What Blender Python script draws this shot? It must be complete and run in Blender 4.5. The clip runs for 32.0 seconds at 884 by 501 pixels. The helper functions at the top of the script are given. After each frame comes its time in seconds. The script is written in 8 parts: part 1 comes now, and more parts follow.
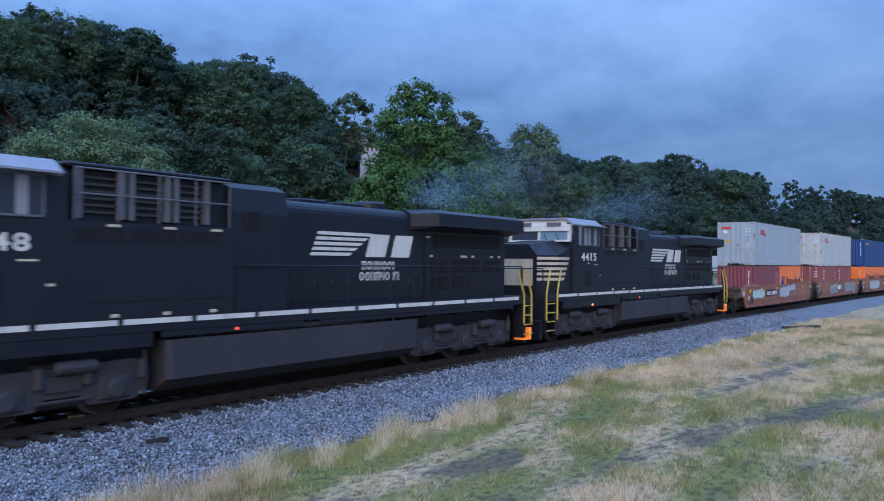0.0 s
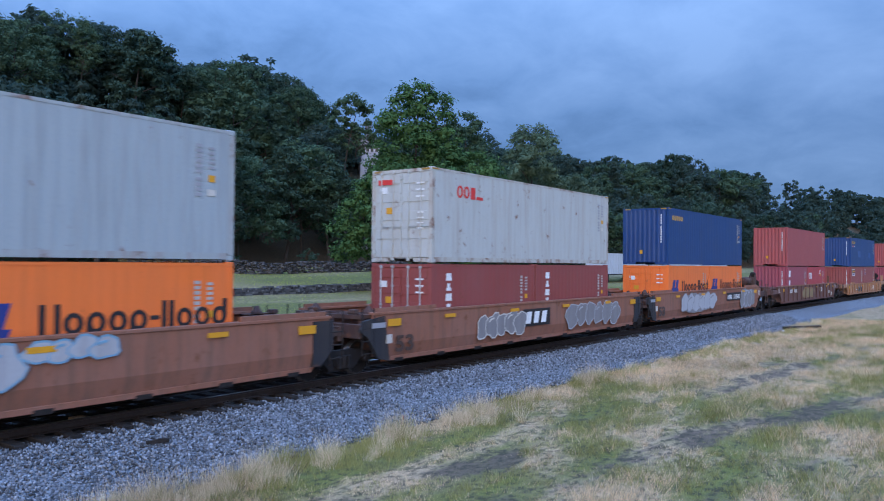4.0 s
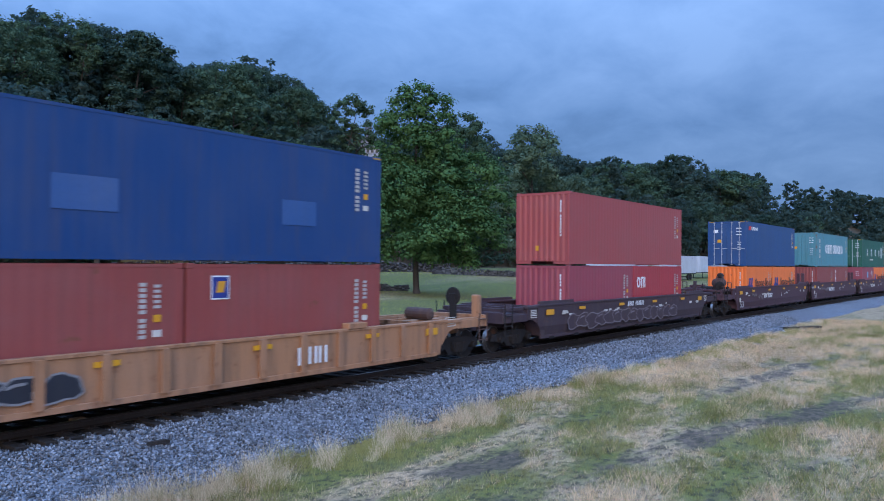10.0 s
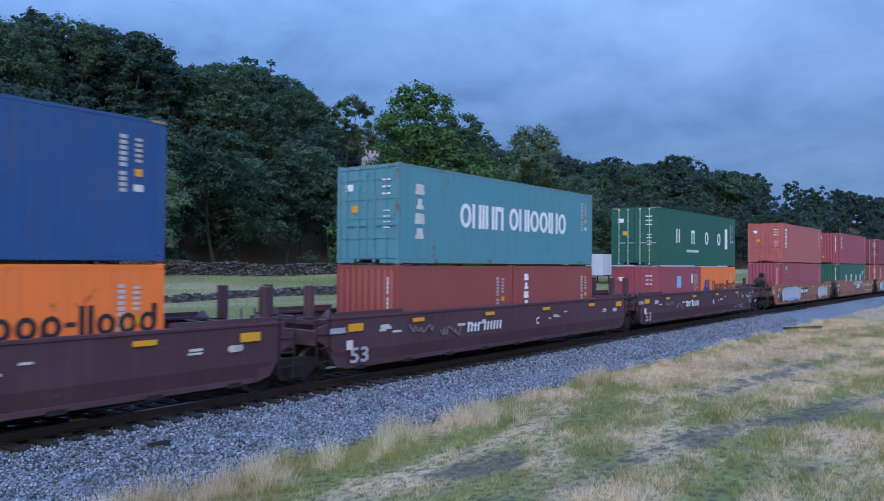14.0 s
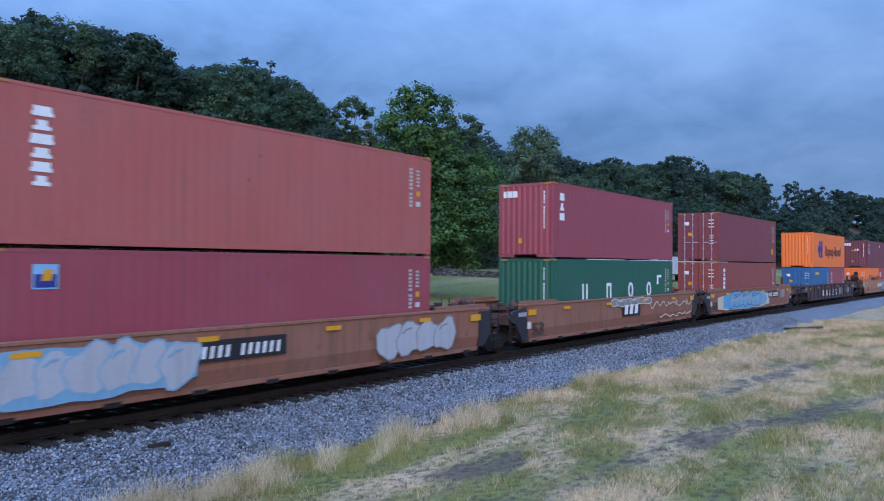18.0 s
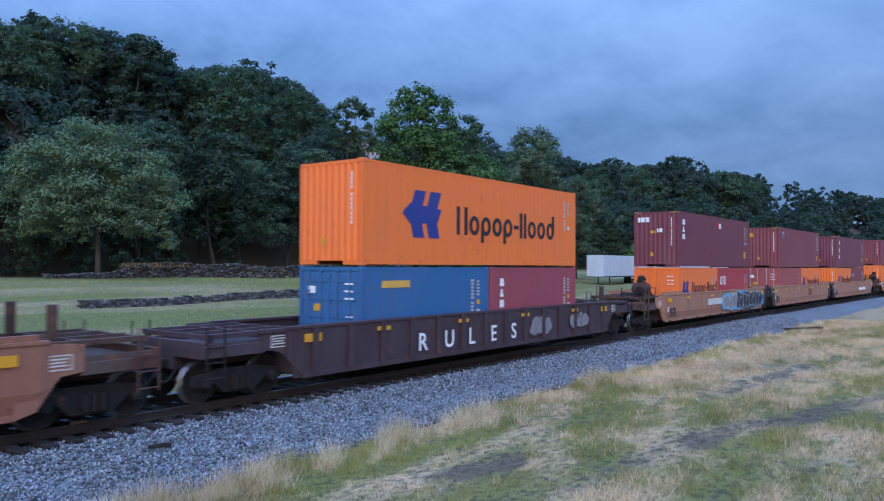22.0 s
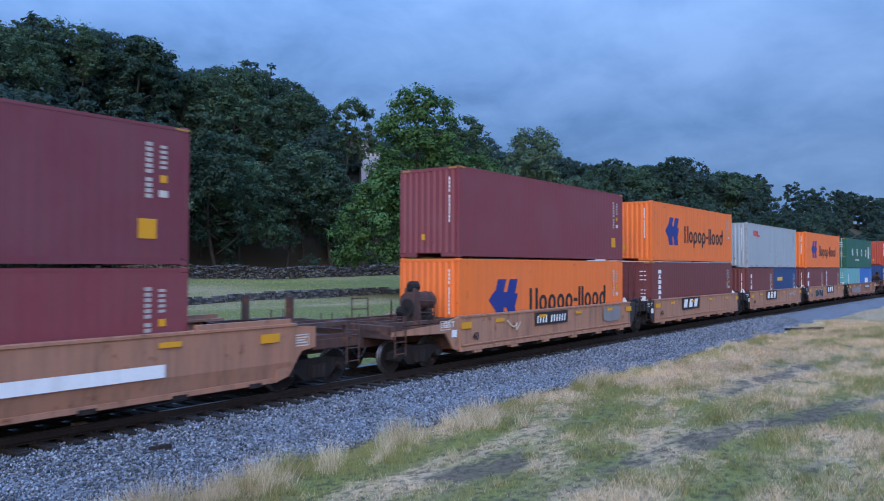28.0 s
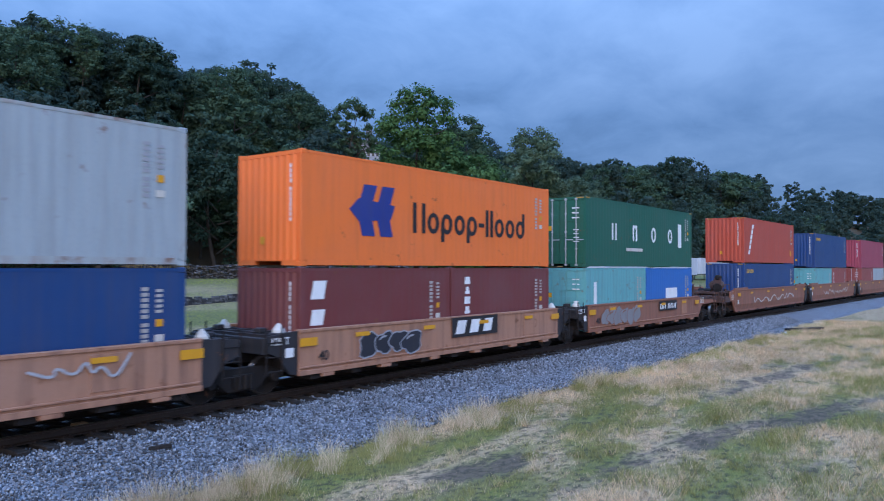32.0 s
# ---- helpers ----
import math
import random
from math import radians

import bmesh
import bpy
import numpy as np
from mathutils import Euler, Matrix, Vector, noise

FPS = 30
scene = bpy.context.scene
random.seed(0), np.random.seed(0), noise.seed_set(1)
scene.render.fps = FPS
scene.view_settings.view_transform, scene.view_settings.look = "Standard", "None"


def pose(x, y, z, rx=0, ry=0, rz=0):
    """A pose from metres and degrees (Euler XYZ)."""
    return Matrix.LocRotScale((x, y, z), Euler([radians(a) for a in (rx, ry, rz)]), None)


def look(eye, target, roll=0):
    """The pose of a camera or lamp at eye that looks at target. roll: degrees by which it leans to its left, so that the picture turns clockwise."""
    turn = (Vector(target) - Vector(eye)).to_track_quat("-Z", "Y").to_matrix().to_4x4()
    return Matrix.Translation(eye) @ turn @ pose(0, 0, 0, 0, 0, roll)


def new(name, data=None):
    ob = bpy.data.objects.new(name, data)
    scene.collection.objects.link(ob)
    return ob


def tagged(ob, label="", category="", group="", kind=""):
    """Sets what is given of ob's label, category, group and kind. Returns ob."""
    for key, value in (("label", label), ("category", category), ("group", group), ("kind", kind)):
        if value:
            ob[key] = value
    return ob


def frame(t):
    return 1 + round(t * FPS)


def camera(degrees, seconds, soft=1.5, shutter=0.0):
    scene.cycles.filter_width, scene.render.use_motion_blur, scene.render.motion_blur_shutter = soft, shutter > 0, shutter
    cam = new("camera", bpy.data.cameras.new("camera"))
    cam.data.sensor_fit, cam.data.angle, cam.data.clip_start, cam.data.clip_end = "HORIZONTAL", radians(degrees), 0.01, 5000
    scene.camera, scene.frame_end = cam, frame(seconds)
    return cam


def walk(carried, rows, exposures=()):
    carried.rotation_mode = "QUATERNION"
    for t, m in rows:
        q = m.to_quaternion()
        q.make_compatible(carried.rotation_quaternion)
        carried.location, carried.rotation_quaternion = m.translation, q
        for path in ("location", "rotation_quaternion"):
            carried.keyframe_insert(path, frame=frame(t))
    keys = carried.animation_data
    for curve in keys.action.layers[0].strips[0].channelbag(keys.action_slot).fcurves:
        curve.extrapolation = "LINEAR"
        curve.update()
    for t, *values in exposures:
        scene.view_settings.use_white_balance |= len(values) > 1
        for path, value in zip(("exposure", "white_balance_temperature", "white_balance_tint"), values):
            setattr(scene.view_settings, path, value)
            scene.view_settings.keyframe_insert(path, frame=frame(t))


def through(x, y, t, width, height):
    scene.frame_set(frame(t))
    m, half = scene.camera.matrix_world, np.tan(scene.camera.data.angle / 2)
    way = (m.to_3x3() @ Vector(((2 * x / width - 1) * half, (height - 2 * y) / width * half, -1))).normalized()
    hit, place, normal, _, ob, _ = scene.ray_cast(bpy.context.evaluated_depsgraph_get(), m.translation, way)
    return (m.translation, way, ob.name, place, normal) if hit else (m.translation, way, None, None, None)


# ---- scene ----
# top of rail is z = 0; the camera stands at x = y = 0, about 3 m above it; +x runs along the track, away to the back of the train
CAM_Z = 3.066


def aim(pitch, lean, turn):
    """Camera pose from tilt, lean and turn in degrees."""
    pt, ya = radians(pitch), radians(turn)
    ahead = Vector((math.sin(ya) * math.cos(pt), math.cos(ya) * math.cos(pt), math.sin(pt)))
    return look((0, 0, CAM_Z), Vector((0, 0, CAM_Z)) + ahead * 20, lean)


cam = camera(61.05, 32.0, soft=1.0, shutter=0.22)
DRIFT = ((0, 0), (5.5, 0.2), (9, 0.31), (13, 0.42), (17, 0.62), (22, 0.8), (27.5, 1), (32, 1))
walk(cam, [(t, aim(0.847 + 0.35 * g, 0.646 - 0.43 * g, 53.196 - 0.13 * g)) for t, g in DRIFT],
     exposures=((0, 0.0, 6500, 10), (32, 0.0, 6500, 10)))

# ---- light: heavy evening cloud, a soft low glow from behind the camera's left ----
world = bpy.data.worlds.new("world")
scene.world = world
world.use_nodes = True


def sky_nodes():
    nt = world.node_tree
    nt.nodes.clear()
    n, ln = nt.nodes.new, nt.links.new
    out, bg = n("ShaderNodeOutputWorld"), n("ShaderNodeBackground")
    sky = n("ShaderNodeTexSky")
    sky.sky_type, sky.sun_disc = "NISHITA", False
    sky.sun_elevation, sky.sun_rotation = radians(9), radians(225)
    sky.air_density, sky.dust_density, sky.ozone_density = 1.0, 0.6, 4.0
    co, sep = n("ShaderNodeTexCoord"), n("ShaderNodeSeparateXYZ")
    ln(co.outputs["Generated"], sep.inputs[0])
    # flat cloud sheet: direction divided by its height
    hz = n("ShaderNodeMath")
    hz.operation, hz.inputs[1].default_value = "MAXIMUM", 0.0
    ln(sep.outputs[2], hz.inputs[0])
    h2 = n("ShaderNodeMath")
    h2.operation, h2.inputs[1].default_value = "ADD", 0.34
    ln(hz.outputs[0], h2.inputs[0])
    div = n("ShaderNodeVectorMath")
    div.operation = "DIVIDE"
    com = n("ShaderNodeCombineXYZ")
    for i in range(3):
        ln(h2.outputs[0], com.inputs[i])
    ln(co.outputs["Generated"], div.inputs[0])
    ln(com.outputs[0], div.inputs[1])
    drift = n("ShaderNodeVectorMath")
    drift.operation = "ADD"
    drift.inputs[1].default_value = (5.3, 2.6, 0.0)
    ln(div.outputs[0], drift.inputs[0])
    big, small = n("ShaderNodeTexNoise"), n("ShaderNodeTexNoise")
    for tex, sc, det, rough, dist in ((big, 1.25, 3.0, 0.5, 0.3), (small, 4.4, 6.0, 0.58, 0.3)):
        ln(drift.outputs[0], tex.inputs["Vector"])
        tex.inputs["Scale"].default_value, tex.inputs["Detail"].default_value = sc, det
        tex.inputs["Roughness"].default_value, tex.inputs["Distortion"].default_value = rough, dist
    mixn = n("ShaderNodeMix")
    mixn.inputs[0].default_value = 0.36
    ln(big.outputs["Fac"], mixn.inputs[2])
    ln(small.outputs["Fac"], mixn.inputs[3])
    ramp = n("ShaderNodeValToRGB")
    els = ramp.color_ramp.elements
    els[0].position, els[0].color = 0.37, (0.68, 1.52, 3.58, 1)
    els[1].position, els[1].color = 0.66, (2.16, 3.74, 7.25, 1)
    mid = els.new(0.5)
    mid.color = (1.36, 2.64, 5.63, 1)
    ln(mixn.outputs[0], ramp.inputs[0])
    mix = n("ShaderNodeMix")
    mix.data_type = "RGBA"
    mix.inputs[0].default_value = 0.88
    ln(sky.outputs[0], mix.inputs[6])
    ln(ramp.outputs[0], mix.inputs[7])
    # an overcast sky is some three times brighter overhead than at the horizon
    sq, ov = n("ShaderNodeMath"), n("ShaderNodeMath")
    sq.operation, ov.operation = "MULTIPLY", "MULTIPLY_ADD"
    ln(hz.outputs[0], sq.inputs[0])
    ln(hz.outputs[0], sq.inputs[1])
    ov.inputs[1].default_value, ov.inputs[2].default_value = 4.7, 0.73
    ln(sq.outputs[0], ov.inputs[0])
    # and dims towards the side away from the afterglow
    away, dim = n("ShaderNodeMath"), n("ShaderNodeMath")
    away.operation, dim.operation = "MULTIPLY_ADD", "MULTIPLY"
    away.inputs[1].default_value, away.inputs[2].default_value = -0.24, 1.13
    ln(sep.outputs[0], away.inputs[0])
    ln(away.outputs[0], dim.inputs[0])
    ln(ov.outputs[0], dim.inputs[1])
    gain = n("ShaderNodeVectorMath")
    gain.operation = "SCALE"
    ln(mix.outputs[2], gain.inputs[0])
    ln(dim.outputs[0], gain.inputs["Scale"])
    ln(gain.outputs[0], bg.inputs["Color"])
    bg.inputs["Strength"].default_value = 0.137
    ln(bg.outputs[0], out.inputs[0])


sky_nodes()
sun = new("sun", bpy.data.lights.new("sun", "SUN"))
sun.data.energy, sun.data.angle, sun.data.color = 2.6, radians(60), (1.0, 0.845, 0.755)
sun.matrix_world = look((-38, -24, 14), (0, 0, 0))

# ---- materials ----
MATS = {}


def nodes_of(name):
    m = bpy.data.materials.new(name)
    m.use_nodes = True
    nt = m.node_tree
    return m, nt, nt.nodes["Principled BSDF"]


def paint(name, rgb, rough=0.55, metal=0.0, wear=0.15, rust=0.0, dirt=0.25, scale=1.0, bump=0.05, tone=(0.10, 0.07, 0.05)):
    """Painted or plain surface: slow fading, fine grain, streaks that run down, rust spots."""
    if name in MATS:
        return MATS[name]
    m, nt, bsdf = nodes_of(name)
    n, ln = nt.nodes.new, nt.links.new
    co = n("ShaderNodeTexCoord")
    info = n("ShaderNodeObjectInfo")
    off = n("ShaderNodeVectorMath")
    off.operation = "ADD"
    ln(co.outputs["Object"], off.inputs[0])
    sh = n("ShaderNodeMath")
    sh.operation, sh.inputs[1].default_value = "MULTIPLY", 37.0
    ln(info.outputs["Random"], sh.inputs[0])
    ln(sh.outputs[0], off.inputs[1])

    def noise_tex(sc, det, stretch=None):
        t = n("ShaderNodeTexNoise")
        t.inputs["Scale"].default_value, t.inputs["Detail"].default_value, t.inputs["Roughness"].default_value = sc, det, 0.62
        if stretch:
            mp = n("ShaderNodeMapping")
            mp.inputs["Scale"].default_value = stretch
            ln(off.outputs[0], mp.inputs[0])
            ln(mp.outputs[0], t.inputs["Vector"])
        else:
            ln(off.outputs[0], t.inputs["Vector"])
        return t

    def blend(a, b, fac):
        x = n("ShaderNodeMix")
        x.data_type = "RGBA"
        for sock, v in ((x.inputs[6], a), (x.inputs[7], b), (x.inputs[0], fac)):
            if hasattr(v, "links"):
                ln(v, sock)
            else:
                sock.default_value = v
        return x.outputs[2]

    def ramp(src, lo, hi, top=1.0):
        r = n("ShaderNodeMapRange")
        r.inputs[1].default_value, r.inputs[2].default_value, r.inputs[4].default_value = lo, hi, top
        ln(src, r.inputs[0])
        return r.outputs[0]

    fade = tuple(min(1, c * 0.8 + min(0.05, 0.6 * max(rgb))) for c in rgb) + (1,)
    dark = tuple(c * 0.62 for c in rgb) + (1,)
    big, fine = noise_tex(0.5 * scale, 4), noise_tex(14 * scale, 5)
    col = blend(tuple(rgb) + (1,), fade, ramp(big.outputs["Fac"], 0.42, 0.75, wear * 2.2))
    col = blend(col, dark, ramp(fine.outputs["Fac"], 0.5, 0.8, wear))
    streak = noise_tex(1.0, 4, (5.0 * scale, 5.0 * scale, 0.35 * scale))
    col = blend(col, (*tone, 1), ramp(streak.outputs["Fac"], 0.46, 0.72, dirt))
    if rust:
        spots = noise_tex(2.6 * scale, 8)
        col = blend(col, (0.16, 0.062, 0.028, 1), ramp(spots.outputs["Fac"], 0.66 - 0.16 * rust, 0.74 - 0.1 * rust, 0.85))
    ln(col, bsdf.inputs["Base Color"])
    bsdf.inputs["Metallic"].default_value = metal
    bsdf.inputs["Specular IOR Level"].default_value = 0.35
    rr = n("ShaderNodeMapRange")
    rr.inputs[3].default_value, rr.inputs[4].default_value = max(0.05, rough - 0.1), min(1, rough + 0.15)
    ln(big.outputs["Fac"], rr.inputs[0])
    ln(rr.outputs[0], bsdf.inputs["Roughness"])
    if bump:
        b = n("ShaderNodeBump")
        b.inputs["Strength"].default_value, b.inputs["Distance"].default_value = bump * 4, 0.02
        ln(fine.outputs["Fac"], b.inputs["Height"])
        ln(b.outputs[0], bsdf.inputs["Normal"])
    MATS[name] = m
    return m


def glow(name, rgb, strength):
    m, nt, bsdf = nodes_of(name)
    bsdf.inputs["Base Color"].default_value = (*rgb, 1)
    bsdf.inputs["Emission Color"].default_value = (*rgb, 1)
    bsdf.inputs["Emission Strength"].default_value = strength
    return m


def foliage(name, dark, light, through=0.25, vary=0.09):
    """Leaves: tone by clump, by leaf and by tree, a little light through the leaf."""
    m, nt, bsdf = nodes_of(name)
    n, ln = nt.nodes.new, nt.links.new
    geo, info, co = n("ShaderNodeNewGeometry"), n("ShaderNodeObjectInfo"), n("ShaderNodeTexCoord")
    big = n("ShaderNodeTexNoise")
    big.inputs["Scale"].default_value, big.inputs["Detail"].default_value = 0.35, 3.0
    ln(co.outputs["Object"], big.inputs["Vector"])
    add = n("ShaderNodeMath")
    add.operation = "MULTIPLY_ADD"
    add.inputs[1].default_value, add.inputs[2].default_value = vary, 0.1 - vary / 2
    ln(geo.outputs["Random Per Island"], add.inputs[0])
    add2 = n("ShaderNodeMath")
    add2.operation = "ADD"
    ln(add.outputs[0], add2.inputs[0])
    ln(big.outputs["Fac"], add2.inputs[1])
    add3 = n("ShaderNodeMath")
    add3.operation = "MULTIPLY_ADD"
    add3.inputs[1].default_value = 0.45
    ln(info.outputs["Random"], add3.inputs[0])
    ln(add2.outputs[0], add3.inputs[2])
    r = n("ShaderNodeValToRGB")
    e = r.color_ramp.elements
    e[0].position, e[0].color = 0.35, (*dark, 1)
    e[1].position, e[1].color = 1.15, (*light, 1)
    e[1].position = 1.0
    ln(add3.outputs[0], r.inputs[0])
    ln(r.outputs[0], bsdf.inputs["Base Color"])
    bsdf.inputs["Roughness"].default_value = 0.85
    bsdf.inputs["Specular IOR Level"].default_value = 0.08
    tr, mx = n("ShaderNodeBsdfTranslucent"), n("ShaderNodeMixShader")
    ln(r.outputs[0], tr.inputs[0])
    mx.inputs[0].default_value = through
    ln(bsdf.outputs[0], mx.inputs[1])
    ln(tr.outputs[0], mx.inputs[2])
    ln(mx.outputs[0], nt.nodes["Material Output"].inputs[0])
    return m


def ground_material():
    """Grass, bare soil and dry straw in patches, set by world place."""
    m, nt, bsdf = nodes_of("grass_ground")
    n, ln = nt.nodes.new, nt.links.new
    co = n("ShaderNodeTexCoord")

    def tex(sc, det, stretch=None):
        t = n("ShaderNodeTexNoise")
        t.inputs["Scale"].default_value, t.inputs["Detail"].default_value, t.inputs["Roughness"].default_value = sc, det, 0.65
        mp = n("ShaderNodeMapping")
        mp.inputs["Scale"].default_value = stretch or (1, 1, 1)
        ln(co.outputs["Object"], mp.inputs[0])
        ln(mp.outputs[0], t.inputs["Vector"])
        return t

    def blend(a, b, fac, lo, hi, top=1.0):
        r = n("ShaderNodeMapRange")
        r.inputs[1].default_value, r.inputs[2].default_value, r.inputs[4].default_value = lo, hi, top
        ln(fac, r.inputs[0])
        x = n("ShaderNodeMix")
        x.data_type = "RGBA"
        ln(r.outputs[0], x.inputs[0])
        for sock, v in ((x.inputs[6], a), (x.inputs[7], b)):
            if hasattr(v, "links"):
                ln(v, sock)
            else:
                sock.default_value = (*v, 1)
        return x.outputs[2]

    def mask(name):
        a = n("ShaderNodeAttribute")
        a.attribute_name = name
        return a.outputs["Fac"]
    mid, fine, tuft = tex(1.7, 7, (0.6, 1.2, 1)), tex(7, 8, (0.7, 1, 1)), tex(3.4, 8, (0.5, 1.3, 1))
    col = blend((0.160, 0.160, 0.046), (0.39, 0.272, 0.160), mask("dry"), 0.15, 0.85)
    col = blend(col, (0.165, 0.150, 0.066), mid.outputs["Fac"], 0.48, 0.6, 0.65)
    pale = n("ShaderNodeMath")
    pale.operation, pale.inputs[1].default_value = "MULTIPLY_ADD", 0.34
    ln(mask("dry"), pale.inputs[0])
    ln(tuft.outputs["Fac"], pale.inputs[2])
    col = blend(col, (0.48, 0.335, 0.20), pale.outputs[0], 0.66, 0.8, 0.65)
    rag = n("ShaderNodeMath")
    rag.operation, rag.inputs[1].default_value = "MULTIPLY_ADD", 2.1
    ln(tuft.outputs["Fac"], rag.inputs[0])
    ln(mask("bare"), rag.inputs[2])
    col = blend(col, (0.118, 0.084, 0.064), rag.outputs[0], 1.34, 1.80, 0.85)
    col = blend(col, (0.050, 0.046, 0.030), fine.outputs["Fac"], 0.46, 0.6, 0.8)
    ln(col, bsdf.inputs["Base Color"])
    bsdf.inputs["Roughness"].default_value = 0.95
    bsdf.inputs["Specular IOR Level"].default_value = 0.1
    b = n("ShaderNodeBump")
    b.inputs["Strength"].default_value, b.inputs["Distance"].default_value = 0.8, 0.06
    ln(fine.outputs["Fac"], b.inputs["Height"])
    ln(b.outputs[0], bsdf.inputs["Normal"])
    return m


def stone_material(name, a, b, scale=22, bump=0.9, per_island=False):
    m, nt, bsdf = nodes_of(name)
    n, ln = nt.nodes.new, nt.links.new
    co = n("ShaderNodeTexCoord")
    r = n("ShaderNodeValToRGB")
    e = r.color_ramp.elements
    e[0].color, e[1].color = (*a, 1), (*b, 1)
    if per_island:
        e.new(0.72).color = tuple(p * 0.52 + q * 0.48 for p, q in zip(a, b)) + (1,)
    if per_island:
        geo = n("ShaderNodeNewGeometry")
        ln(geo.outputs["Random Per Island"], r.inputs[0])
    else:
        v = n("ShaderNodeTexVoronoi")
        v.inputs["Scale"].default_value = scale
        ln(co.outputs["Object"], v.inputs["Vector"])
        sp = n("ShaderNodeSeparateColor")
        ln(v.outputs["Color"], sp.inputs[0])
        ln(sp.outputs[0], r.inputs[0])
        bm_ = n("ShaderNodeBump")
        bm_.inputs["Strength"].default_value, bm_.inputs["Distance"].default_value = bump, 0.05
        bm_.invert = True
        ln(v.outputs["Distance"], bm_.inputs["Height"])
        ln(bm_.outputs[0], bsdf.inputs["Normal"])
    ns = n("ShaderNodeTexNoise")
    ns.inputs["Scale"].default_value, ns.inputs["Detail"].default_value = 0.6, 5
    ln(co.outputs["Object"], ns.inputs["Vector"])
    mx = n("ShaderNodeMix")
    mx.data_type, mx.blend_type = "RGBA", "MULTIPLY"
    mx.inputs[0].default_value = 0.5
    ln(r.outputs[0], mx.inputs[6])
    ln(ns.outputs["Color"], mx.inputs[7])
    sc = n("ShaderNodeMix")
    sc.data_type = "RGBA"
    sc.inputs[0].default_value = 0.5
    ln(r.outputs[0], sc.inputs[6])
    hs = n("ShaderNodeHueSaturation")
    hs.inputs["Saturation"].default_value = 0.0
    hs.inputs["Value"].default_value = 1.7
    ln(mx.outputs[2], hs.inputs["Color"])
    ln(hs.outputs[0], sc.inputs[7])
    ln(sc.outputs[2], bsdf.inputs["Base Color"])
    bsdf.inputs["Roughness"].default_value = 0.9
    return m


GRASS = ground_material()
BALLAST = stone_material("ballast_stone", (0.026, 0.035, 0.050), (0.15, 0.195, 0.26), 24)
STONE = stone_material("loose_stone", (0.016, 0.022, 0.030), (0.205, 0.272, 0.355), per_island=True)
RUIN = stone_material("old_masonry", (0.010, 0.010, 0.013), (0.105, 0.105, 0.118), 3.0, per_island=True)
RUBBLE = stone_material("grey_rubble", (0.018, 0.018, 0.022), (0.125, 0.125, 0.135), 3.0, per_island=True)
LEAF = [foliage("leaf_dark", (0.013, 0.029, 0.023), (0.060, 0.102, 0.068), 0.34),
        foliage("leaf_mid", (0.016, 0.036, 0.024), (0.076, 0.128, 0.074), 0.34),
        foliage("leaf_grey", (0.030, 0.055, 0.036), (0.13, 0.19, 0.115)),
        foliage("leaf_bright", (0.05, 0.10, 0.022), (0.19, 0.31, 0.065)),
        foliage("grass_green", (0.115, 0.108, 0.034), (0.38, 0.335, 0.112), 0.4, 0.7),
        foliage("grass_straw", (0.36, 0.235, 0.125), (0.92, 0.63, 0.36), 0.4, 0.8),
        foliage("leaf_fresh", (0.029, 0.069, 0.026), (0.122, 0.230, 0.080)),
        foliage("seed_grass", (0.48, 0.34, 0.19), (0.95, 0.76, 0.50), 0.5, 0.8),
        # distance haze put into the leaf colour: paler, bluer, less contrast
        foliage("leaf_far_haze", (0.036, 0.062, 0.052), (0.064, 0.102, 0.080), 0.5),
        foliage("dead_grass", (0.20, 0.160, 0.085), (0.42, 0.335, 0.185), 0.4, 0.5),
        foliage("field_green", (0.110, 0.122, 0.020), (0.34, 0.345, 0.055), 0.4, 0.5),
        foliage("leaf_silver", (0.028, 0.055, 0.034), (0.132, 0.198, 0.110))]
# fouled stone, darkened further so its colour holds the shade beneath the train
DARK_BED = stone_material("fouled_shaded_ballast", (0.008, 0.007, 0.006), (0.034, 0.027, 0.023), 26)
BARK = paint("bark", (0.045, 0.038, 0.032), 0.95, wear=0.5, bump=0.2, scale=2)
TIE = paint("creosoted_timber", (0.017, 0.015, 0.014), 0.9, wear=0.5, bump=0.2, scale=2)
RAIL = paint("rail_steel", (0.030, 0.021, 0.017), 0.6, 0.3, wear=0.3, bump=0.05)
RAILTOP = paint("polished_rail", (0.34, 0.33, 0.32), 0.3, 0.9, wear=0.1, dirt=0.05)

# ---- building helpers ----
def part(name, bm, material, parent, label=""):
    """Links a bmesh as one mesh object under a thing or a part."""
    me = bpy.data.meshes.new(name)
    bm.to_mesh(me)
    bm.free()
    me.materials.append(material)
    ob = new(name, me)
    ob.parent = parent
    return tagged(ob, label)


def shared(name, me, material, parent, label=""):
    """A part on a mesh that alike parts share, with a material of its own."""
    ob = new(name, me)
    ob.parent = parent
    ob.material_slots[0].link = "OBJECT"
    ob.material_slots[0].material = material
    return tagged(ob, label)


MESHES = {}


def cached(key, build):
    """The mesh that build(bm) draws, made once for each key."""
    if key not in MESHES:
        bm = bmesh.new()
        build(bm)
        me = bpy.data.meshes.new(str(key[0]))
        bm.to_mesh(me)
        bm.free()
        me.materials.append(None)
        MESHES[key] = me
    return MESHES[key]


def thing(name, label, category, group="", kind="", at=None):
    ob = tagged(new(name), label, category, group, kind)
    ob.empty_display_size = 0.2
    if at is not None:
        ob.matrix_world = at
    return ob


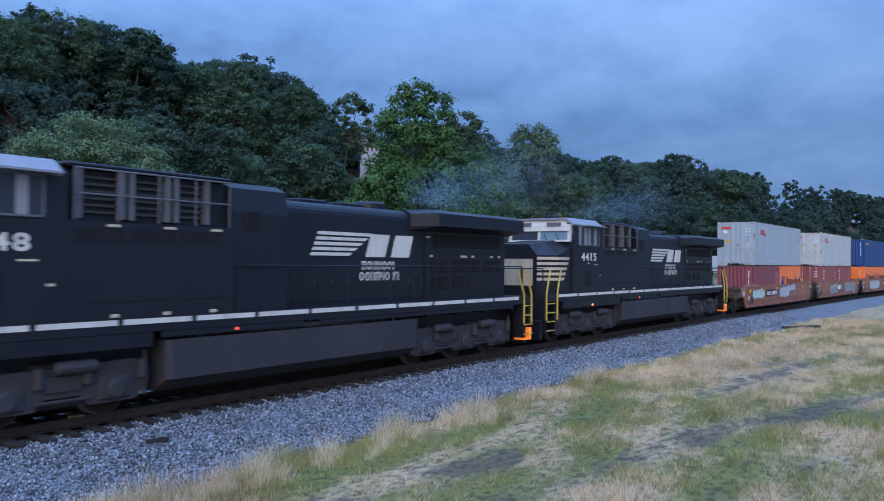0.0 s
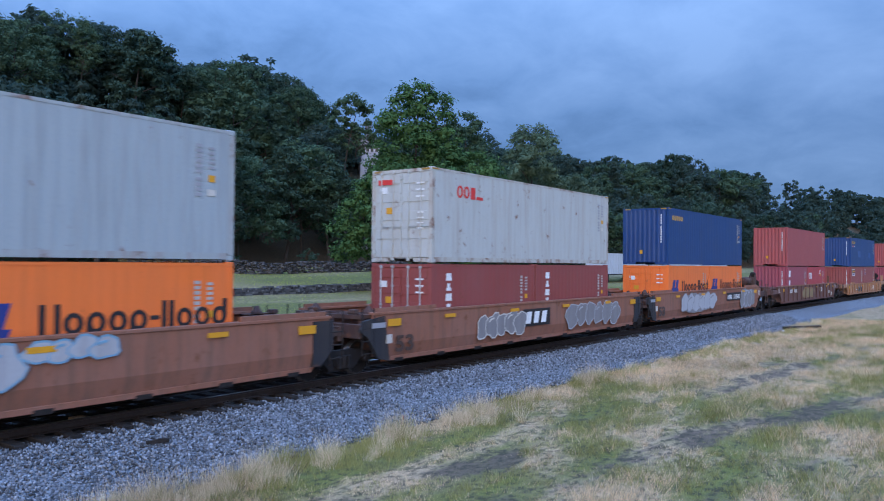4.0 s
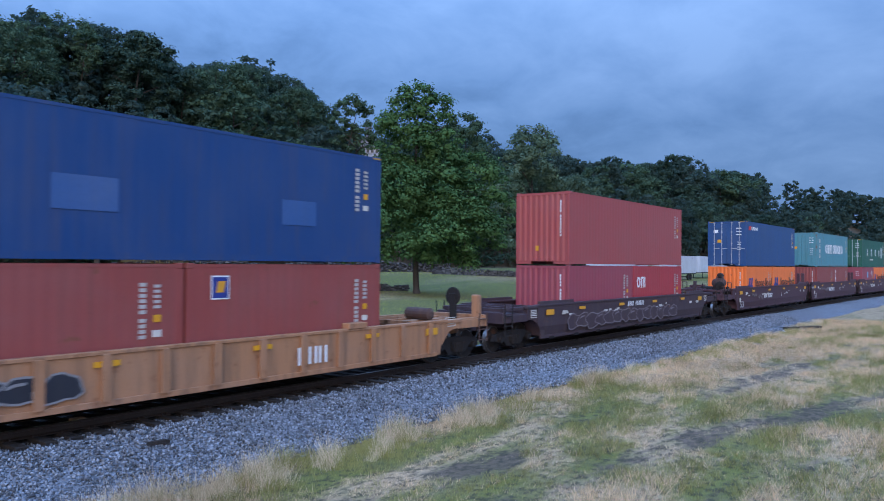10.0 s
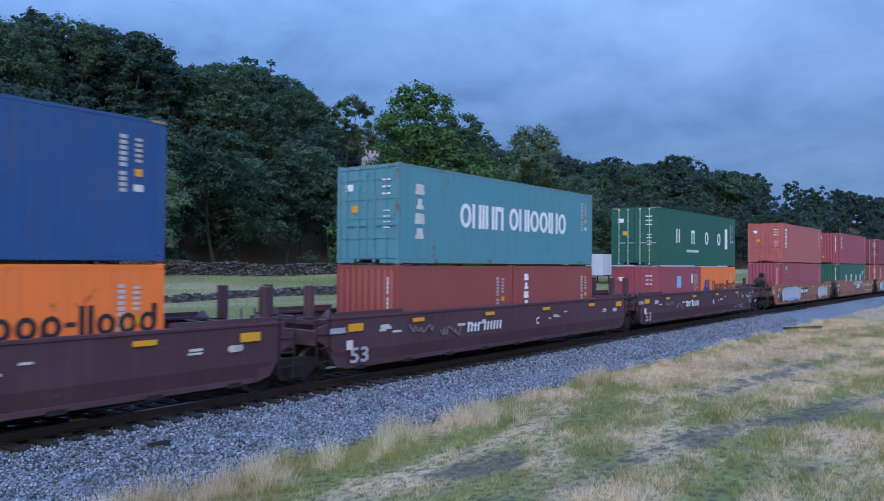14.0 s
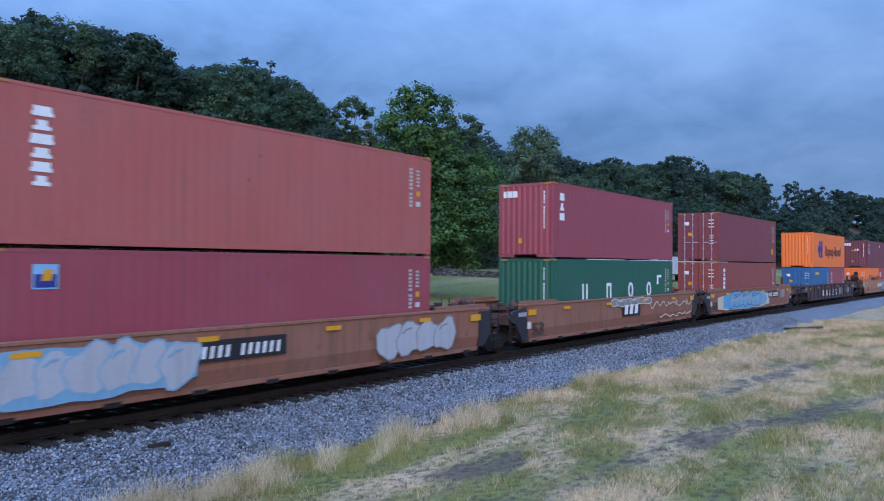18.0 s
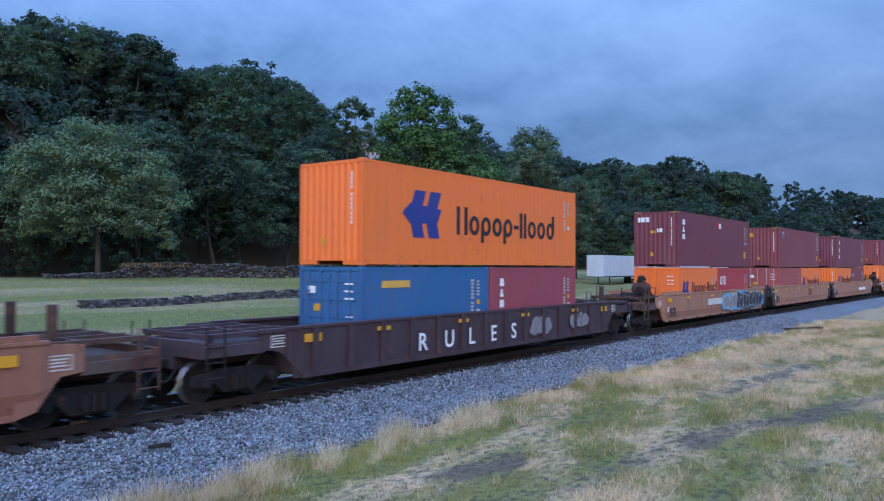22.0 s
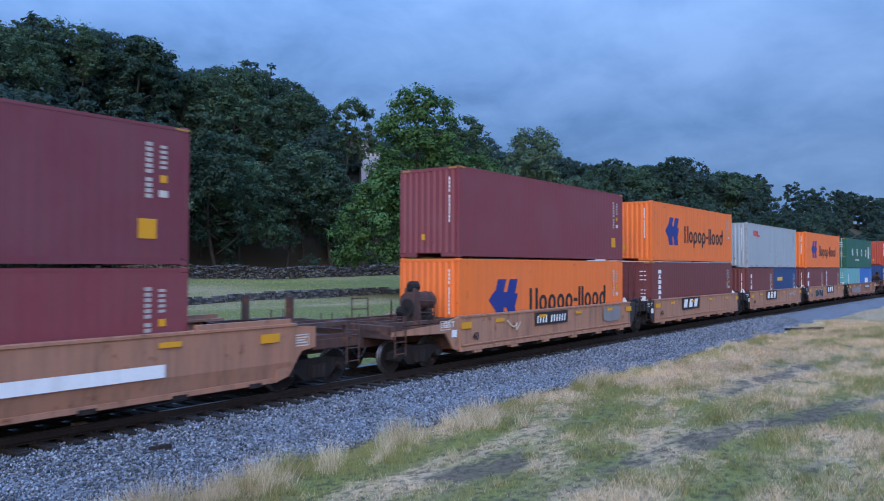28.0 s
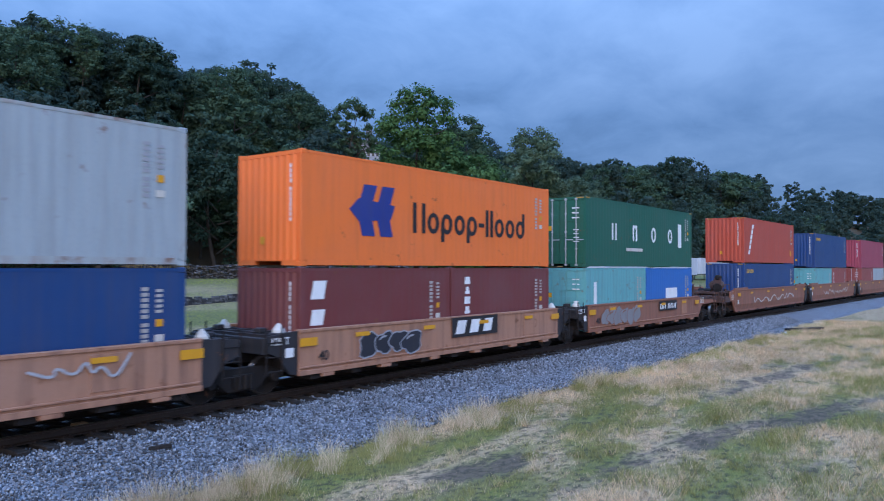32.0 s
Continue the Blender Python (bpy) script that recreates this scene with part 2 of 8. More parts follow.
def box(bm, x0, x1, y0, y1, z0, z1, bevel=0.0):
    v = [bm.verts.new(p) for p in ((x0, y0, z0), (x1, y0, z0), (x1, y1, z0), (x0, y1, z0), (x0, y0, z1), (x1, y0, z1), (x1, y1, z1), (x0, y1, z1))]
    fs = [bm.faces.new([v[i] for i in f]) for f in ((0, 3, 2, 1), (4, 5, 6, 7), (0, 1, 5, 4), (1, 2, 6, 5), (2, 3, 7, 6), (3, 0, 4, 7))]
    if bevel:
        es = list({e for f in fs for e in f.edges})
        bmesh.ops.bevel(bm, geom=es, offset=bevel, segments=1, affect="EDGES")


def slab(bm, outline, y0, y1):
    """A plate with an outline in x, z and a thickness along y."""
    a = [bm.verts.new((x, y0, z)) for x, z in outline]
    b = [bm.verts.new((x, y1, z)) for x, z in outline]
    k = len(outline)
    bm.faces.new(a)
    bm.faces.new(b[::-1])
    for i in range(k):
        bm.faces.new((a[i], b[i], b[(i + 1) % k], a[(i + 1) % k]))


def bar(bm, p, q, r, seg=8):
    """A round bar from p to q."""
    p, q = Vector(p), Vector(q)
    d = (q - p).normalized()
    u = d.orthogonal().normalized()
    w = d.cross(u)
    ring = [[bm.verts.new(c + (u * math.cos(a) + w * math.sin(a)) * r) for a in (math.tau * i / seg for i in range(seg))] for c in (p, q)]
    bm.faces.new(ring[0][::-1])
    bm.faces.new(ring[1])
    for i in range(seg):
        bm.faces.new((ring[0][i], ring[0][(i + 1) % seg], ring[1][(i + 1) % seg], ring[1][i]))


def lathe(bm, profile, axis="y", seg=24, at=(0, 0, 0)):
    """A turned body: profile of (radius, along) round an axis."""
    rings = []
    for r, h in profile:
        ring = []
        for i in range(seg):
            a = math.tau * i / seg
            c, s = math.cos(a) * r, math.sin(a) * r
            p = {"y": (c, h, s), "x": (h, c, s), "z": (c, s, h)}[axis]
            ring.append(bm.verts.new(Vector(p) + Vector(at)))
        rings.append(ring)
    for a, b in zip(rings, rings[1:]):
        for i in range(seg):
            bm.faces.new((a[i], a[(i + 1) % seg], b[(i + 1) % seg], b[i]))
    bm.faces.new(rings[0][::-1])
    bm.faces.new(rings[-1])


def raw_mesh(name, verts, faces, material, kind="", label="", category="", parent=None):
    """A mesh from numpy arrays: verts (n, 3), faces (m, k)."""
    me = bpy.data.meshes.new(name)
    n, (m, k) = len(verts), faces.shape
    me.vertices.add(n)
    me.vertices.foreach_set("co", verts.astype(np.float32).ravel())
    me.loops.add(m * k)
    me.loops.foreach_set("vertex_index", faces.astype(np.int32).ravel())
    me.polygons.add(m)
    me.polygons.foreach_set("loop_start", np.arange(0, m * k, k, dtype=np.int32))
    me.update(calc_edges=True)
    me.validate()
    me.materials.append(material)
    ob = new(name, me)
    if parent:
        ob.parent = parent
    return tagged(ob, label, category, kind=kind)


# ---- the line of the track ----
TRACK_Y, BEND, EASE, BEND_END = 14.970, -4.556e-4, -1.5e-6, 130.0
STEPS = np.arange(0, BEND_END + 0.25, 0.5)
HEADS = BEND * STEPS + EASE * STEPS ** 2 / 2
XS = np.concatenate([[0], np.cumsum(np.cos((HEADS[1:] + HEADS[:-1]) / 2) * 0.5)])
YS = TRACK_Y + np.concatenate([[0], np.cumsum(np.sin((HEADS[1:] + HEADS[:-1]) / 2) * 0.5)])


def track(s):
    """Place and heading of the centre line at s metres."""
    if s <= 0:
        return s, TRACK_Y, 0.0
    if s >= BEND_END:
        d, h = s - BEND_END, float(HEADS[-1])
        return float(XS[-1]) + d * math.cos(h), float(YS[-1]) + d * math.sin(h), h
    return float(np.interp(s, STEPS, XS)), float(np.interp(s, STEPS, YS)), float(np.interp(s, STEPS, HEADS))


def on_track(s, lateral=0.0, z=0.0):
    x, y, h = track(s)
    return x - lateral * math.sin(h), y + lateral * math.cos(h), z


def track_y(x):
    x = np.asarray(x, float)
    h = float(HEADS[-1])
    return np.where(x < 0, TRACK_Y, np.where(x > XS[-1], YS[-1] + (x - XS[-1]) * math.tan(h), np.interp(x, XS, YS)))


def crest_y(x):
    return 150 - 3.3e-4 * np.clip(x, 0, 640) ** 2 - 0.35 * np.maximum(np.asarray(x, float) - 640, 0)


def smooth(a, b, v):
    u = np.clip((v - a) / (b - a), 0, 1)
    return u * u * (3 - 2 * u)


def ground_z(x, y):
    """Height of the ground: ballast bank, verge, field behind the track and the wooded hill."""
    x, y = np.asarray(x, float), np.asarray(y, float)
    d = y - track_y(x)
    roll = 0.05 * np.sin(x * 0.37 + 1.3 * np.sin(y * 0.21)) + 0.04 * np.sin(y * 0.53 + x * 0.11)
    base = np.where(d < 0, -0.5 + roll * 0.8, -0.75 + roll)
    bank = -0.24 - 0.5 * smooth(1.75, 4.2, np.abs(d))
    z = np.where(np.abs(d) < 4.4, np.maximum(bank, base - 0.12 * (1 - smooth(3.4, 4.4, np.abs(d)))), base)
    z = np.where(np.abs(d) < 1.75, -0.30, z)
    rise = 2.1 * smooth(8, 80, d) + 0.75 * smooth(68, 86, x) * smooth(12, 20, d)
    foot = crest_y(x) - 46
    hill = 27 * smooth(0, 1, (y - foot) / 62) + 4 * smooth(62, 250, y - foot)
    hill = hill * (0.92 + 0.06 * np.sin(x * 0.021 + 0.6)) * (1 + 0.44 * (1 - smooth(80, 300, x)) + 0.20 * smooth(160, 330, x))
    return z + rise + np.where(d > 12, hill, 0)


def patches(x, y, scale, seed=0, octaves=3):
    """Smooth value noise from 0 to 1 over the plan."""
    x, y = np.asarray(x, float) / scale, np.asarray(y, float) / scale
    total, amp, norm = 0.0, 1.0, 0.0
    for o in range(octaves):
        xi, yi = np.floor(x), np.floor(y)
        fx, fy = x - xi, y - yi
        fx, fy = fx * fx * (3 - 2 * fx), fy * fy * (3 - 2 * fy)

        def h(a, b):
            v = np.sin(a * 127.1 + b * 311.7 + (seed + o) * 74.7) * 43758.5453
            return v - np.floor(v)
        v = (h(xi, yi) * (1 - fx) + h(xi + 1, yi) * fx) * (1 - fy) + (h(xi, yi + 1) * (1 - fx) + h(xi + 1, yi + 1) * fx) * fy
        total, norm = total + amp * v, norm + amp
        amp, x, y = amp * 0.5, x * 2.1, y * 2.1
    return total / norm


# fresh green patches on the verge: place, half length along the track, half width
GREEN_SPOTS = ((13.4, 8.9, 1.0, 0.45), (15.9, 7.8, 1.7, 0.35), (12.0, 3.7, 0.5, 0.35), (47.5, 10.3, 3.2, 0.45), (32.7, 9.5, 1.8, 0.4), (16.4, 4.0, 1.8, 0.35), (20.7, 8.7, 1.6, 0.4), (9.6, 9.3, 0.7, 0.4))


def verge_edge(x):
    """How far from the line's middle the grass begins."""
    return 4.72 + 0.6 * (patches(x, x * 0, 1.5, 71) - 0.5)


def dryness(x, y):
    d = y - track_y(x)
    v = 0.52 + 1.7 * (patches(x * 0.55, y, 0.75, 3, 4) - 0.48) + 0.7 * (patches(x * 0.3, y, 4, 23) - 0.5)
    v = v + 0.3 * (1 - smooth(0.2, 1.6, np.abs(d + 4.4))) + 0.3 * smooth(19, 24, x) * (1 - smooth(0.5, 1.6, np.abs(d + 6.0)))
    for gx, gy, lx, ly in GREEN_SPOTS:
        v = v - 0.75 * np.exp(-((x - gx) / lx) ** 2 - ((y - gy) / ly) ** 2)
    return np.where(d > 4, 0.20 + 1.5 * (patches(x * 0.2, y, 4.6, 8, 4) - 0.5) - 0.3 * (1 - smooth(18, 26, d)), v)


def bareness(x, y):
    """Wheel ruts and trodden soil on the near verge."""
    n = patches(x * 0.7, y, 1.7, 5) - 0.5
    fray = 1.5 * patches(x * 0.8, y, 0.5, 31, 4) - 0.28
    near = np.where(x > 15.2, 5.05 - 0.27 * (x - 15.2), 5.05 - 0.16 * (x - 15.2))
    a = np.exp(-((y - near + n * 0.8) / 0.5) ** 2) * np.where(x > 14.6, 1.2 - 0.4 * smooth(20, 26, x), 0.6) * (0.45 + 0.85 * fray)
    far = 7.35 - 0.08 * (x - 13.5) - 0.006 * np.maximum(x - 24, 0) ** 2
    b = np.exp(-((y - far + n * 0.9) / 0.6) ** 2) * 1.0 * smooth(0.38, 0.6, patches(x * 0.45, y, 1.0, 9)) * (0.5 + 0.8 * fray)
    c = 0.65 * smooth(0.66, 0.8, patches(x * 0.5, y, 1.1, 12)) * (np.abs(y - 5.6) < 3.4)
    # floor of the wood: leaf litter, with the trees' shade painted in as dark soil
    shaded_litter = smooth(-14, -4, y - crest_y(x) + 46)
    return np.where(y > track_y(x) + 20, shaded_litter, np.where(y < track_y(x) - 4, np.clip(np.maximum(np.maximum(a, b), c), 0, 1), 0.0))


def grid_axis(*runs):
    out = []
    for a, b, step in runs:
        out += list(np.arange(a, b, step))
    return np.array(out + [runs[-1][1]])


def build_ground():
    gx = grid_axis((-2500, -300, 200), (-300, -60, 20), (-60, 0, 3), (0, 60, 0.6), (60, 140, 2.5), (140, 800, 10), (800, 3200, 150))
    gy = grid_axis((-2500, -300, 200), (-300, -40, 20), (-40, -6, 3), (-6, 20, 0.3), (20, 60, 1.2), (60, 240, 4), (240, 600, 24), (600, 3200, 200))
    x, y = np.meshgrid(gx, gy)
    z = ground_z(x, y)
    v = np.stack([x.ravel(), y.ravel(), z.ravel()], 1)
    nx = len(gx)
    i, j = np.meshgrid(np.arange(nx - 1), np.arange(len(gy) - 1))
    a = (j * nx + i).ravel()
    f = np.stack([a, a + 1, a + nx + 1, a + nx], 1)
    ob = raw_mesh("ground", v, f, GRASS, "structure", "patchy green and straw-dry grass with bare soil", "ground")
    ob.data.shade_smooth()
    for nm, vals in (("dry", dryness(v[:, 0], v[:, 1])), ("bare", bareness(v[:, 0], v[:, 1]))):
        ob.data.attributes.new(nm, "FLOAT", "POINT").data.foreach_set("value", np.clip(vals, 0, 1).astype(np.float32))
    return ob


def blades(name, x, y, h, w, lean, material, label, seed):
    """Grass blades: one pointed blade each."""
    rng = np.random.default_rng(seed)
    n = len(x)
    z = ground_z(x, y) - 0.02
    a, b = rng.random(n) * 6.283, rng.random(n) * 6.283
    side = np.stack([np.cos(a), np.sin(a), np.zeros(n)], 1) * (w / 2)[:, None]
    tip = np.stack([np.cos(b) * lean * h, np.sin(b) * lean * h, h], 1)
    base = np.stack([x, y, z], 1)
    # every blade turns its upper face to the open side of the verge
    face = np.cross(side, tip)
    face /= np.linalg.norm(face, axis=1)[:, None] + 1e-9
    turned = np.where(face @ np.array([-0.75, -0.6, 0.28]) < 0, -1.0, 1.0)[:, None]
    side, face = side * turned, face * turned
    v = np.stack([base - side, base + side, base + tip], 1)
    f = np.arange(n * 3).reshape(n, 3)
    ob = raw_mesh(name, v.reshape(-1, 3), f, material, "stuff", label, "grass")
    soft = face * 0.55 + np.array([0, 0, 0.8])
    soft /= np.linalg.norm(soft, axis=1)[:, None]
    round_off(ob.data, np.repeat(soft, 3, 0))


def build_grass():
    rng = np.random.default_rng(21)
    n = 560000
    u = rng.random(n)
    x = 5.5 + 50 * u ** 1.55
    y = rng.uniform(-1.5, 1, n) + rng.random(n) * (12.3 - 0.0 * x)
    keep = (y < track_y(x) - verge_edge(x) + rng.normal(0, 0.14, n)) & (y > 0.04 * x - 1.2) & (rng.random(n) > bareness(x, y) * 0.86)
    keep &= rng.random(n) < 0.18 + 1.25 * patches(x * 0.7, y, 0.17, 91, 2)
    x, y = x[keep], y[keep]
    dry = dryness(x, y) + rng.normal(0, 0.2, len(x)) + 1.1 * (patches(x * 0.7, y, 0.22, 95, 2) - 0.5)
    big = 1 + x / 45
    h = rng.uniform(0.05, 0.17, len(x)) * (0.2 + 1.6 * patches(x * 0.6, y, 0.9, 4) ** 2 + 0.7 * patches(x * 0.4, y, 2.4, 14)) * (0.8 + 0.35 * (x / 30)) * (1 - 0.75 * np.clip(bareness(x, y) * 1.6, 0, 1))
    h = h * (1 + np.where(dry < 0.5, 0.7, 0.5) * smooth(0.6, 0.75, patches(x, y, 0.45, 44)))
    h = np.minimum(h * (0.45 + 1.5 * patches(x * 0.8, y, 0.24, 91, 2) ** 1.5), 0.26)
    g = dry < 0.5
    blades("green_grass", x[g], y[g], h[g] * 1.05, 0.0062 * big[g], 0.55, LEAF[4], "short green grass on the verge", 3)
    g = ~g
    blades("dry_grass", x[g], y[g], h[g], 0.0060 * big[g], 0.7, LEAF[5], "dry straw-coloured grass on the verge", 4)
    # tufts of taller seed grass along the foot of the ballast: blades fan out from each root
    for nm, tufts, each, tall, thin, mt, lb, sd in (("tall_dry_grass", 800, 60, 1.1, 0.0042, LEAF[7], "tall dry seed grass in tufts beside the ballast", 5), ("tall_green_grass", 460, 50, 0.8, 0.0060, LEAF[4], "tall green grass in tufts beside the ballast", 15)):
        tx = 5.2 + 46 * rng.random(tufts) ** 1.5
        green = patches(tx, tx * 0, 2.2, 6 if each == 60 else 19)
        ty = track_y(tx) - verge_edge(tx) - 0.05 - np.abs(rng.normal(0, 0.38, tufts)) * (0.6 + green) + 0.1 * rng.normal(size=tufts)
        th = rng.uniform(0.12, 0.66, tufts) * tall * (0.25 + 1.15 * patches(tx, ty, 1.3, 13)) * (1 - 0.35 * smooth(15, 30, tx))
        keep = patches(tx, ty, 1.7, sd + 2) > (0.36 + 0.1 * smooth(10, 16, tx) if each == 60 else 0.38)
        k = np.repeat(np.flatnonzero(keep), each)
        x, y = tx[k] + rng.normal(0, 0.07, len(k)), ty[k] + rng.normal(0, 0.07, len(k))
        blades(nm, x, y, th[k] * rng.uniform(0.35, 1.1, len(k)), thin * (1 + x / 30), rng.uniform(0.15, 0.8, len(k)), mt, lb, sd)
    # rough grass in the field behind the line
    n = 60000
    x, y = rng.uniform(14, 112, n), 20 + 62 * rng.random(n) ** 1.2
    keep = (y > x * 0.36) & (y < crest_y(x) - 52) & (patches(x * 0.3, y, 2.2, 51, 3) > 0.36)
    x, y = x[keep], y[keep]
    dry = dryness(x, y) + rng.normal(0, 0.3, len(x))
    far = 0.5 + y / 60
    for nm, g, mt, lb, sd in (("field_grass", dry < 0.5, LEAF[10], "rough green grass in the field", 7), ("field_straw", dry >= 0.5, LEAF[9], "dead tan grass in the field", 8)):
        blades(nm, x[g], y[g], rng.uniform(0.03, 0.11, g.sum()) * far[g], 0.028 * far[g], 0.6, mt, lb, sd)
    n = 8000
    x = 6 + 44 * rng.random(n) ** 1.4
    y = track_y(x) - verge_edge(x) - np.abs(rng.normal(0, 0.5, n))
    keep = patches(x, y, 1.9, 17) > 0.52
    x, y = x[keep], y[keep]
    blades("green_weeds", x, y, rng.uniform(0.08, 0.24, len(x)), 0.010 * (1 + x / 40), 0.6, LEAF[4], "fresh green weeds beside the ballast", 6)


def build_ballast():
    """Bed of crushed stone laid on the bank, a closed strip along the line."""
    s = np.concatenate([np.arange(-60, 0, 4), np.arange(0, 60, 0.5), np.arange(60, 400, 4)])
    lat = np.array([-4.75, -4.35, -3.9, -3.4, -2.9, -2.5, -2.1, -1.8, -1.38, -0.95, 0, 0.95, 1.38, 1.8, 2.3, 2.9, 3.6, 4.2])
    v = []
    rng = np.random.default_rng(5)
    for si in s:
        for la in lat:
            la2 = la + (rng.uniform(-0.22, 0.22) if abs(la) > 4.0 else 0)
            x, y, _ = on_track(si, la2)
            top = -0.19 if abs(la) < 0.9 else -0.25 if abs(la) < 1.5 else -0.235 if abs(la) < 1.85 else float(ground_z(x, y)) + (0.05 if abs(la) < 3.2 else 0.035 if la < 0 and la > -4.5 else -0.3)
            v.append((x, y, top + rng.uniform(-0.015, 0.015)))
    k = len(lat)
    f = [(i * k + j, (i + 1) * k + j, (i + 1) * k + j + 1, i * k + j + 1) for i in range(len(s) - 1) for j in range(k - 1)]
    ob = raw_mesh("ballast", np.array(v), np.array(f)[:, ::-1], BALLAST, "structure", "grey crushed-stone railway ballast bank", "ballast")
    ob.data.materials.append(DARK_BED)
    # middle strip of the bed: fouling and under-train shade in one dark colour
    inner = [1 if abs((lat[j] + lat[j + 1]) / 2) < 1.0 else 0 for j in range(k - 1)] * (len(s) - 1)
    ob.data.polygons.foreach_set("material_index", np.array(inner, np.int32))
    return ob


def build_stones():
    """Loose ballast stones on the near shoulder, past counting."""
    rng = np.random.default_rng(11)
    base = np.array([(1, 0, 0), (-1, 0, 0), (0, 1, 0), (0, -1, 0), (0, 0, 1), (0, 0, -1)], float)
    tri = np.array([(0, 2, 4), (2, 1, 4), (1, 3, 4), (3, 0, 4), (2, 0, 5), (1, 2, 5), (3, 1, 5), (0, 3, 5)])
    n = 52000
    u = rng.random(n)
    s = 2.5 + 52 * u ** 1.7
    lat = -0.98 - 3.85 * rng.random(n) ** 0.9
    hx = np.interp(s, STEPS, HEADS)
    x = np.interp(s, STEPS, XS) - lat * np.sin(hx)
    y = np.interp(s, STEPS, YS) + lat * np.cos(hx)
    z = np.where(lat > -1.85, -0.228, ground_z(x, y) + 0.05)
    near = np.abs((s + 8.26) % 0.52 - 0.26)
    keep = ((lat < -1.5) | (near > 0.15)) & (lat > -verge_edge(x) - 0.1)
    s, lat, x, y, z = s[keep], lat[keep], x[keep], y[keep], z[keep]
    n = len(s)
    size = rng.uniform(0.020, 0.046, n) * (1 + s / 80)
    ang = rng.random((n, 3)) * 6.283
    v = base[None] * rng.uniform(0.55, 1.15, (n, 6, 1)) * np.stack([np.ones(n), rng.uniform(0.6, 1, n), rng.uniform(0.45, 0.9, n)], 1)[:, None]
    ca, sa = np.cos(ang), np.sin(ang)
    for i, (a, b) in enumerate(((0, 1), (1, 2), (0, 2))):
        va, vb = v[..., a].copy(), v[..., b].copy()
        v[..., a], v[..., b] = va * ca[:, None, i] - vb * sa[:, None, i], va * sa[:, None, i] + vb * ca[:, None, i]
    v = v * size[:, None, None] + np.stack([x, y, z + size * 0.3], 1)[:, None]
    f = tri[None] + (np.arange(n) * 6)[:, None, None]
    raw_mesh("ballast_stones", v.reshape(-1, 3), f.reshape(-1, 3), STONE, "stuff", "loose angular grey ballast stones", "stones")


def build_track():
    line = thing("railroad_track", "two steel rails spiked to dark timber ties on ballast", "track", kind="structure")
    prof = [(-0.07, -0.17), (0.07, -0.17), (0.07, -0.155), (0.012, -0.13), (0.012, -0.045), (0.036, -0.035), (0.036, -0.004), (0.028, 0.0), (-0.028, 0.0), (-0.036, -0.004), (-0.036, -0.035), (-0.012, -0.045), (-0.012, -0.13), (-0.07, -0.155)]
    ss = list(np.arange(-60, 140, 4.0)) + list(np.arange(140, 420, 20.0))
    for side in (-0.755, 0.755):
        for nm, pr, mt in (("rail", prof, RAIL), ("rail_head", [(-0.027, 0.002), (-0.02, 0.004), (0.02, 0.004), (0.027, 0.002)], RAILTOP)):
            bm = bmesh.new()
            rows = [[bm.verts.new(on_track(s, side + a, b)) for a, b in pr] for s in ss]
            k = len(pr)
            for r0, r1 in zip(rows, rows[1:]):
                for i in range(k if nm == "rail" else k - 1):
                    bm.faces.new((r0[i], r0[(i + 1) % k], r1[(i + 1) % k], r1[i]))
            part(nm, bm, mt, line)
    rng = random.Random(4)

    def tie(bm):
        box(bm, -0.115, 0.115, -1.4, 1.4, -0.09, 0.09, 0.012)

    def plate(bm):
        box(bm, -0.1, 0.1, -0.17, 0.17, -0.008, 0.008)
        for dx in (-0.06, 0.06):
            for dy in (-0.1, 0.1):
                box(bm, dx - 0.015, dx + 0.015, dy - 0.015, dy + 0.015, 0.008, 0.04)
    me, pl = cached(("tie",), tie), cached(("plate",), plate)
    s = -8.0
    while s < 112:
        x, y, h = track(s)
        ob = shared("tie", me, TIE, line)
        sh = rng.uniform(-0.09, 0.09)
        ob.matrix_world = Matrix.Translation((x - sh * math.sin(h), y + sh * math.cos(h), -0.262 + rng.uniform(-0.012, 0.012))) @ Matrix.Rotation(h + rng.uniform(-0.02, 0.02), 4, "Z")
        if s < 26:
            for side in (-0.755,):
                pb = shared("tie_plate", pl, RAIL, line)
                pb.matrix_world = Matrix.Translation(on_track(s, side, -0.17)) @ Matrix.Rotation(h, 4, "Z")
        s += 0.52
    return line


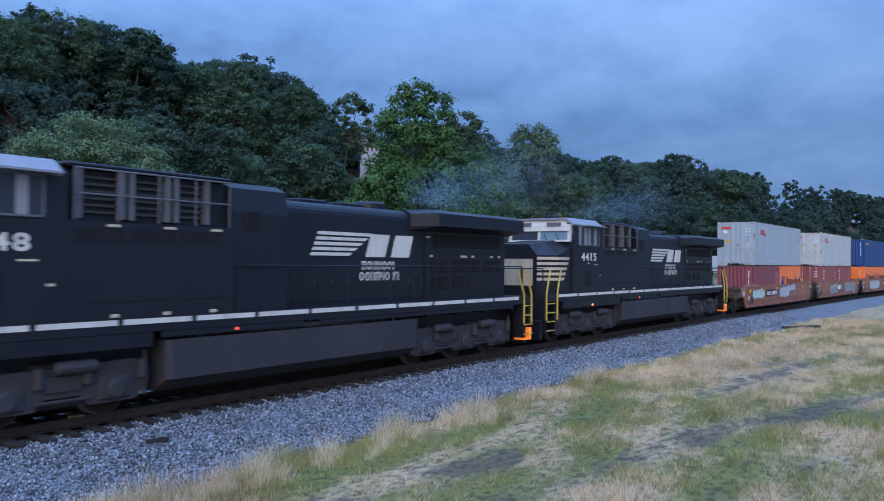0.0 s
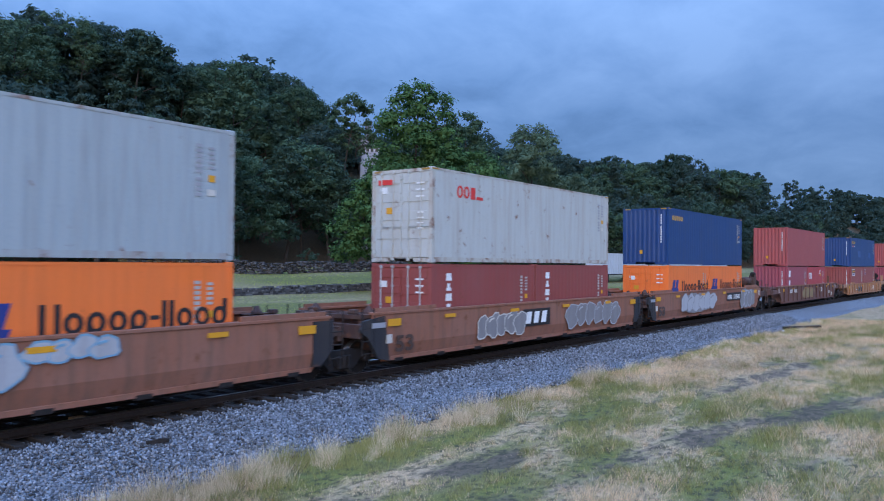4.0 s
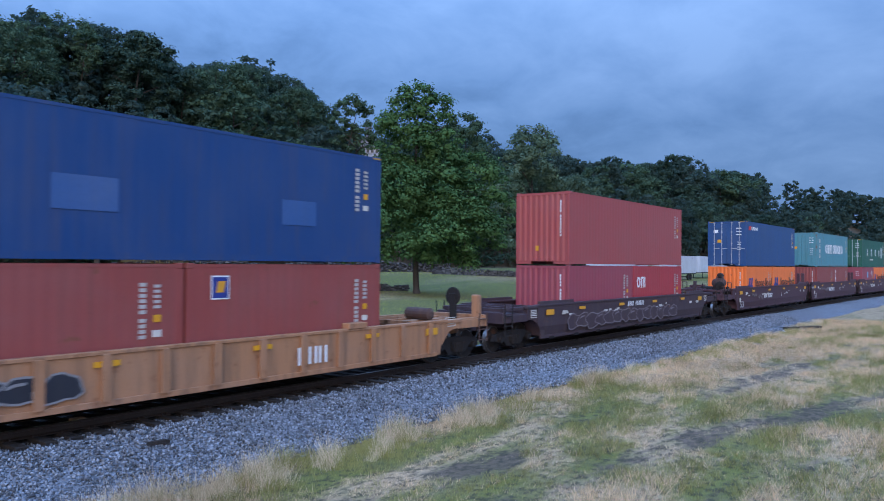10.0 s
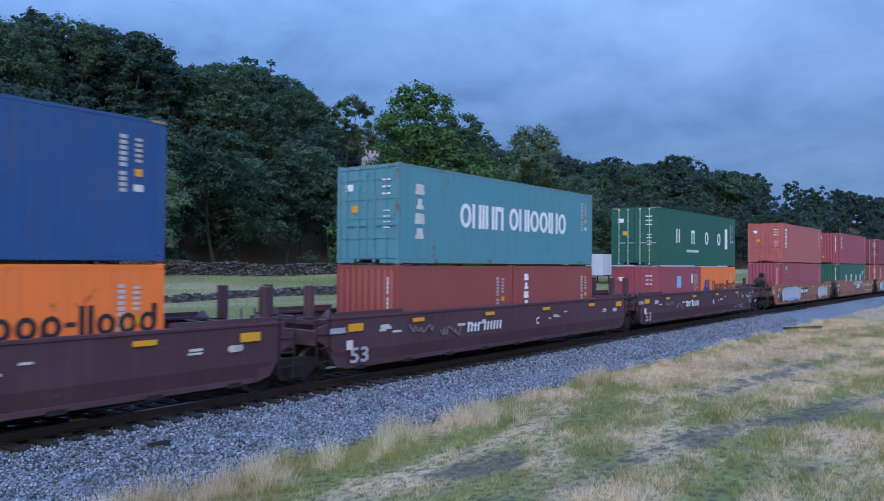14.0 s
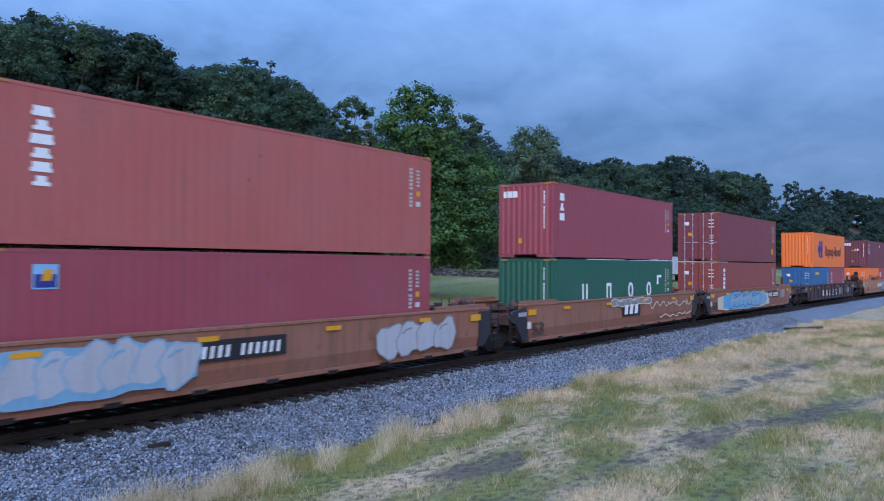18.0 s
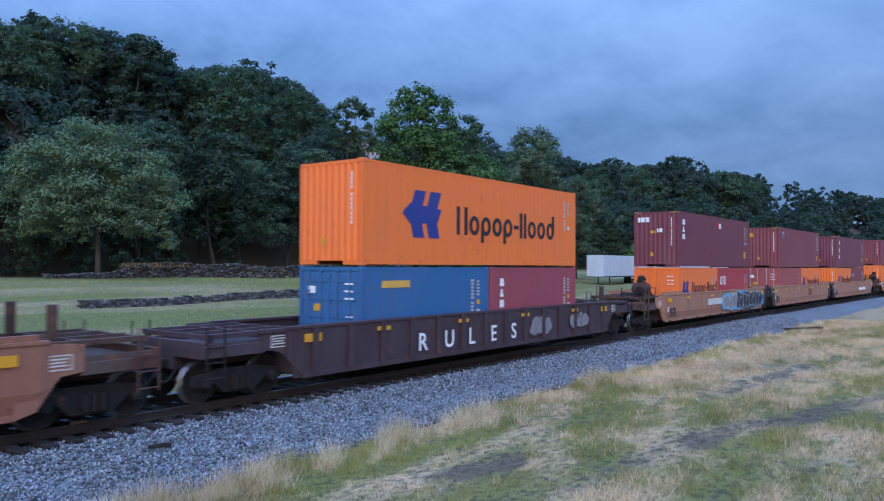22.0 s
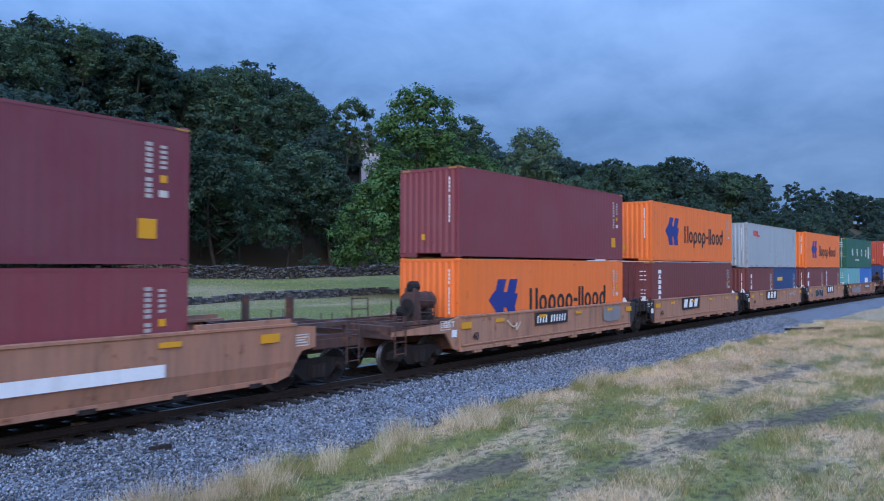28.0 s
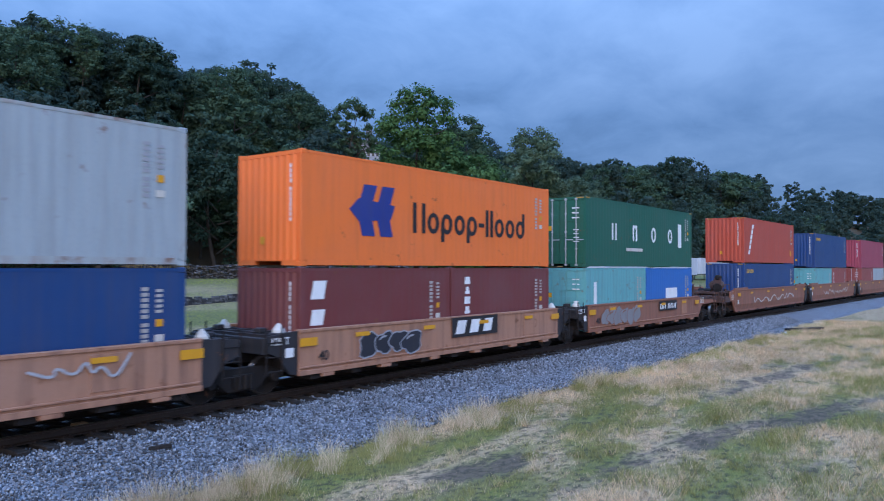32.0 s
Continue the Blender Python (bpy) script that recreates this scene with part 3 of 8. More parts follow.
# ---- trees ----
def leaf_cloud(rng, centres, radii, count, size, squash=0.72, stray=0.3):
    """Small leaf sprays laid over the upper side of clumps, a few of them straying: verts and triangles."""
    n = len(centres)
    idx = rng.choice(n, count, p=radii ** 1.7 / np.sum(radii ** 1.7))
    d = rng.normal(size=(count, 3))
    d /= np.linalg.norm(d, axis=1)[:, None]
    d[:, 2] = np.where((d[:, 2] < -0.1) & (rng.random(count) < 0.8), -d[:, 2], d[:, 2])
    r = radii[idx] * np.where(rng.random(count) < stray, rng.uniform(0.9, 1.75, count), 0.5 + 0.55 * rng.random(count) ** 0.6)
    c = centres[idx] + d * r[:, None] * np.array([1, 1, squash])
    c[:, 2] -= 0.25 * radii[idx] * (d[:, 0] ** 2 + d[:, 1] ** 2)
    nrm = d + rng.normal(size=(count, 3)) * 0.4 + np.array([0, 0, 0.45])
    nrm /= np.linalg.norm(nrm, axis=1)[:, None]
    t = np.cross(nrm, rng.normal(size=(count, 3)))
    t /= np.linalg.norm(t, axis=1)[:, None] + 1e-9
    b = np.cross(nrm, t)
    a = size * rng.uniform(0.6, 1.3, count)[:, None]
    w = a * rng.uniform(0.5, 0.8, count)[:, None]
    sag = nrm * a * 0.25
    v = np.stack([c - t * a - sag, c + t * a * 0.6 - b * w, c + t * a * 0.6 + b * w], 1)
    f = np.arange(count * 3).reshape(count, 3)
    soft = d + nrm * 0.8
    soft /= np.linalg.norm(soft, axis=1)[:, None]
    return v.reshape(-1, 3), f, np.repeat(soft, 3, 0)


def round_off(me, normals):
    """Shades leaf sprays by the roundness of their clump."""
    me.shade_smooth()
    me.normals_split_custom_set_from_vertices(normals.astype(np.float32))


def boughs(rng, height, spread, low, count, top=1.0):
    """The large lobes of a crown, (x, y, z, radius) each: one on top, the rest round the stem at unlike heights."""
    out = [(rng.normal() * 0.1 * spread, rng.normal() * 0.1 * spread, height - 0.3 * spread, 0.3 * spread), (0, 0, low + 0.55 * (height - low), 0.42 * spread)]
    for i in range(count):
        u = (i + rng.random()) / count
        prof = math.sin(math.pi * (0.2 + 0.68 * u ** top)) ** 0.7
        a = 2.4 * i + rng.uniform(-0.5, 0.5)
        w = spread * prof * rng.uniform(0.42, 0.72)
        out.append((w * math.cos(a), w * math.sin(a), low + 0.2 * spread + (height - low - 0.5 * spread) * u, spread * rng.uniform(0.24, 0.38)))
    return out


def crown_shape(rng, lobes, clumps):
    """Centres and radii of leaf clumps that lie over the outer and upper sides of the lobes."""
    lobes = np.array(lobes)
    share = lobes[:, 3] ** 1.2 / np.sum(lobes[:, 3] ** 1.2)
    cs, rs = [], []
    while len(cs) < clumps:
        x, y, z, r = lobes[rng.choice(len(lobes), p=share)]
        d = rng.normal(size=3)
        d /= np.linalg.norm(d)
        if d[2] < -0.55:
            continue
        c = np.array([x, y, z]) + d * r * np.array([1, 1, 0.85])
        if np.any(np.linalg.norm((lobes[:, :3] - c) / lobes[:, 3:], axis=1) < 0.7):
            continue
        cs.append(c)
        rs.append(r * rng.uniform(0.26, 0.5))
    return np.array(cs), np.array(rs)


def trunk_mesh(rng, height, r0, limbs, spread, low):
    bm = bmesh.new()

    def limb(p, q, ra, rb, bendy=0.08, steps=5):
        p, q = Vector(p), Vector(q)
        side = Vector((rng.normal(), rng.normal(), 0)) * (q - p).length * bendy
        prev = None
        for i in range(steps + 1):
            u = i / steps
            c = p.lerp(q, u) + side * math.sin(math.pi * u)
            r = ra + (rb - ra) * u
            d = (q - p).normalized()
            a = d.orthogonal().normalized()
            b = d.cross(a)
            ring = [bm.verts.new(c + (a * math.cos(k) + b * math.sin(k)) * r) for k in (math.tau * j / 7 for j in range(7))]
            if prev:
                for j in range(7):
                    bm.faces.new((prev[j], prev[(j + 1) % 7], ring[(j + 1) % 7], ring[j]))
            prev = ring
        bm.faces.new(prev)
    bmesh.ops.create_cone(bm, cap_ends=True, segments=9, radius1=r0 * 1.5, radius2=r0, depth=0.8, matrix=Matrix.Translation((0, 0, 0.1)))
    limb((0, 0, 0), (0, 0, height * 0.86), r0, 0.04, 0.03, 9)
    for i in range(limbs):
        z = low + (height * 0.75 - low) * (i + rng.random()) / limbs
        a = rng.random() * 6.283
        ln = spread * rng.uniform(0.6, 0.95) * (1 - 0.72 * (z / height) ** 1.5)
        limb((0, 0, z), (ln * math.cos(a), ln * math.sin(a), z + ln * rng.uniform(0.35, 0.8)), r0 * 0.34, 0.03)
    me = bpy.data.meshes.new("trunk")
    bm.to_mesh(me)
    bm.free()
    me.materials.append(BARK)
    return me


TREE_KINDS = {}


def tree_kind(key, height, spread, low, clumps, leaves, size, seed, leaf, r0=0.3, lobes=None, count=11, top=1.0, squash=0.72):
    rng = np.random.default_rng(seed)
    cs, rs = crown_shape(rng, lobes or boughs(rng, height, spread, low, count, top), clumps)
    v, f, nm = leaf_cloud(rng, cs, rs, leaves, size, squash)
    v[:, 2] *= height / v[:, 2].max()
    holder = raw_mesh("crown", v, f, leaf)
    me = holder.data
    round_off(me, nm)
    bpy.data.objects.remove(holder)
    TREE_KINDS[key] = (me, trunk_mesh(rng, height, r0, 3 if key[0] == "back" else 9, spread, low * 1.1), leaf)


def tree(key, x, y, label, scale=1.0, turn=0.0, z=None, group="trees on the hillside", name="tree"):
    crown, trunk, leaf = TREE_KINDS[key]
    at = Matrix.Translation((x, y, (float(ground_z(x, y)) if z is None else z) - 0.15)) @ Matrix.Rotation(turn, 4, "Z") @ Matrix.Diagonal((scale, scale, scale * 1.0, 1))
    ob = thing(name, label, "tree", group, at=at)
    for nm, me in (("trunk", trunk), ("crown", crown)):
        c = new(nm, me)
        c.parent = ob
    return ob


HOUSE_AT = (143.8, 131.7)
# how high the wooded ridge stands against the sky: bearing from the track's normal in degrees, rise over level ground
BEARING = (22.4, 25.3, 28.1, 31.0, 32.7, 33.7, 34.7, 39.1, 41.5, 42.8, 44.6, 45.1, 48.1, 49.0, 53.8, 55.3, 57.3, 62.8, 64.4, 65.7, 68.1, 70.5, 73.6, 76.2, 78.7, 81.1, 83.7)
RISE = (0.282, 0.308, 0.287, 0.289, 0.285, 0.245, 0.254, 0.268, 0.26, 0.233, 0.214, 0.185, 0.165, 0.165, 0.185, 0.203, 0.152, 0.147, 0.133, 0.144, 0.131, 0.146, 0.12, 0.117, 0.105, 0.093, 0.082)


def canopy(x, y, half):
    """Height that the tops of the wood reach over a place, for a crown of that half width."""
    r, a = math.hypot(x, y), math.degrees(math.atan2(x, y))
    w = math.degrees(half / r) * 0.4
    return CAM_Z + r * float(min(np.interp([a - w, a, a + w], BEARING, RISE)))


def hides_house(x, y, h, spread):
    """Whether a tree would stand in the gap through which the white house shows."""
    a0, a1 = math.atan2(*HOUSE_AT), math.atan2(x, y)
    r = math.hypot(x, y)
    return r < 200 and abs(a1 - a0) * r < spread * 0.62 and float(ground_z(x, y)) + h > CAM_Z + 26.5 * r / 195


# lobes of the two lone trees in the field: x, y, z, radius
GREY_CROWN = ((-3, 0, 16.6, 3.4), (1, 1, 16.8, 3.3), (-6, -1, 13.6, 3.4), (4.8, 0, 13.4, 3.4), (-1, -2, 12.4, 3.6), (-8, 1, 10.2, 2.6), (7.4, 1, 9.8, 2.8), (-4.6, -3, 8.6, 2.9), (1, -3, 8.2, 2.8), (5.4, -2, 6.8, 2.5), (-7.4, -1, 6.6, 2.1), (7.2, 0, 4.8, 1.9), (-3.2, -2, 5.8, 2.0))
GREEN_CROWN = ((0.0, 0, 19.8, 1.7), (-1.1, 0, 18.4, 1.8), (1.5, 0, 18.6, 1.7), (1.9, 0, 16.9, 1.9), (-1.8, 0, 16.6, 1.9), (0.2, 0.5, 16.8, 2.2), (-2.4, -0.5, 15.3, 1.7), (2.5, 0, 15.3, 1.6), (0.1, -1, 15.0, 1.6),
               (-3.0, 0, 12.6, 1.6), (-0.8, 1, 12.6, 1.7), (2.6, 0, 13.4, 1.9), (5.6, 0, 12.4, 2.0), (7.3, 0, 10.8, 1.7), (-4.2, 0, 10.2, 1.7), (-1.6, -2, 10.4, 2.3), (1.8, -2, 10.2, 2.5), (4.8, -1, 9.8, 2.4), (7.7, 0.5, 8.4, 2.1),
               (-5.2, -1, 7.8, 2.0), (-2.6, -2.5, 7.4, 2.4), (1, -3, 6.8, 2.8), (4.6, -2, 6.6, 2.6), (7.0, 0, 5.8, 2.0), (-4.6, -1, 4.8, 2.0), (-1, -2.5, 4.4, 2.2), (3.2, -1.5, 4.2, 2.2), (0, 2, 8.6, 3.0), (-6.7, 0, 6.4, 1.6), (-6.3, 0, 4.2, 1.6))
DARK_CROWN = ((0, 0, 20, 1.8), (-1.6, 0, 18.8, 1.7), (1.7, 0, 18.6, 1.8), (0, 0, 17.2, 2.3), (-2.4, 0, 16, 1.8), (2.6, 0, 15.8, 1.9), (0, -1, 14, 2.6), (-2.8, 0, 12, 2.2), (3, 0, 11.6, 2.3), (0, -1, 9.4, 2.8), (0, 0, 6, 2.6))
THIN_CROWN = ((0, 0, 18.6, 1.3), (-1.3, 0, 17.7, 1.2), (1.4, 0, 17.5, 1.2), (0.3, 0, 16.4, 1.4), (-2.1, 0, 15.9, 1.1), (2.2, 0, 15.6, 1.1), (-0.9, 0, 14.8, 1.2), (1.2, 0, 14.3, 1.1), (2.3, 0, 13.5, 1.0), (-2.0, 0, 13.7, 1.0), (0, 0, 12.8, 1.0))


def build_trees():
    spreads, lows = (7.4, 8.6, 6.8, 7.8, 9.0, 6.4), (2.4, 3.2, 2.2, 2.8, 3.4, 3.8)
    for i in range(6):
        leaf, count, top = LEAF[(0, 1, 0, 0, 1, 0)[i]], (12, 14, 11, 13, 15, 10)[i], (1.0, 0.85, 1.1, 0.9, 1.0, 1.2)[i]
        tree_kind(("wood", i), 20, spreads[i], lows[i], 150, 9200, 0.30, 20 + i, leaf, 0.32, count=count, top=top)
        # every other back tree takes the leaf tinted for haze
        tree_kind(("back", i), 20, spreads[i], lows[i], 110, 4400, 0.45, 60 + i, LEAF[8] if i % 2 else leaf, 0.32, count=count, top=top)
    tree_kind(("thin", 0), 20, 3.3, 10.5, 110, 6400, 0.18, 41, LEAF[1], 0.2, THIN_CROWN)
    tree_kind(("field", 3), 22.0, 4.0, 2.0, 190, 17000, 0.22, 43, LEAF[1], 0.34, DARK_CROWN)
    tree_kind(("field", 0), 20.3, 9.8, 4.5, 240, 38000, 0.19, 31, LEAF[11], 0.38, GREY_CROWN)
    tree_kind(("field", 1), 21.6, 6.0, 3.0, 520, 56000, 0.19, 32, LEAF[6], 0.34, GREEN_CROWN, squash=0.75)
    tree_kind(("field", 2), 22.0, 7.2, 1.2, 200, 28000, 0.2, 33, LEAF[2], 0.34, count=14, top=0.8)
    tree_kind(("bush", 0), 4.0, 2.8, 0.2, 40, 3000, 0.16, 34, LEAF[0], 0.08, count=6)
    tree_kind(("bush", 1), 5.0, 2.8, 0.3, 40, 3000, 0.16, 35, LEAF[6], 0.08, count=6)
    tree(("field", 0), 48.6, 89.6, "grey-green broadleaf tree with a bare trunk standing in the grass field", 1.0, -0.5, group="field trees")
    tree(("field", 1), 60.0, 48.2, "tall bright green leafy tree standing in the grass field", 1.04, -0.895, group="field trees")
    tree(("field", 2), 96.5, 56.0, "tall dense light-leaved tree at the edge of the lot", 1.05, 1.0, group="field trees")
    tree(("field", 2), 108.0, 54.5, "light-leaved tree at the edge of the lot", 0.76, 2.6, group="field trees")
    tree(("field", 3), 112.0, 79.0, "dark green round-topped broadleaf tree behind the field", 1.32, 1.9)
    tree(("wood", 5), 97.0, 81.5, "dark green broadleaf tree behind the field", 0.92, 0.4)
    tree(("thin", 0), 116.5, 110.5, "thin-leaved tree with its pale stem showing", 1.72, -0.81)
    tree(("bush", 1), 113.0, 46.5, "bright green shrub beside the parked trailers", 1.25, 1.0, group="shrubs", name="shrub")
    tree(("bush", 1), 118.0, 47.5, "bright green shrub beside the parked trailers", 1.4, 3.0, group="shrubs", name="shrub")
    rng = random.Random(9)
    # countable front of the wood
    for k, row in enumerate((1, 9, 17, 26, 35, 45)):
        x = 30.0 + 3 * k
        while x < 360:
            yy = float(crest_y(x)) - 46 + row + rng.uniform(-3.0, 3.0)
            xx = x + rng.uniform(-2.5, 2.5)
            kind = "wood" if xx < 170 and k in (0, 1, 4, 5) else "back"
            key = (kind, rng.randrange(6)) if rng.random() > 0.03 else ("thin", 0)
            g = float(ground_z(xx, yy))
            most = (canopy(xx, yy, 7.5) - g) / 20
            size, turn = rng.uniform(0.75, 1.2), rng.uniform(0, 6.28)
            size = min(most * rng.uniform(0.95, 1.03), 1.45 if k > 3 else size)
            if size > 0.4 and not hides_house(xx, yy, 20 * size, 8):
                tree(key, xx, yy, "dark green broadleaf tree in the wooded hillside", size, turn)
            x += rng.uniform(6.5, 9.5) * (1 + x / 380)
    # brush at the foot of the hill
    x = 30.0
    while x < 250:
        yy = float(crest_y(x)) - 50 + rng.uniform(-2.5, 2.5)
        if x < 46 or rng.random() < 0.6:
            tree(("bush", 0), x, yy, "low dark green shrub at the foot of the wood", rng.uniform(0.6, 1.2), rng.uniform(0, 6), group="shrubs", name="shrub")
        x += rng.uniform(3.5, 7)


def build_far_wood():
    """The rest of the wood, along the hill to the distance: one mass of leaf sprays."""
    rng = np.random.default_rng(77)
    vs, fs, ns, n0 = [], [], [], 0
    for i in range(330):
        # past the first ones, undergrowth that closes the ridge below the crowns
        low = i >= 260
        x = (36 + 780 * (i / 260) ** 1.12 if not low else 36 + 330 * (i - 260) / 70) + rng.uniform(-3, 3)
        off = rng.uniform(-44, 20) if x > 330 else rng.uniform(-2, 18) if not low else rng.uniform(-8, 4)
        y = float(crest_y(x)) + off
        z = float(ground_z(x, y))
        sp = rng.uniform(6.5, 9.5)
        h = min(rng.uniform(17, 25) if not low else rng.uniform(8, 10), (canopy(x, y, sp) - z) * rng.uniform(0.94, 1.02))
        if h < 7 or hides_house(x, y, h, sp):
            continue
        cs, rs = crown_shape(rng, boughs(rng, h, sp, 1.0, 10), 70)
        v, f, nm = leaf_cloud(rng, cs, rs, 1500 if x < 330 else 1250, 0.62 if x < 330 else 0.86)
        vs.append(v + np.array([x, y, z]))
        ns.append(nm)
        fs.append(f + n0)
        n0 += len(v)
    # the haze over these woods is in the leaf colour
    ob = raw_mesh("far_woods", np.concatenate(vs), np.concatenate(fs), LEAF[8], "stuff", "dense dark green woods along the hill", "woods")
    round_off(ob.data, np.concatenate(ns))


build_ground()
build_ballast()

# ---- the train: where its things stand along it, and how it runs ----
def run(t):
    """Metres that the train has gone at t seconds, from its place at 16 s."""
    d = t - 16
    return 13.3081 * d - 0.00657 * d * d / 2 + 4.74e-5 * d ** 3 / 6


RIDERS = []   # (thing, place along the train, height)
WHEELS = []   # (wheelset, place along the train, radius, height, offset under its parent)


def rides(ob, s, z=0.0):
    RIDERS.append((ob, s, z))
    return ob


# colours of the cargo boxes
BOX = {
    "grey": paint("box_grey", (0.32, 0.37, 0.395), 0.5, wear=0.2, rust=0.1, dirt=0.22),
    "white": paint("box_white", (0.44, 0.46, 0.44), 0.5, wear=0.2, rust=0.3, dirt=0.3, tone=(0.25, 0.13, 0.07)),
    "oxide": paint("box_oxide", (0.155, 0.037, 0.036), 0.5, wear=0.22, rust=0.05, dirt=0.2),
    "maroon": paint("box_maroon", (0.195, 0.042, 0.052), 0.5, wear=0.22, rust=0.05, dirt=0.2),
    "wine": paint("box_wine", (0.285, 0.055, 0.074), 0.5, wear=0.22, rust=0.05, dirt=0.2),
    "plum": paint("box_plum", (0.155, 0.036, 0.050), 0.5, wear=0.2, rust=0.05, dirt=0.2),
    "brick": paint("box_brick", (0.255, 0.056, 0.048), 0.5, wear=0.2, rust=0.1, dirt=0.2),
    "red": paint("box_red", (0.37, 0.036, 0.044), 0.48, wear=0.2, rust=0.05, dirt=0.2),
    "rose": paint("box_rose", (0.33, 0.067, 0.064), 0.5, wear=0.25, rust=0.05, dirt=0.2),
    "coral": paint("box_coral", (0.42, 0.065, 0.035), 0.5, wear=0.2, rust=0.05, dirt=0.2),
    "crimson": paint("box_crimson", (0.30, 0.045, 0.075), 0.5, wear=0.2, dirt=0.2),
    "orange": paint("box_orange", (0.80, 0.172, 0.032), 0.5, wear=0.14, rust=0.06, dirt=0.16, tone=(0.2, 0.08, 0.03)),
    "steelblue": paint("box_steelblue", (0.017, 0.066, 0.185), 0.48, wear=0.2, rust=0.0, dirt=0.22),
    "blue": paint("box_blue", (0.010, 0.046, 0.155), 0.48, wear=0.15, rust=0.0, dirt=0.2),
    "midblue": paint("box_midblue", (0.024, 0.115, 0.27), 0.48, wear=0.2, rust=0.2, dirt=0.25),
    "sky": paint("box_sky", (0.02, 0.13, 0.42), 0.45, wear=0.15, dirt=0.15),
    "teal": paint("box_teal", (0.07, 0.235, 0.275), 0.5, wear=0.25, rust=0.2, dirt=0.25),
    "aqua": paint("box_aqua", (0.12, 0.36, 0.37), 0.5, wear=0.25, rust=0.3, dirt=0.3),
    "green": paint("box_green", (0.012, 0.098, 0.062), 0.48, wear=0.15, rust=0.05, dirt=0.2),
}
# pale boxes rust along their rails and posts
EDGE = {"grey": paint("box_grey_edge", (0.32, 0.36, 0.37), 0.55, wear=0.3, rust=0.75, dirt=0.4, tone=(0.25, 0.12, 0.06)),
        "white": paint("box_white_edge", (0.44, 0.44, 0.40), 0.55, wear=0.3, rust=0.9, dirt=0.5, tone=(0.25, 0.12, 0.06)),
        "teal": paint("box_teal_edge", (0.08, 0.22, 0.25), 0.55, wear=0.3, rust=0.6, dirt=0.4, tone=(0.2, 0.10, 0.06))}
WHITE = paint("white_marking", (0.72, 0.74, 0.74), 0.5, wear=0.3, dirt=0.15)
CREAM = paint("faded_white_marking", (0.55, 0.53, 0.48), 0.6, wear=0.5, dirt=0.3)
NAVY = paint("navy_marking", (0.018, 0.035, 0.20), 0.5, wear=0.15, dirt=0.1)
BLACK = paint("black_marking", (0.02, 0.018, 0.02), 0.5, wear=0.3, dirt=0.1)
YELLOW = paint("yellow_marking", (0.62, 0.29, 0.014), 0.5, wear=0.15, dirt=0.1)
REDMARK = paint("red_marking", (0.60, 0.035, 0.03), 0.5, wear=0.15, dirt=0.1)
GOLD = paint("gold_marking", (0.62, 0.36, 0.06), 0.5, wear=0.15, dirt=0.1)
CYAN = paint("pale_blue_marking", (0.20, 0.42, 0.62), 0.5, wear=0.2, dirt=0.1)
GREYMARK = paint("grey_marking", (0.30, 0.31, 0.34), 0.6, wear=0.3, dirt=0.15)
RODS = paint("galvanised_rod", (0.42, 0.44, 0.46), 0.45, 0.3, wear=0.3, dirt=0.3)
HAZARD = paint("worn_yellow_marking", (0.36, 0.20, 0.03), 0.6, wear=0.5, dirt=0.4)
SMUDGE = paint("faint_spray", (0.16, 0.13, 0.14), 0.7, wear=0.7, dirt=0.5)
CODES = paint("worn_code_marking", (0.42, 0.40, 0.37), 0.6, wear=0.5, dirt=0.35)
GLUE = paint("faded_patch", (0.03, 0.085, 0.235), 0.5, wear=0.3, dirt=0.1)
WOOD = paint("rubber_black", (0.016, 0.016, 0.017), 0.7, wear=0.3, dirt=0.3)


def ring(bm, cx, cz, rx, rz, t, y, depth):
    """A flat rounded ring, twelve-sided."""
    n = 12
    rim = []
    for a, b, yy in ((rx, rz, y - depth), (rx - t, rz - t * 0.8, y - depth), (rx - t, rz - t * 0.8, y), (rx, rz, y)):
        rim.append([bm.verts.new((cx + a * math.cos(math.tau * k / n), yy, cz + b * math.sin(math.tau * k / n))) for k in range(n)])
    for p, q in zip(rim, rim[1:] + rim[:1]):
        for k in range(n):
            bm.faces.new((p[k], p[(k + 1) % n], q[(k + 1) % n], q[k]))


def glyph(bm, k, x, z, h, y, depth=0.004):
    """One plain mark: a two bars, b ring, c ring with a bar below, d ring with a bar above, e bar, f arch, g dash, h large ring, i dot."""
    t = h * 0.19
    w = h * WIDE.get(k, 0.66)
    if k == "g":
        box(bm, x, x + w, y - depth, y, z + h * 0.34, z + h * 0.34 + t * 0.8)
    elif k in "ei":
        box(bm, x, x + t, y - depth, y, z, z + (h if k == "e" else t))
    elif k in "bcd":
        r = h * 0.36
        ring(bm, x + w / 2, z + r, w / 2, r, t, y, depth)
        if k == "c":
            box(bm, x, x + t, y - depth - 0.001, y, z - h * 0.26, z + r)
        if k == "d":
            box(bm, x + w - t, x + w, y - depth - 0.001, y, z + r, z + h)
    elif k == "h":
        ring(bm, x + w / 2, z + h / 2, w / 2, h / 2, t * 1.1, y, depth)
    elif k == "f":
        slab(bm, [(x, z), (x + t, z), (x + t, z + h - t), (x + w - t, z + h - t), (x + w - t, z), (x + w, z), (x + w, z + h), (x, z + h)], y - depth, y)
    else:
        slab(bm, [(x, z), (x + t, z), (x + t, z + h), (x, z + h)], y - depth, y)
        slab(bm, [(x + w - t, z), (x + w, z), (x + w, z + h), (x + w - t, z + h)], y - depth, y)


WIDE = {"e": 0.2, "g": 0.36, " ": 0.35, "i": 0.2, "h": 0.8}


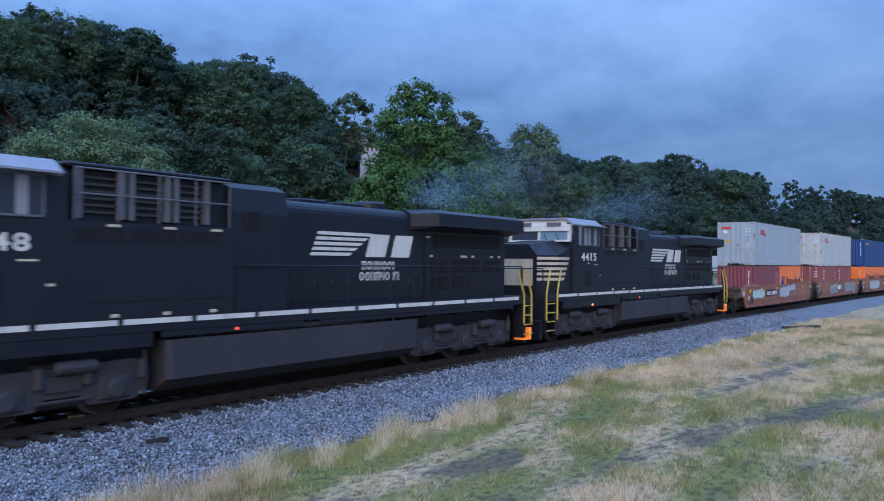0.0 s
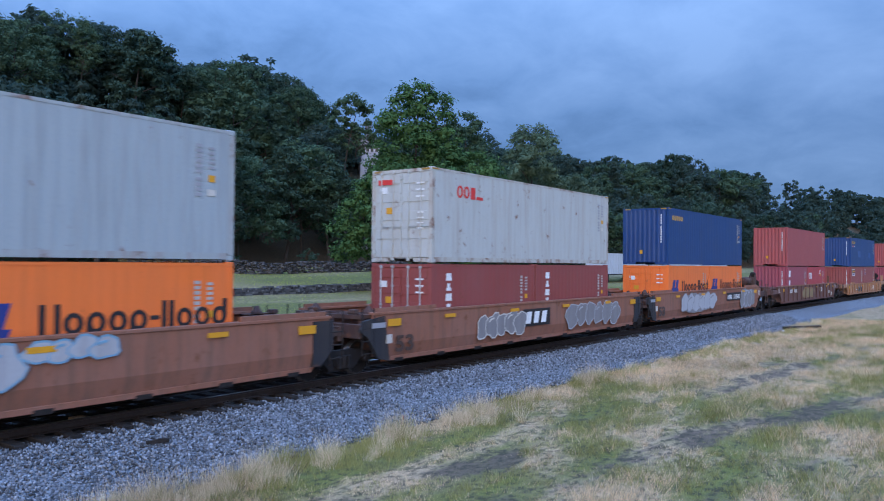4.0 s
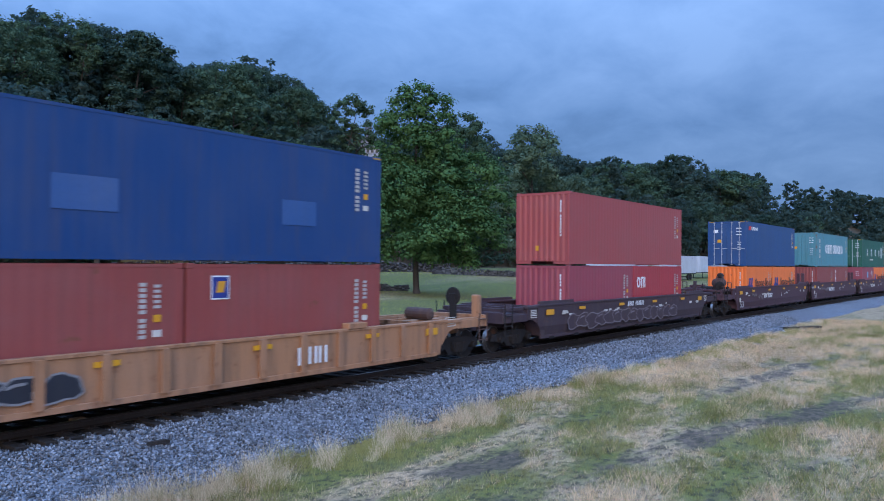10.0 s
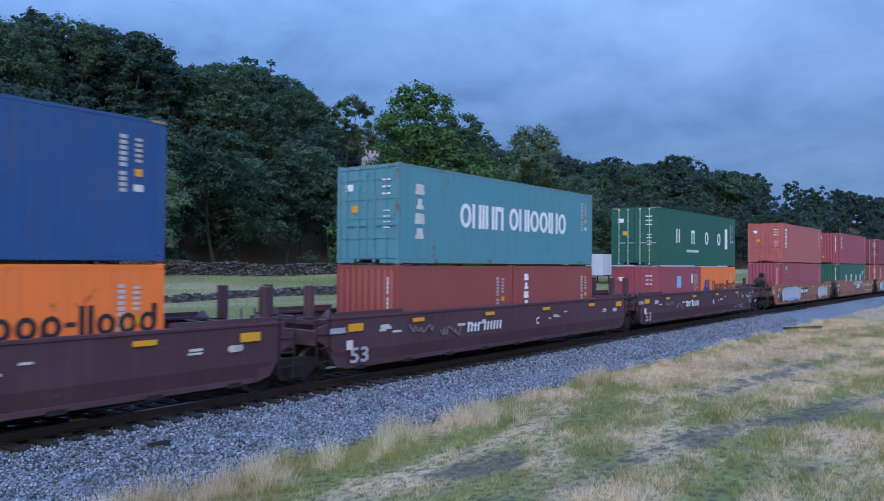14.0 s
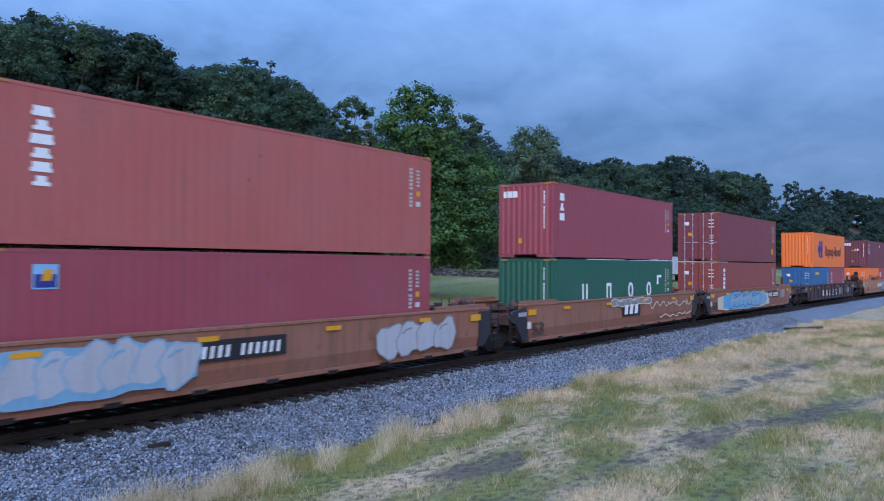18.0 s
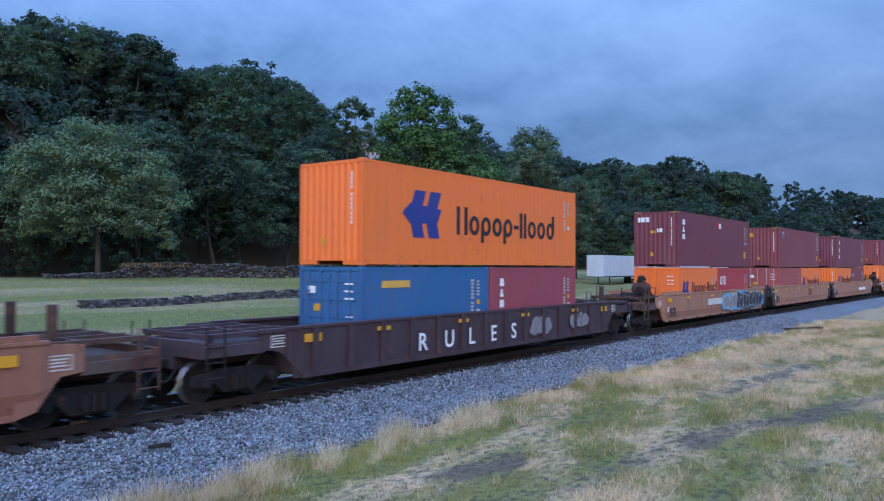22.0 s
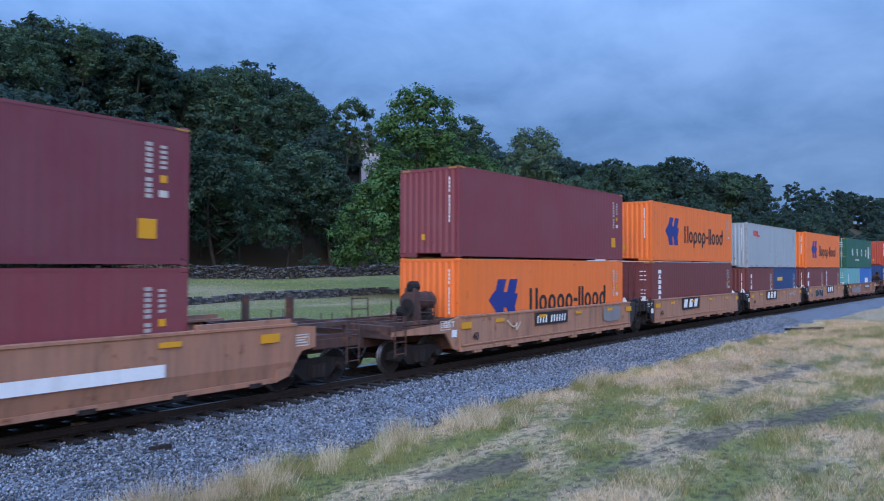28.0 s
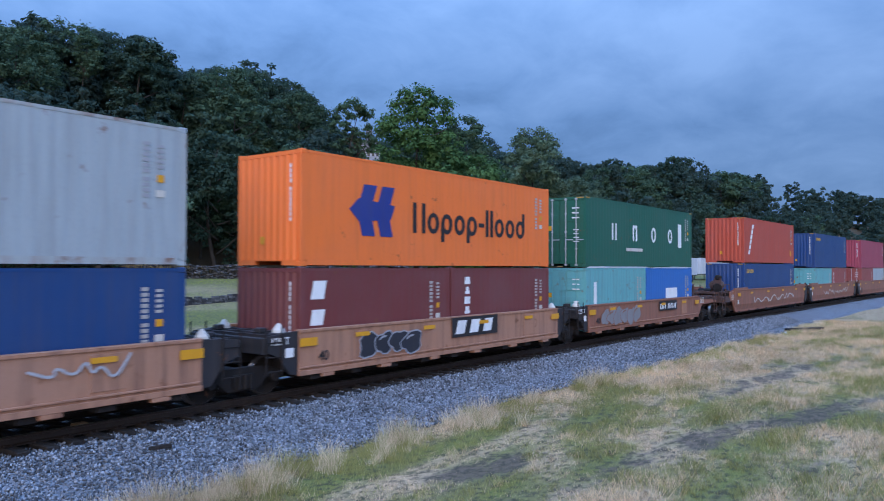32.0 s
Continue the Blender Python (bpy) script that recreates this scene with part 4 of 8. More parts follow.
def word(parent, mat, kinds, x, z, h, y, gap=0.16):
    """A word in plain marks, each a part of its own."""
    for k in kinds:
        if k != " ":
            o = new("plain_mark", cached(("plain_mark", k, round(h, 3)), lambda bm: glyph(bm, k, 0, 0, h, 0)))
            o.parent = parent
            o.location = (x, y, z)
            o.material_slots[0].link = "OBJECT"
            o.material_slots[0].material = mat
        x += (WIDE.get(k, 0.66) + gap) * h


def mark(parent, name, mat, build, label=""):
    bm = bmesh.new()
    build(bm)
    return tagged(part(name, bm, mat, parent, label), kind="stuff" if "stencil" in name or name in ("load_table", "number_mark") else "")


def words(name, body, size, mat, parent, at, turn=(90, 0, 0), label="", squeeze=1.0, bold=0.012):
    """Readable characters in the built-in font, as a mesh."""
    cu = bpy.data.curves.new(name, "FONT")
    cu.body, cu.size, cu.extrude, cu.offset = body, size, 0.003, size * bold
    ob = new(name, cu)
    me = bpy.data.meshes.new_from_object(ob)
    bpy.data.objects.remove(ob)
    me.materials.clear()
    me.materials.append(mat)
    o = new(name, me)
    o.parent = parent
    o.matrix_local = pose(*at, *turn) @ Matrix.Diagonal((squeeze, 1, 1, 1))
    return tagged(o, label)


# ---- cargo boxes ----
W_BOX = 2.438


def corrugated(bm, length, z0, z1, y, out, pitch=0.278, depth=0.036):
    """A folded steel wall along x; out is the side that faces outward (-1 or 1)."""
    n = max(1, round(length / pitch))
    p = length / n
    xs = []
    for i in range(n):
        a = -length / 2 + i * p
        xs += [(a, 0), (a + p * 0.26, 0), (a + p * 0.5, 1), (a + p * 0.76, 1)]
    xs.append((length / 2, 0))
    lo = [bm.verts.new((x, y - out * depth * d, z0)) for x, d in xs]
    hi = [bm.verts.new((x, y - out * depth * d, z1)) for x, d in xs]
    for i in range(len(xs) - 1):
        q = (lo[i], lo[i + 1], hi[i + 1], hi[i])
        bm.faces.new(q if out < 0 else q[::-1])


def box_meshes(length, height):
    hl, hw = length / 2, W_BOX / 2

    def frame_(bm):
        for sx in (-1, 1):
            for sy in (-1, 1):
                x0, y0 = sx * hl, sy * hw
                box(bm, min(x0, x0 - sx * 0.13), max(x0, x0 - sx * 0.13), min(y0, y0 - sy * 0.12), max(y0, y0 - sy * 0.12), 0.118, height - 0.118)
            box(bm, min(sx * hl, sx * (hl - 0.08)), max(sx * hl, sx * (hl - 0.08)), -hw + 0.12, hw - 0.12, height - 0.12, height - 0.02)
            xa, xb = sorted((sx * hl, sx * (hl - 0.1)))
            for ya, yb in ((-hw + 0.16, -0.52), (0.52, hw - 0.16)):
                box(bm, xa, xb, ya, yb, 0.02, 0.15)
            box(bm, xa, xb, -0.52, 0.52, 0.125, 0.15)
            box(bm, min(sx * (hl - 1.5), sx * (hl - 1.4)), max(sx * (hl - 1.5), sx * (hl - 1.4)), -0.6, 0.6, 0.0, 0.15)
        for sy in (-1, 1):
            y0, y1 = sorted((sy * hw, sy * (hw - 0.06)))
            box(bm, -hl + 0.17, hl - 0.17, y0, y1, height - 0.085, height - 0.02)
            box(bm, -hl + 0.17, hl - 0.17, y0, y1, 0.03, 0.17)

    def casting(bm):
        box(bm, -0.089, 0.089, -0.081, 0.081, 0, 0.118, 0.012)

    def roof(bm):
        n = round((length - 0.3) / 0.42)
        p = (length - 0.3) / n
        xs = []
        for i in range(n):
            a = -hl + 0.15 + i * p
            xs += [(a, 0), (a + p * 0.3, 0), (a + p * 0.5, 1), (a + p * 0.8, 1)]
        xs.append((hl - 0.15, 0))
        a = [bm.verts.new((x, -hw + 0.05, height - 0.03 - 0.02 * d)) for x, d in xs]
        b = [bm.verts.new((x, hw - 0.05, height - 0.03 - 0.02 * d)) for x, d in xs]
        for i in range(len(xs) - 1):
            bm.faces.new((a[i], a[i + 1], b[i + 1], b[i]))

    def side(out):
        return lambda bm: corrugated(bm, length - 0.24, 0.16, height - 0.08, out * (hw - 0.006), out, 0.278, 0.003)

    def wall_end(bm):
        corrugated(bm, W_BOX - 0.2, 0.14, height - 0.1, -0.012, -1, 0.25, 0.045)

    def door(bm):
        box(bm, 0, 1.09, 0.02, 0.07, 0.16, height - 0.13)
        for i in range(5):
            z = 0.3 + (height - 0.62) * i / 4
            box(bm, 0.06, 1.03, 0.004, 0.02, z - 0.14 * (height / 2.9), z + 0.14 * (height / 2.9), 0.006)
        for i in range(4):
            z = 0.32 + (height - 0.6) * i / 3
            box(bm, -0.05, 0.05, -0.01, 0.03, z - 0.05, z + 0.05)

    def rod(bm):
        x = 0
        bar(bm, (x, -0.02, 0.06), (x, -0.02, height - 0.06), 0.02, 6)
        for z in (0.09, height - 0.11):
            box(bm, x - 0.05, x + 0.05, -0.035, 0.01, z - 0.035, z + 0.035)
        for z in (0.75, height * 0.5, height - 0.7):
            box(bm, x - 0.04, x + 0.04, -0.04, 0.01, z - 0.03, z + 0.03)
        box(bm, x, x + 0.34, -0.045, -0.018, height * 0.38, height * 0.38 + 0.04)
    k = (round(length, 2), round(height, 2))
    return {n: cached((n, *k), f) for n, f in (("frame", frame_), ("corner_casting", casting), ("roof_panel", roof), ("side_panel", side(-1)),
                                               ("far_side_panel", side(1)), ("end_wall", wall_end), ("door", door), ("locking_rod", rod))}


def bars_down(bm, x, z, rows, w, h, gap, y):
    """Small unreadable markings stacked down a wall."""
    for i in range(rows):
        box(bm, x, x + w, y - 0.003, y, z - i * (h + gap) - h, z - i * (h + gap))


def cargo_box(colour, length, height, s, z, label, doors=False, logo=None, end_marks="number", side_marks=True, group="cargo boxes on the train"):
    """A shipping container; x runs along the train, -x is its leading end, -y its shown side."""
    mat = BOX[colour]
    M = box_meshes(length, height)
    ob = thing("shipping_container", label, "container", group)
    hl, hw = length / 2, W_BOX / 2
    shared("frame", M["frame"], EDGE.get(colour, mat), ob)
    for sx in (-1, 1):
        for sy in (-1, 1):
            for zc in (0, height - 0.118):
                c = shared("corner_casting", M["corner_casting"], mat, ob)
                c.location = (sx * (hl - 0.089), sy * (hw - 0.081), zc)
    shared("roof_panel", M["roof_panel"], mat, ob)
    shared("side_panel", M["side_panel"], mat, ob)
    shared("side_panel", M["far_side_panel"], mat, ob)
    for lead in (-1, 1):
        at = Matrix.Translation((lead * hl, 0, 0)) @ Matrix.Rotation(radians(-90 if lead < 0 else 90), 4, "Z")
        if doors == (lead < 0):
            for sy in (-1, 1):
                d = shared("door", M["door"], mat, ob)
                d.matrix_local = at @ Matrix.Translation((-1.1 if sy < 0 else 0.01, 0, 0))
                for xr in (0.3, 0.78):
                    r = shared("locking_rod", M["locking_rod"], RODS if colour in ("green", "maroon", "blue", "steelblue", "brick", "rose") else mat, d)
                    r.location = (xr, 0, 0)
        else:
            e = shared("end_wall", M["end_wall"], mat, ob)
            e.matrix_local = at
    y = -hw - 0.002
    tall = height - 2.591
    if side_marks:
        def codes(bm):
            bars_down(bm, hl - 1.0, height - 0.40, 6, 0.15, 0.075, 0.035, y)
            bars_down(bm, hl - 1.0, height - 1.12, 4, 0.15, 0.075, 0.035, y)
            bars_down(bm, hl - 0.68, height - 0.44, 5, 0.15, 0.06, 0.045, y)
        mark(ob, "number_stencil", GREYMARK if colour in ("grey", "white") else CODES, codes)
        pieces(ob, "warning_label", YELLOW, [(hl - 0.68, hl - 0.52, y - 0.004, y, height - 1.2, height - 1.05)])
        pieces(ob, "data_plate", CREAM, [(hl - 0.70, hl - 0.50, y - 0.004, y, height - 1.5, height - 1.36)])
        if colour in ("plum", "maroon", "coral") and length > 8:
            pieces(ob, "large_label", YELLOW, [(hl - 1.15, hl - 0.75, y - 0.004, y, height - 2.35, height - 1.95)])
    xe = -hl - 0.004
    if end_marks and not doors:
        def col(bm):
            for i in range(11):
                zz = height - 0.35 - i * 0.125 - (0.08 if i > 3 else 0)
                box(bm, xe - 0.003, xe, -hw + 0.33, -hw + 0.41, zz - 0.1, zz)
        mark(ob, "end_number_stencil", WHITE, col)

        def lab(bm):
            box(bm, xe - 0.003, xe, 0.15, 0.36, 0.55, 0.75)
        mark(ob, "end_label", YELLOW, lab)
    if height > 2.7 and colour not in ("orange", "teal", "grey", "rose"):
        # yellow height warnings by the upper corners
        for lead in (-1, 1):
            mark(ob, "height_marking", HAZARD, lambda bm: box(bm, *span(lead * hl, lead * (hl - 0.32)), -hw - 0.006, -hw + 0.01, height - 0.075, height - 0.03))
            for sy in (-1, 1):
                mark(ob, "height_marking", HAZARD, lambda bm: box(bm, *span(lead * (hl - 0.05), lead * (hl + 0.006)), *span(sy * (hw - 0.1), sy * (hw - 0.42)), height - 0.085, height - 0.03))
    if doors:
        def dmarks(bm):
            for i in range(3):
                zz = height - 0.45 - i * 0.2
                box(bm, xe - 0.012, xe - 0.006, -0.92, -0.6, zz - 0.05, zz)
            for i in range(4):
                zz = height - 1.35 - i * 0.16
                box(bm, xe - 0.012, xe - 0.006, -0.9, -0.66, zz - 0.035, zz)
            box(bm, xe - 0.012, xe - 0.006, 0.55, 0.85, height - 0.75, height - 0.55)
        mark(ob, "door_stencil", WHITE, dmarks)

        def warn(bm):
            box(bm, xe - 0.012, xe - 0.006, 0.35, 0.6, height * 0.52, height * 0.52 + 0.2)
        mark(ob, "door_label", YELLOW, warn)
    if logo:
        logo(ob, hl, height, y)
    return rides(ob, s, z)


def logo_hull(ob, hl, h, y):
    """Blue arrow emblem and a dark word in plain bars, along most of the wall."""
    big = hl > 4
    x0, x1, z0, z1 = (-4.44, -2.62, 0.82, 2.2) if big else (-2.72, -1.62, 0.72, 1.85)
    w, m = x1 - x0, (z0 + z1) / 2

    def emblem(bm):
        t = w * 0.27
        for dx in (0.28, 0.68):
            a = x0 + dx * w
            slab(bm, [(a + t * 0.1, z1), (a + t * 1.15, z1), (a + t * 0.62, m), (a - t * 0.42, m)], y - 0.004, y)
            slab(bm, [(a - t * 0.42, m), (a + t * 0.62, m), (a + t * 1.0, z0), (a - t * 0.05, z0)], y - 0.004, y)
        slab(bm, [(x0, m), (x0 + 0.2 * w, m + 0.17 * w), (x1, m + 0.1 * w), (x1 - 0.1 * w, m - 0.12 * w), (x0 + 0.2 * w, m - 0.17 * w)], y - 0.006, y)
    mark(ob, "emblem", NAVY, emblem, "dark blue arrow emblem")
    if big:
        word(ob, BLACK, "abcbcgeebbd", -1.83, 0.98, 0.88, y, 0.1)
    else:
        word(ob, BLACK, "abcbcgeebbd", -1.16, 1.22, 0.58, y, 0.09)


def logo_blocks(*specs):
    """Plain blocks: (material, x0, x1, z0, z1) in metres from the leading end and the floor."""
    def put(ob, hl, hh, y):
        for i, (mat, x0, x1, z0, z1) in enumerate(specs):
            mark(ob, "block_mark", mat, lambda bm: box(bm, -hl + x0, -hl + x1, y - 0.004 - 0.002 * i, y, z0, z1))
    return put


def both(*fs):
    def put(ob, hl, hh, y):
        for f in fs:
            f(ob, hl, hh, y)
    return put


def end_blocks(*specs):
    """Plain blocks on the leading end wall: (material, y0, y1, z0, z1)."""
    def put(ob, hl, hh, y):
        for mat, y0, y1, z0, z1 in specs:
            mark(ob, "end_mark", mat, lambda bm: box(bm, -hl - 0.012, -hl - 0.006, y0, y1, z0, z1))
    return put


L40, L20, HC, STD = 12.192, 6.058, 2.896, 2.591
def at(mat, kinds, x, z, h, gap=0.12):
    """A row of plain marks that starts at x metres from the box's middle."""
    def put(ob, hl, hh, y):
        word(ob, mat, kinds, x, z, h, y, gap)
    return put


def patch(mat, x0, x1, z0, z1, lean=0.0, over=0):
    """A plain block, leaning or upright, in metres from the box's middle."""
    def put(ob, hl, hh, y):
        mark(ob, "block_mark", mat, lambda bm: slab(bm, [(x0, z0), (x1, z0), (x1 + lean, z1), (x0 + lean, z1)], y - 0.004 - 0.003 * over, y))
    return put


def stack(mat, n, x0, x1, z1, z0):
    """n plain marks set one under the other: slim blocks of unlike width."""
    def put(ob, hl, hh, y):
        p = (z1 - z0) / n
        for i in range(n):
            a = z1 - i * p
            q = (x1 - x0) * (0.14, 0.3, 0.08, 0.22)[i % 4] * 0.5
            mark(ob, "stacked_mark", mat, lambda bm: slab(bm, [(x0 + q, a - p * 0.72), (x1 - q, a - p * 0.72), (x1 - q, a - p * 0.46), (x1 - 2 * q, a - p * 0.4), (x1 - 2 * q, a), (x0 + 2 * q, a), (x0 + 2 * q, a - p * 0.4), (x0 + q, a - p * 0.46)], y - 0.004, y))
    return put


ringed = both(at(REDMARK, "hh", -4.85, 2.04, 0.4, 0.1), patch(REDMARK, -4.1, -3.85, 2.04, 2.42), patch(REDMARK, -3.78, -3.42, 2.04, 2.14))
ringed_end = end_blocks((REDMARK, 0.3, 0.95, 2.42, 2.58))
goldword = at(GOLD, "bbbbb", -5.62, 2.26, 0.36, 0.18)
whiteword = both(patch(REDMARK, -5.6, -5.12, 2.33, 2.58, 0.08), at(WHITE, "bbbbb", -5.0, 2.32, 0.34, 0.2))
spaced = both(at(WHITE, "a", -3.68, 1.18, 0.72, 0), at(WHITE, "f", -1.5, 1.18, 0.72, 0), at(WHITE, "h", 0.62, 1.18, 0.72, 0), at(WHITE, "h", 2.72, 1.18, 0.72, 0), patch(WHITE, 4.1, 4.56, 1.0, 2.2), patch(CREAM, -2.2, -0.4, 0.72, 0.86))
hooked = both(at(WHITE, "a", -3.72, 1.18, 0.72, 0), at(WHITE, "f", -1.5, 1.18, 0.72, 0), at(WHITE, "h", 0.7, 1.18, 0.72, 0), at(WHITE, "h", 2.78, 1.18, 0.72, 0), patch(WHITE, 4.05, 4.25, 1.75, 2.2), patch(WHITE, 4.25, 4.6, 2.08, 2.2))
shipping = both(at(WHITE, "haeaf", -3.14, 1.16, 0.78, 0.06), at(WHITE, "haehheah", -0.28, 1.18, 0.78, 0.05), stack(CREAM, 4, -5.38, -4.9, 2.34, 0.62))
white3 = stack(WHITE, 3, -5.62, -5.2, 2.48, 1.33)
white6 = stack(WHITE, 6, -5.4, -4.95, 2.5, 1.0)
small3 = stack(WHITE, 3, -2.45, -2.15, 2.2, 1.12)
small5 = stack(WHITE, 4, -2.35, -2.0, 2.3, 1.05)
square = both(patch(WHITE, -2.71, -2.27, 1.8, 2.26, 0.1), patch(WHITE, -2.73, -2.3, 1.15, 1.54, 0.08))
flag = both(patch(WHITE, -2.45, -1.1, 1.69, 2.35), patch(BLACK, -2.4, -1.15, 1.95, 2.3, 0, 1), patch(YELLOW, -2.3, -1.3, 2.05, 2.2, 0.15, 2), patch(NAVY, -2.35, -1.35, 1.76, 1.9, 0.05, 1))
badge = both(patch(WHITE, -2.42, -1.95, 1.8, 2.32), patch(NAVY, -2.39, -1.98, 1.83, 2.29, 0, 1), patch(YELLOW, -2.3, -2.1, 1.95, 2.2, 0.06, 2))
badge40 = both(patch(CYAN, -5.3, -4.85, 2.15, 2.6), patch(NAVY, -5.27, -4.88, 2.18, 2.42, 0, 1), patch(YELLOW, -5.15, -4.98, 2.3, 2.5, 0.04, 2))
diamonds = both(patch(WHITE, 1.0, 1.3, 1.95, 2.3, 0.05), patch(REDMARK, 0.8, 1.05, 2.0, 2.35, 0.05), patch(YELLOW, 1.2, 1.5, 1.8, 2.05, 0.05))
cut = at(WHITE, "hfe", -2.65, 1.58, 0.5, 0.14)

# one entry for each well: upper box, then the lower ones; place of the well's centre along the train
HULLQ = "orange steel container with a dark blue emblem"
LOAD = [
    (-155.69, ("grey", HC, True, both(ringed, ringed_end), "pale grey steel container with a small red mark, doors leading"), [("maroon", STD, False, None, "maroon short container in the well"), ("orange", STD, False, logo_hull, HULLQ)]),
    (-136.31, ("white", HC, True, both(ringed, ringed_end), "off-white rust-streaked container with a small red mark"), [("brick", STD, True, small5, "brick red short container, doors leading"), ("brick", STD, False, small5, "brick red short container with white marks")]),
    (-117.16, ("blue", HC, False, goldword, "dark blue container with a golden mark"), [("orange", STD, True, logo_hull, HULLQ), ("orange", STD, False, logo_hull, HULLQ)]),
    (-93.82, ("rose", HC, False, None, "faded red steel container with plain walls"), [("wine", STD, False, square, "wine red short container with white slanted marks"), ("red", STD, False, both(cut, diamonds), "bright red short container with a white mark")]),
    (-70.61, ("blue", HC, False, both(goldword, patch(WHITE, -5.5, -4.2, 2.0, 2.06), patch(REDMARK, -5.3, -4.75, 1.98, 2.09, 0, 1), patch(GLUE, -2.8, -1.5, 0.95, 1.6), patch(GLUE, 2.6, 3.7, 0.9, 1.5)), "dark blue container with a golden mark and faded patches"), [("brick", STD, False, flag, "red short container with a flag badge"), ("brick", STD, False, badge, "red short container with a small badge")]),
    (-47.41, ("rose", HC, False, None, "faded red steel container with plain walls"), [("wine", STD, False, None, "wine red short container"), ("red", STD, False, cut, "bright red short container with a white mark")]),
    (-23.86, ("steelblue", HC, True, whiteword, "blue container, white-rodded doors leading, white mark"), [("orange", STD, False, logo_hull, HULLQ), ("orange", STD, False, logo_hull, HULLQ)]),
    (-4.32, ("teal", HC, True, shipping, "teal container with a bold white mark, doors leading"), [("brick", STD, False, None, "brick red short container"), ("brick", STD, False, small5, "brick red short container with stacked white marks")]),
    (14.94, ("green", HC, True, spaced, "dark green container with spaced white marks, doors leading"), [("wine", STD, True, logo_blocks((CYAN, 2.5, 3.1, 1.5, 2.1), (WHITE, 4.6, 4.8, 1.7, 2.2)), "wine red short container with warning diamonds"), ("orange", STD, False, logo_hull, HULLQ)]),
    (38.17, ("coralred", HC, True, white6, "faded orange-red container with stacked white marks, doors leading"), [("wine40", HC, False, badge40, "wine red container in the well, small badge")]),
    (57.83, ("wine", HC, False, both(white3, end_blocks((WHITE, 0.35, 1.0, 2.35, 2.6))), "wine red container with stacked white marks"), [("green40", HC, False, hooked, "dark green container in the well with spaced white marks")]),
    (77.29, ("maroon", HC, True, None, "maroon container, white-rodded doors leading"), [("brick40", HC, True, white6, "brick red container in the well, stacked white marks")]),
    (100.53, ("orange", HC, False, logo_hull, HULLQ), [("midblue", STD, True, logo_blocks((GOLD, 0.8, 2.0, 2.0, 2.2)), "worn blue short container, doors leading"), ("wine", STD, False, small3, "wine red short container with stacked white marks")]),
    (124.01, ("plum", HC, False, both(white3, end_blocks((WHITE, 0.35, 1.0, 2.35, 2.6), (YELLOW, 0.0, 0.3, 1.75, 1.9), (WHITE, -0.35, -0.05, 1.8, 2.0)), patch(REDMARK, -0.05, 0.3, 2.3, 2.55, 0.05), patch(WHITE, 0.2, 0.55, 2.22, 2.5, 0.03, 1)), "plum container with stacked white marks and warning diamonds"), [("orange", STD, True, logo_hull, HULLQ), ("red", STD, False, cut, "bright red short container with a white mark")]),
    (143.53, ("maroon", HC, False, both(badge40, end_blocks((YELLOW, 0.55, 0.85, 2.2, 2.5))), "maroon container with a pale badge"), [("rose", STD, True, None, "faded red short container, doors leading"), ("orange", STD, False, logo_hull, HULLQ)]),
    (162.54, ("plum", HC, False, both(patch(WHITE, -5.2, -4.95, 2.1, 2.5, 0.06), patch(WHITE, -5.25, -5.0, 1.4, 1.8, 0.06), patch(WHITE, -5.25, -5.0, 0.8, 1.15, 0.06)), "plum container with three white marks"), [("orange", STD, False, logo_hull, HULLQ), ("maroon", STD, False, patch(CYAN, -2.4, -1.96, 1.74, 2.08), "maroon short container with a pale blue dot")]),
    (184.43, ("maroon", HC, False, None, "plain maroon steel container"), [("orange40", HC, False, logo_hull, HULLQ)]),
    (199.97, ("orange", HC, False, logo_hull, HULLQ), [("oxide40", HC, True, white6, "maroon container in the well, stacked white marks")]),
    (215.36, ("grey", HC, False, both(ringed, ringed_end), "pale grey container with a small red mark"), [("oxide", STD, False, small3, "maroon short container with stacked white marks"), ("blue", STD, False, logo_blocks((GOLD, 0.8, 2.1, 1.7, 1.95)), "dark blue short container with a golden mark")]),
    (230.76, ("orange", HC, False, logo_hull, HULLQ), [("oxide", STD, False, square, "maroon short container with white slanted marks"), ("oxide", STD, False, small5, "maroon short container with stacked white marks")]),
    (246.00, ("green", HC, True, spaced, "dark green container with spaced white marks, doors leading"), [("aqua", STD, True, logo_blocks((WHITE, 0.7, 0.95, 0.4, 2.0)), "aqua rust-marked short container, doors leading"), ("sky", STD, False, logo_blocks((WHITE, 2.4, 3.9, 1.1, 1.6)), "bright blue short container with a white mark")]),
    (267.54, ("coral", HC, False, both(*[patch(WHITE, -5.3 + 0.16 * i, -4.95 + 0.16 * i, 0.55 + 0.33 * i, 0.83 + 0.33 * i, 0.12) for i in range(6)]), "orange-red container with slanted white marks"), [("blue40", HC, False, goldword, "dark blue container in the well with a golden mark")]),
    (286.51, ("blue", HC, False, goldword, "dark blue container with a golden mark"), [("aqua", STD, True, None, "aqua short container, doors leading"), ("brick", STD, False, small3, "brick red short container")]),
    (305.80, ("crimson", HC, False, None, "crimson steel container with plain walls"), [("brick", STD, True, None, "brick red short container"), ("grey", STD, False, None, "pale grey short container")]),
]
BOX["coralred"] = paint("box_coralred", (0.39, 0.10, 0.085), 0.5, wear=0.25, rust=0.06, dirt=0.2)
WELL_Z = 0.43


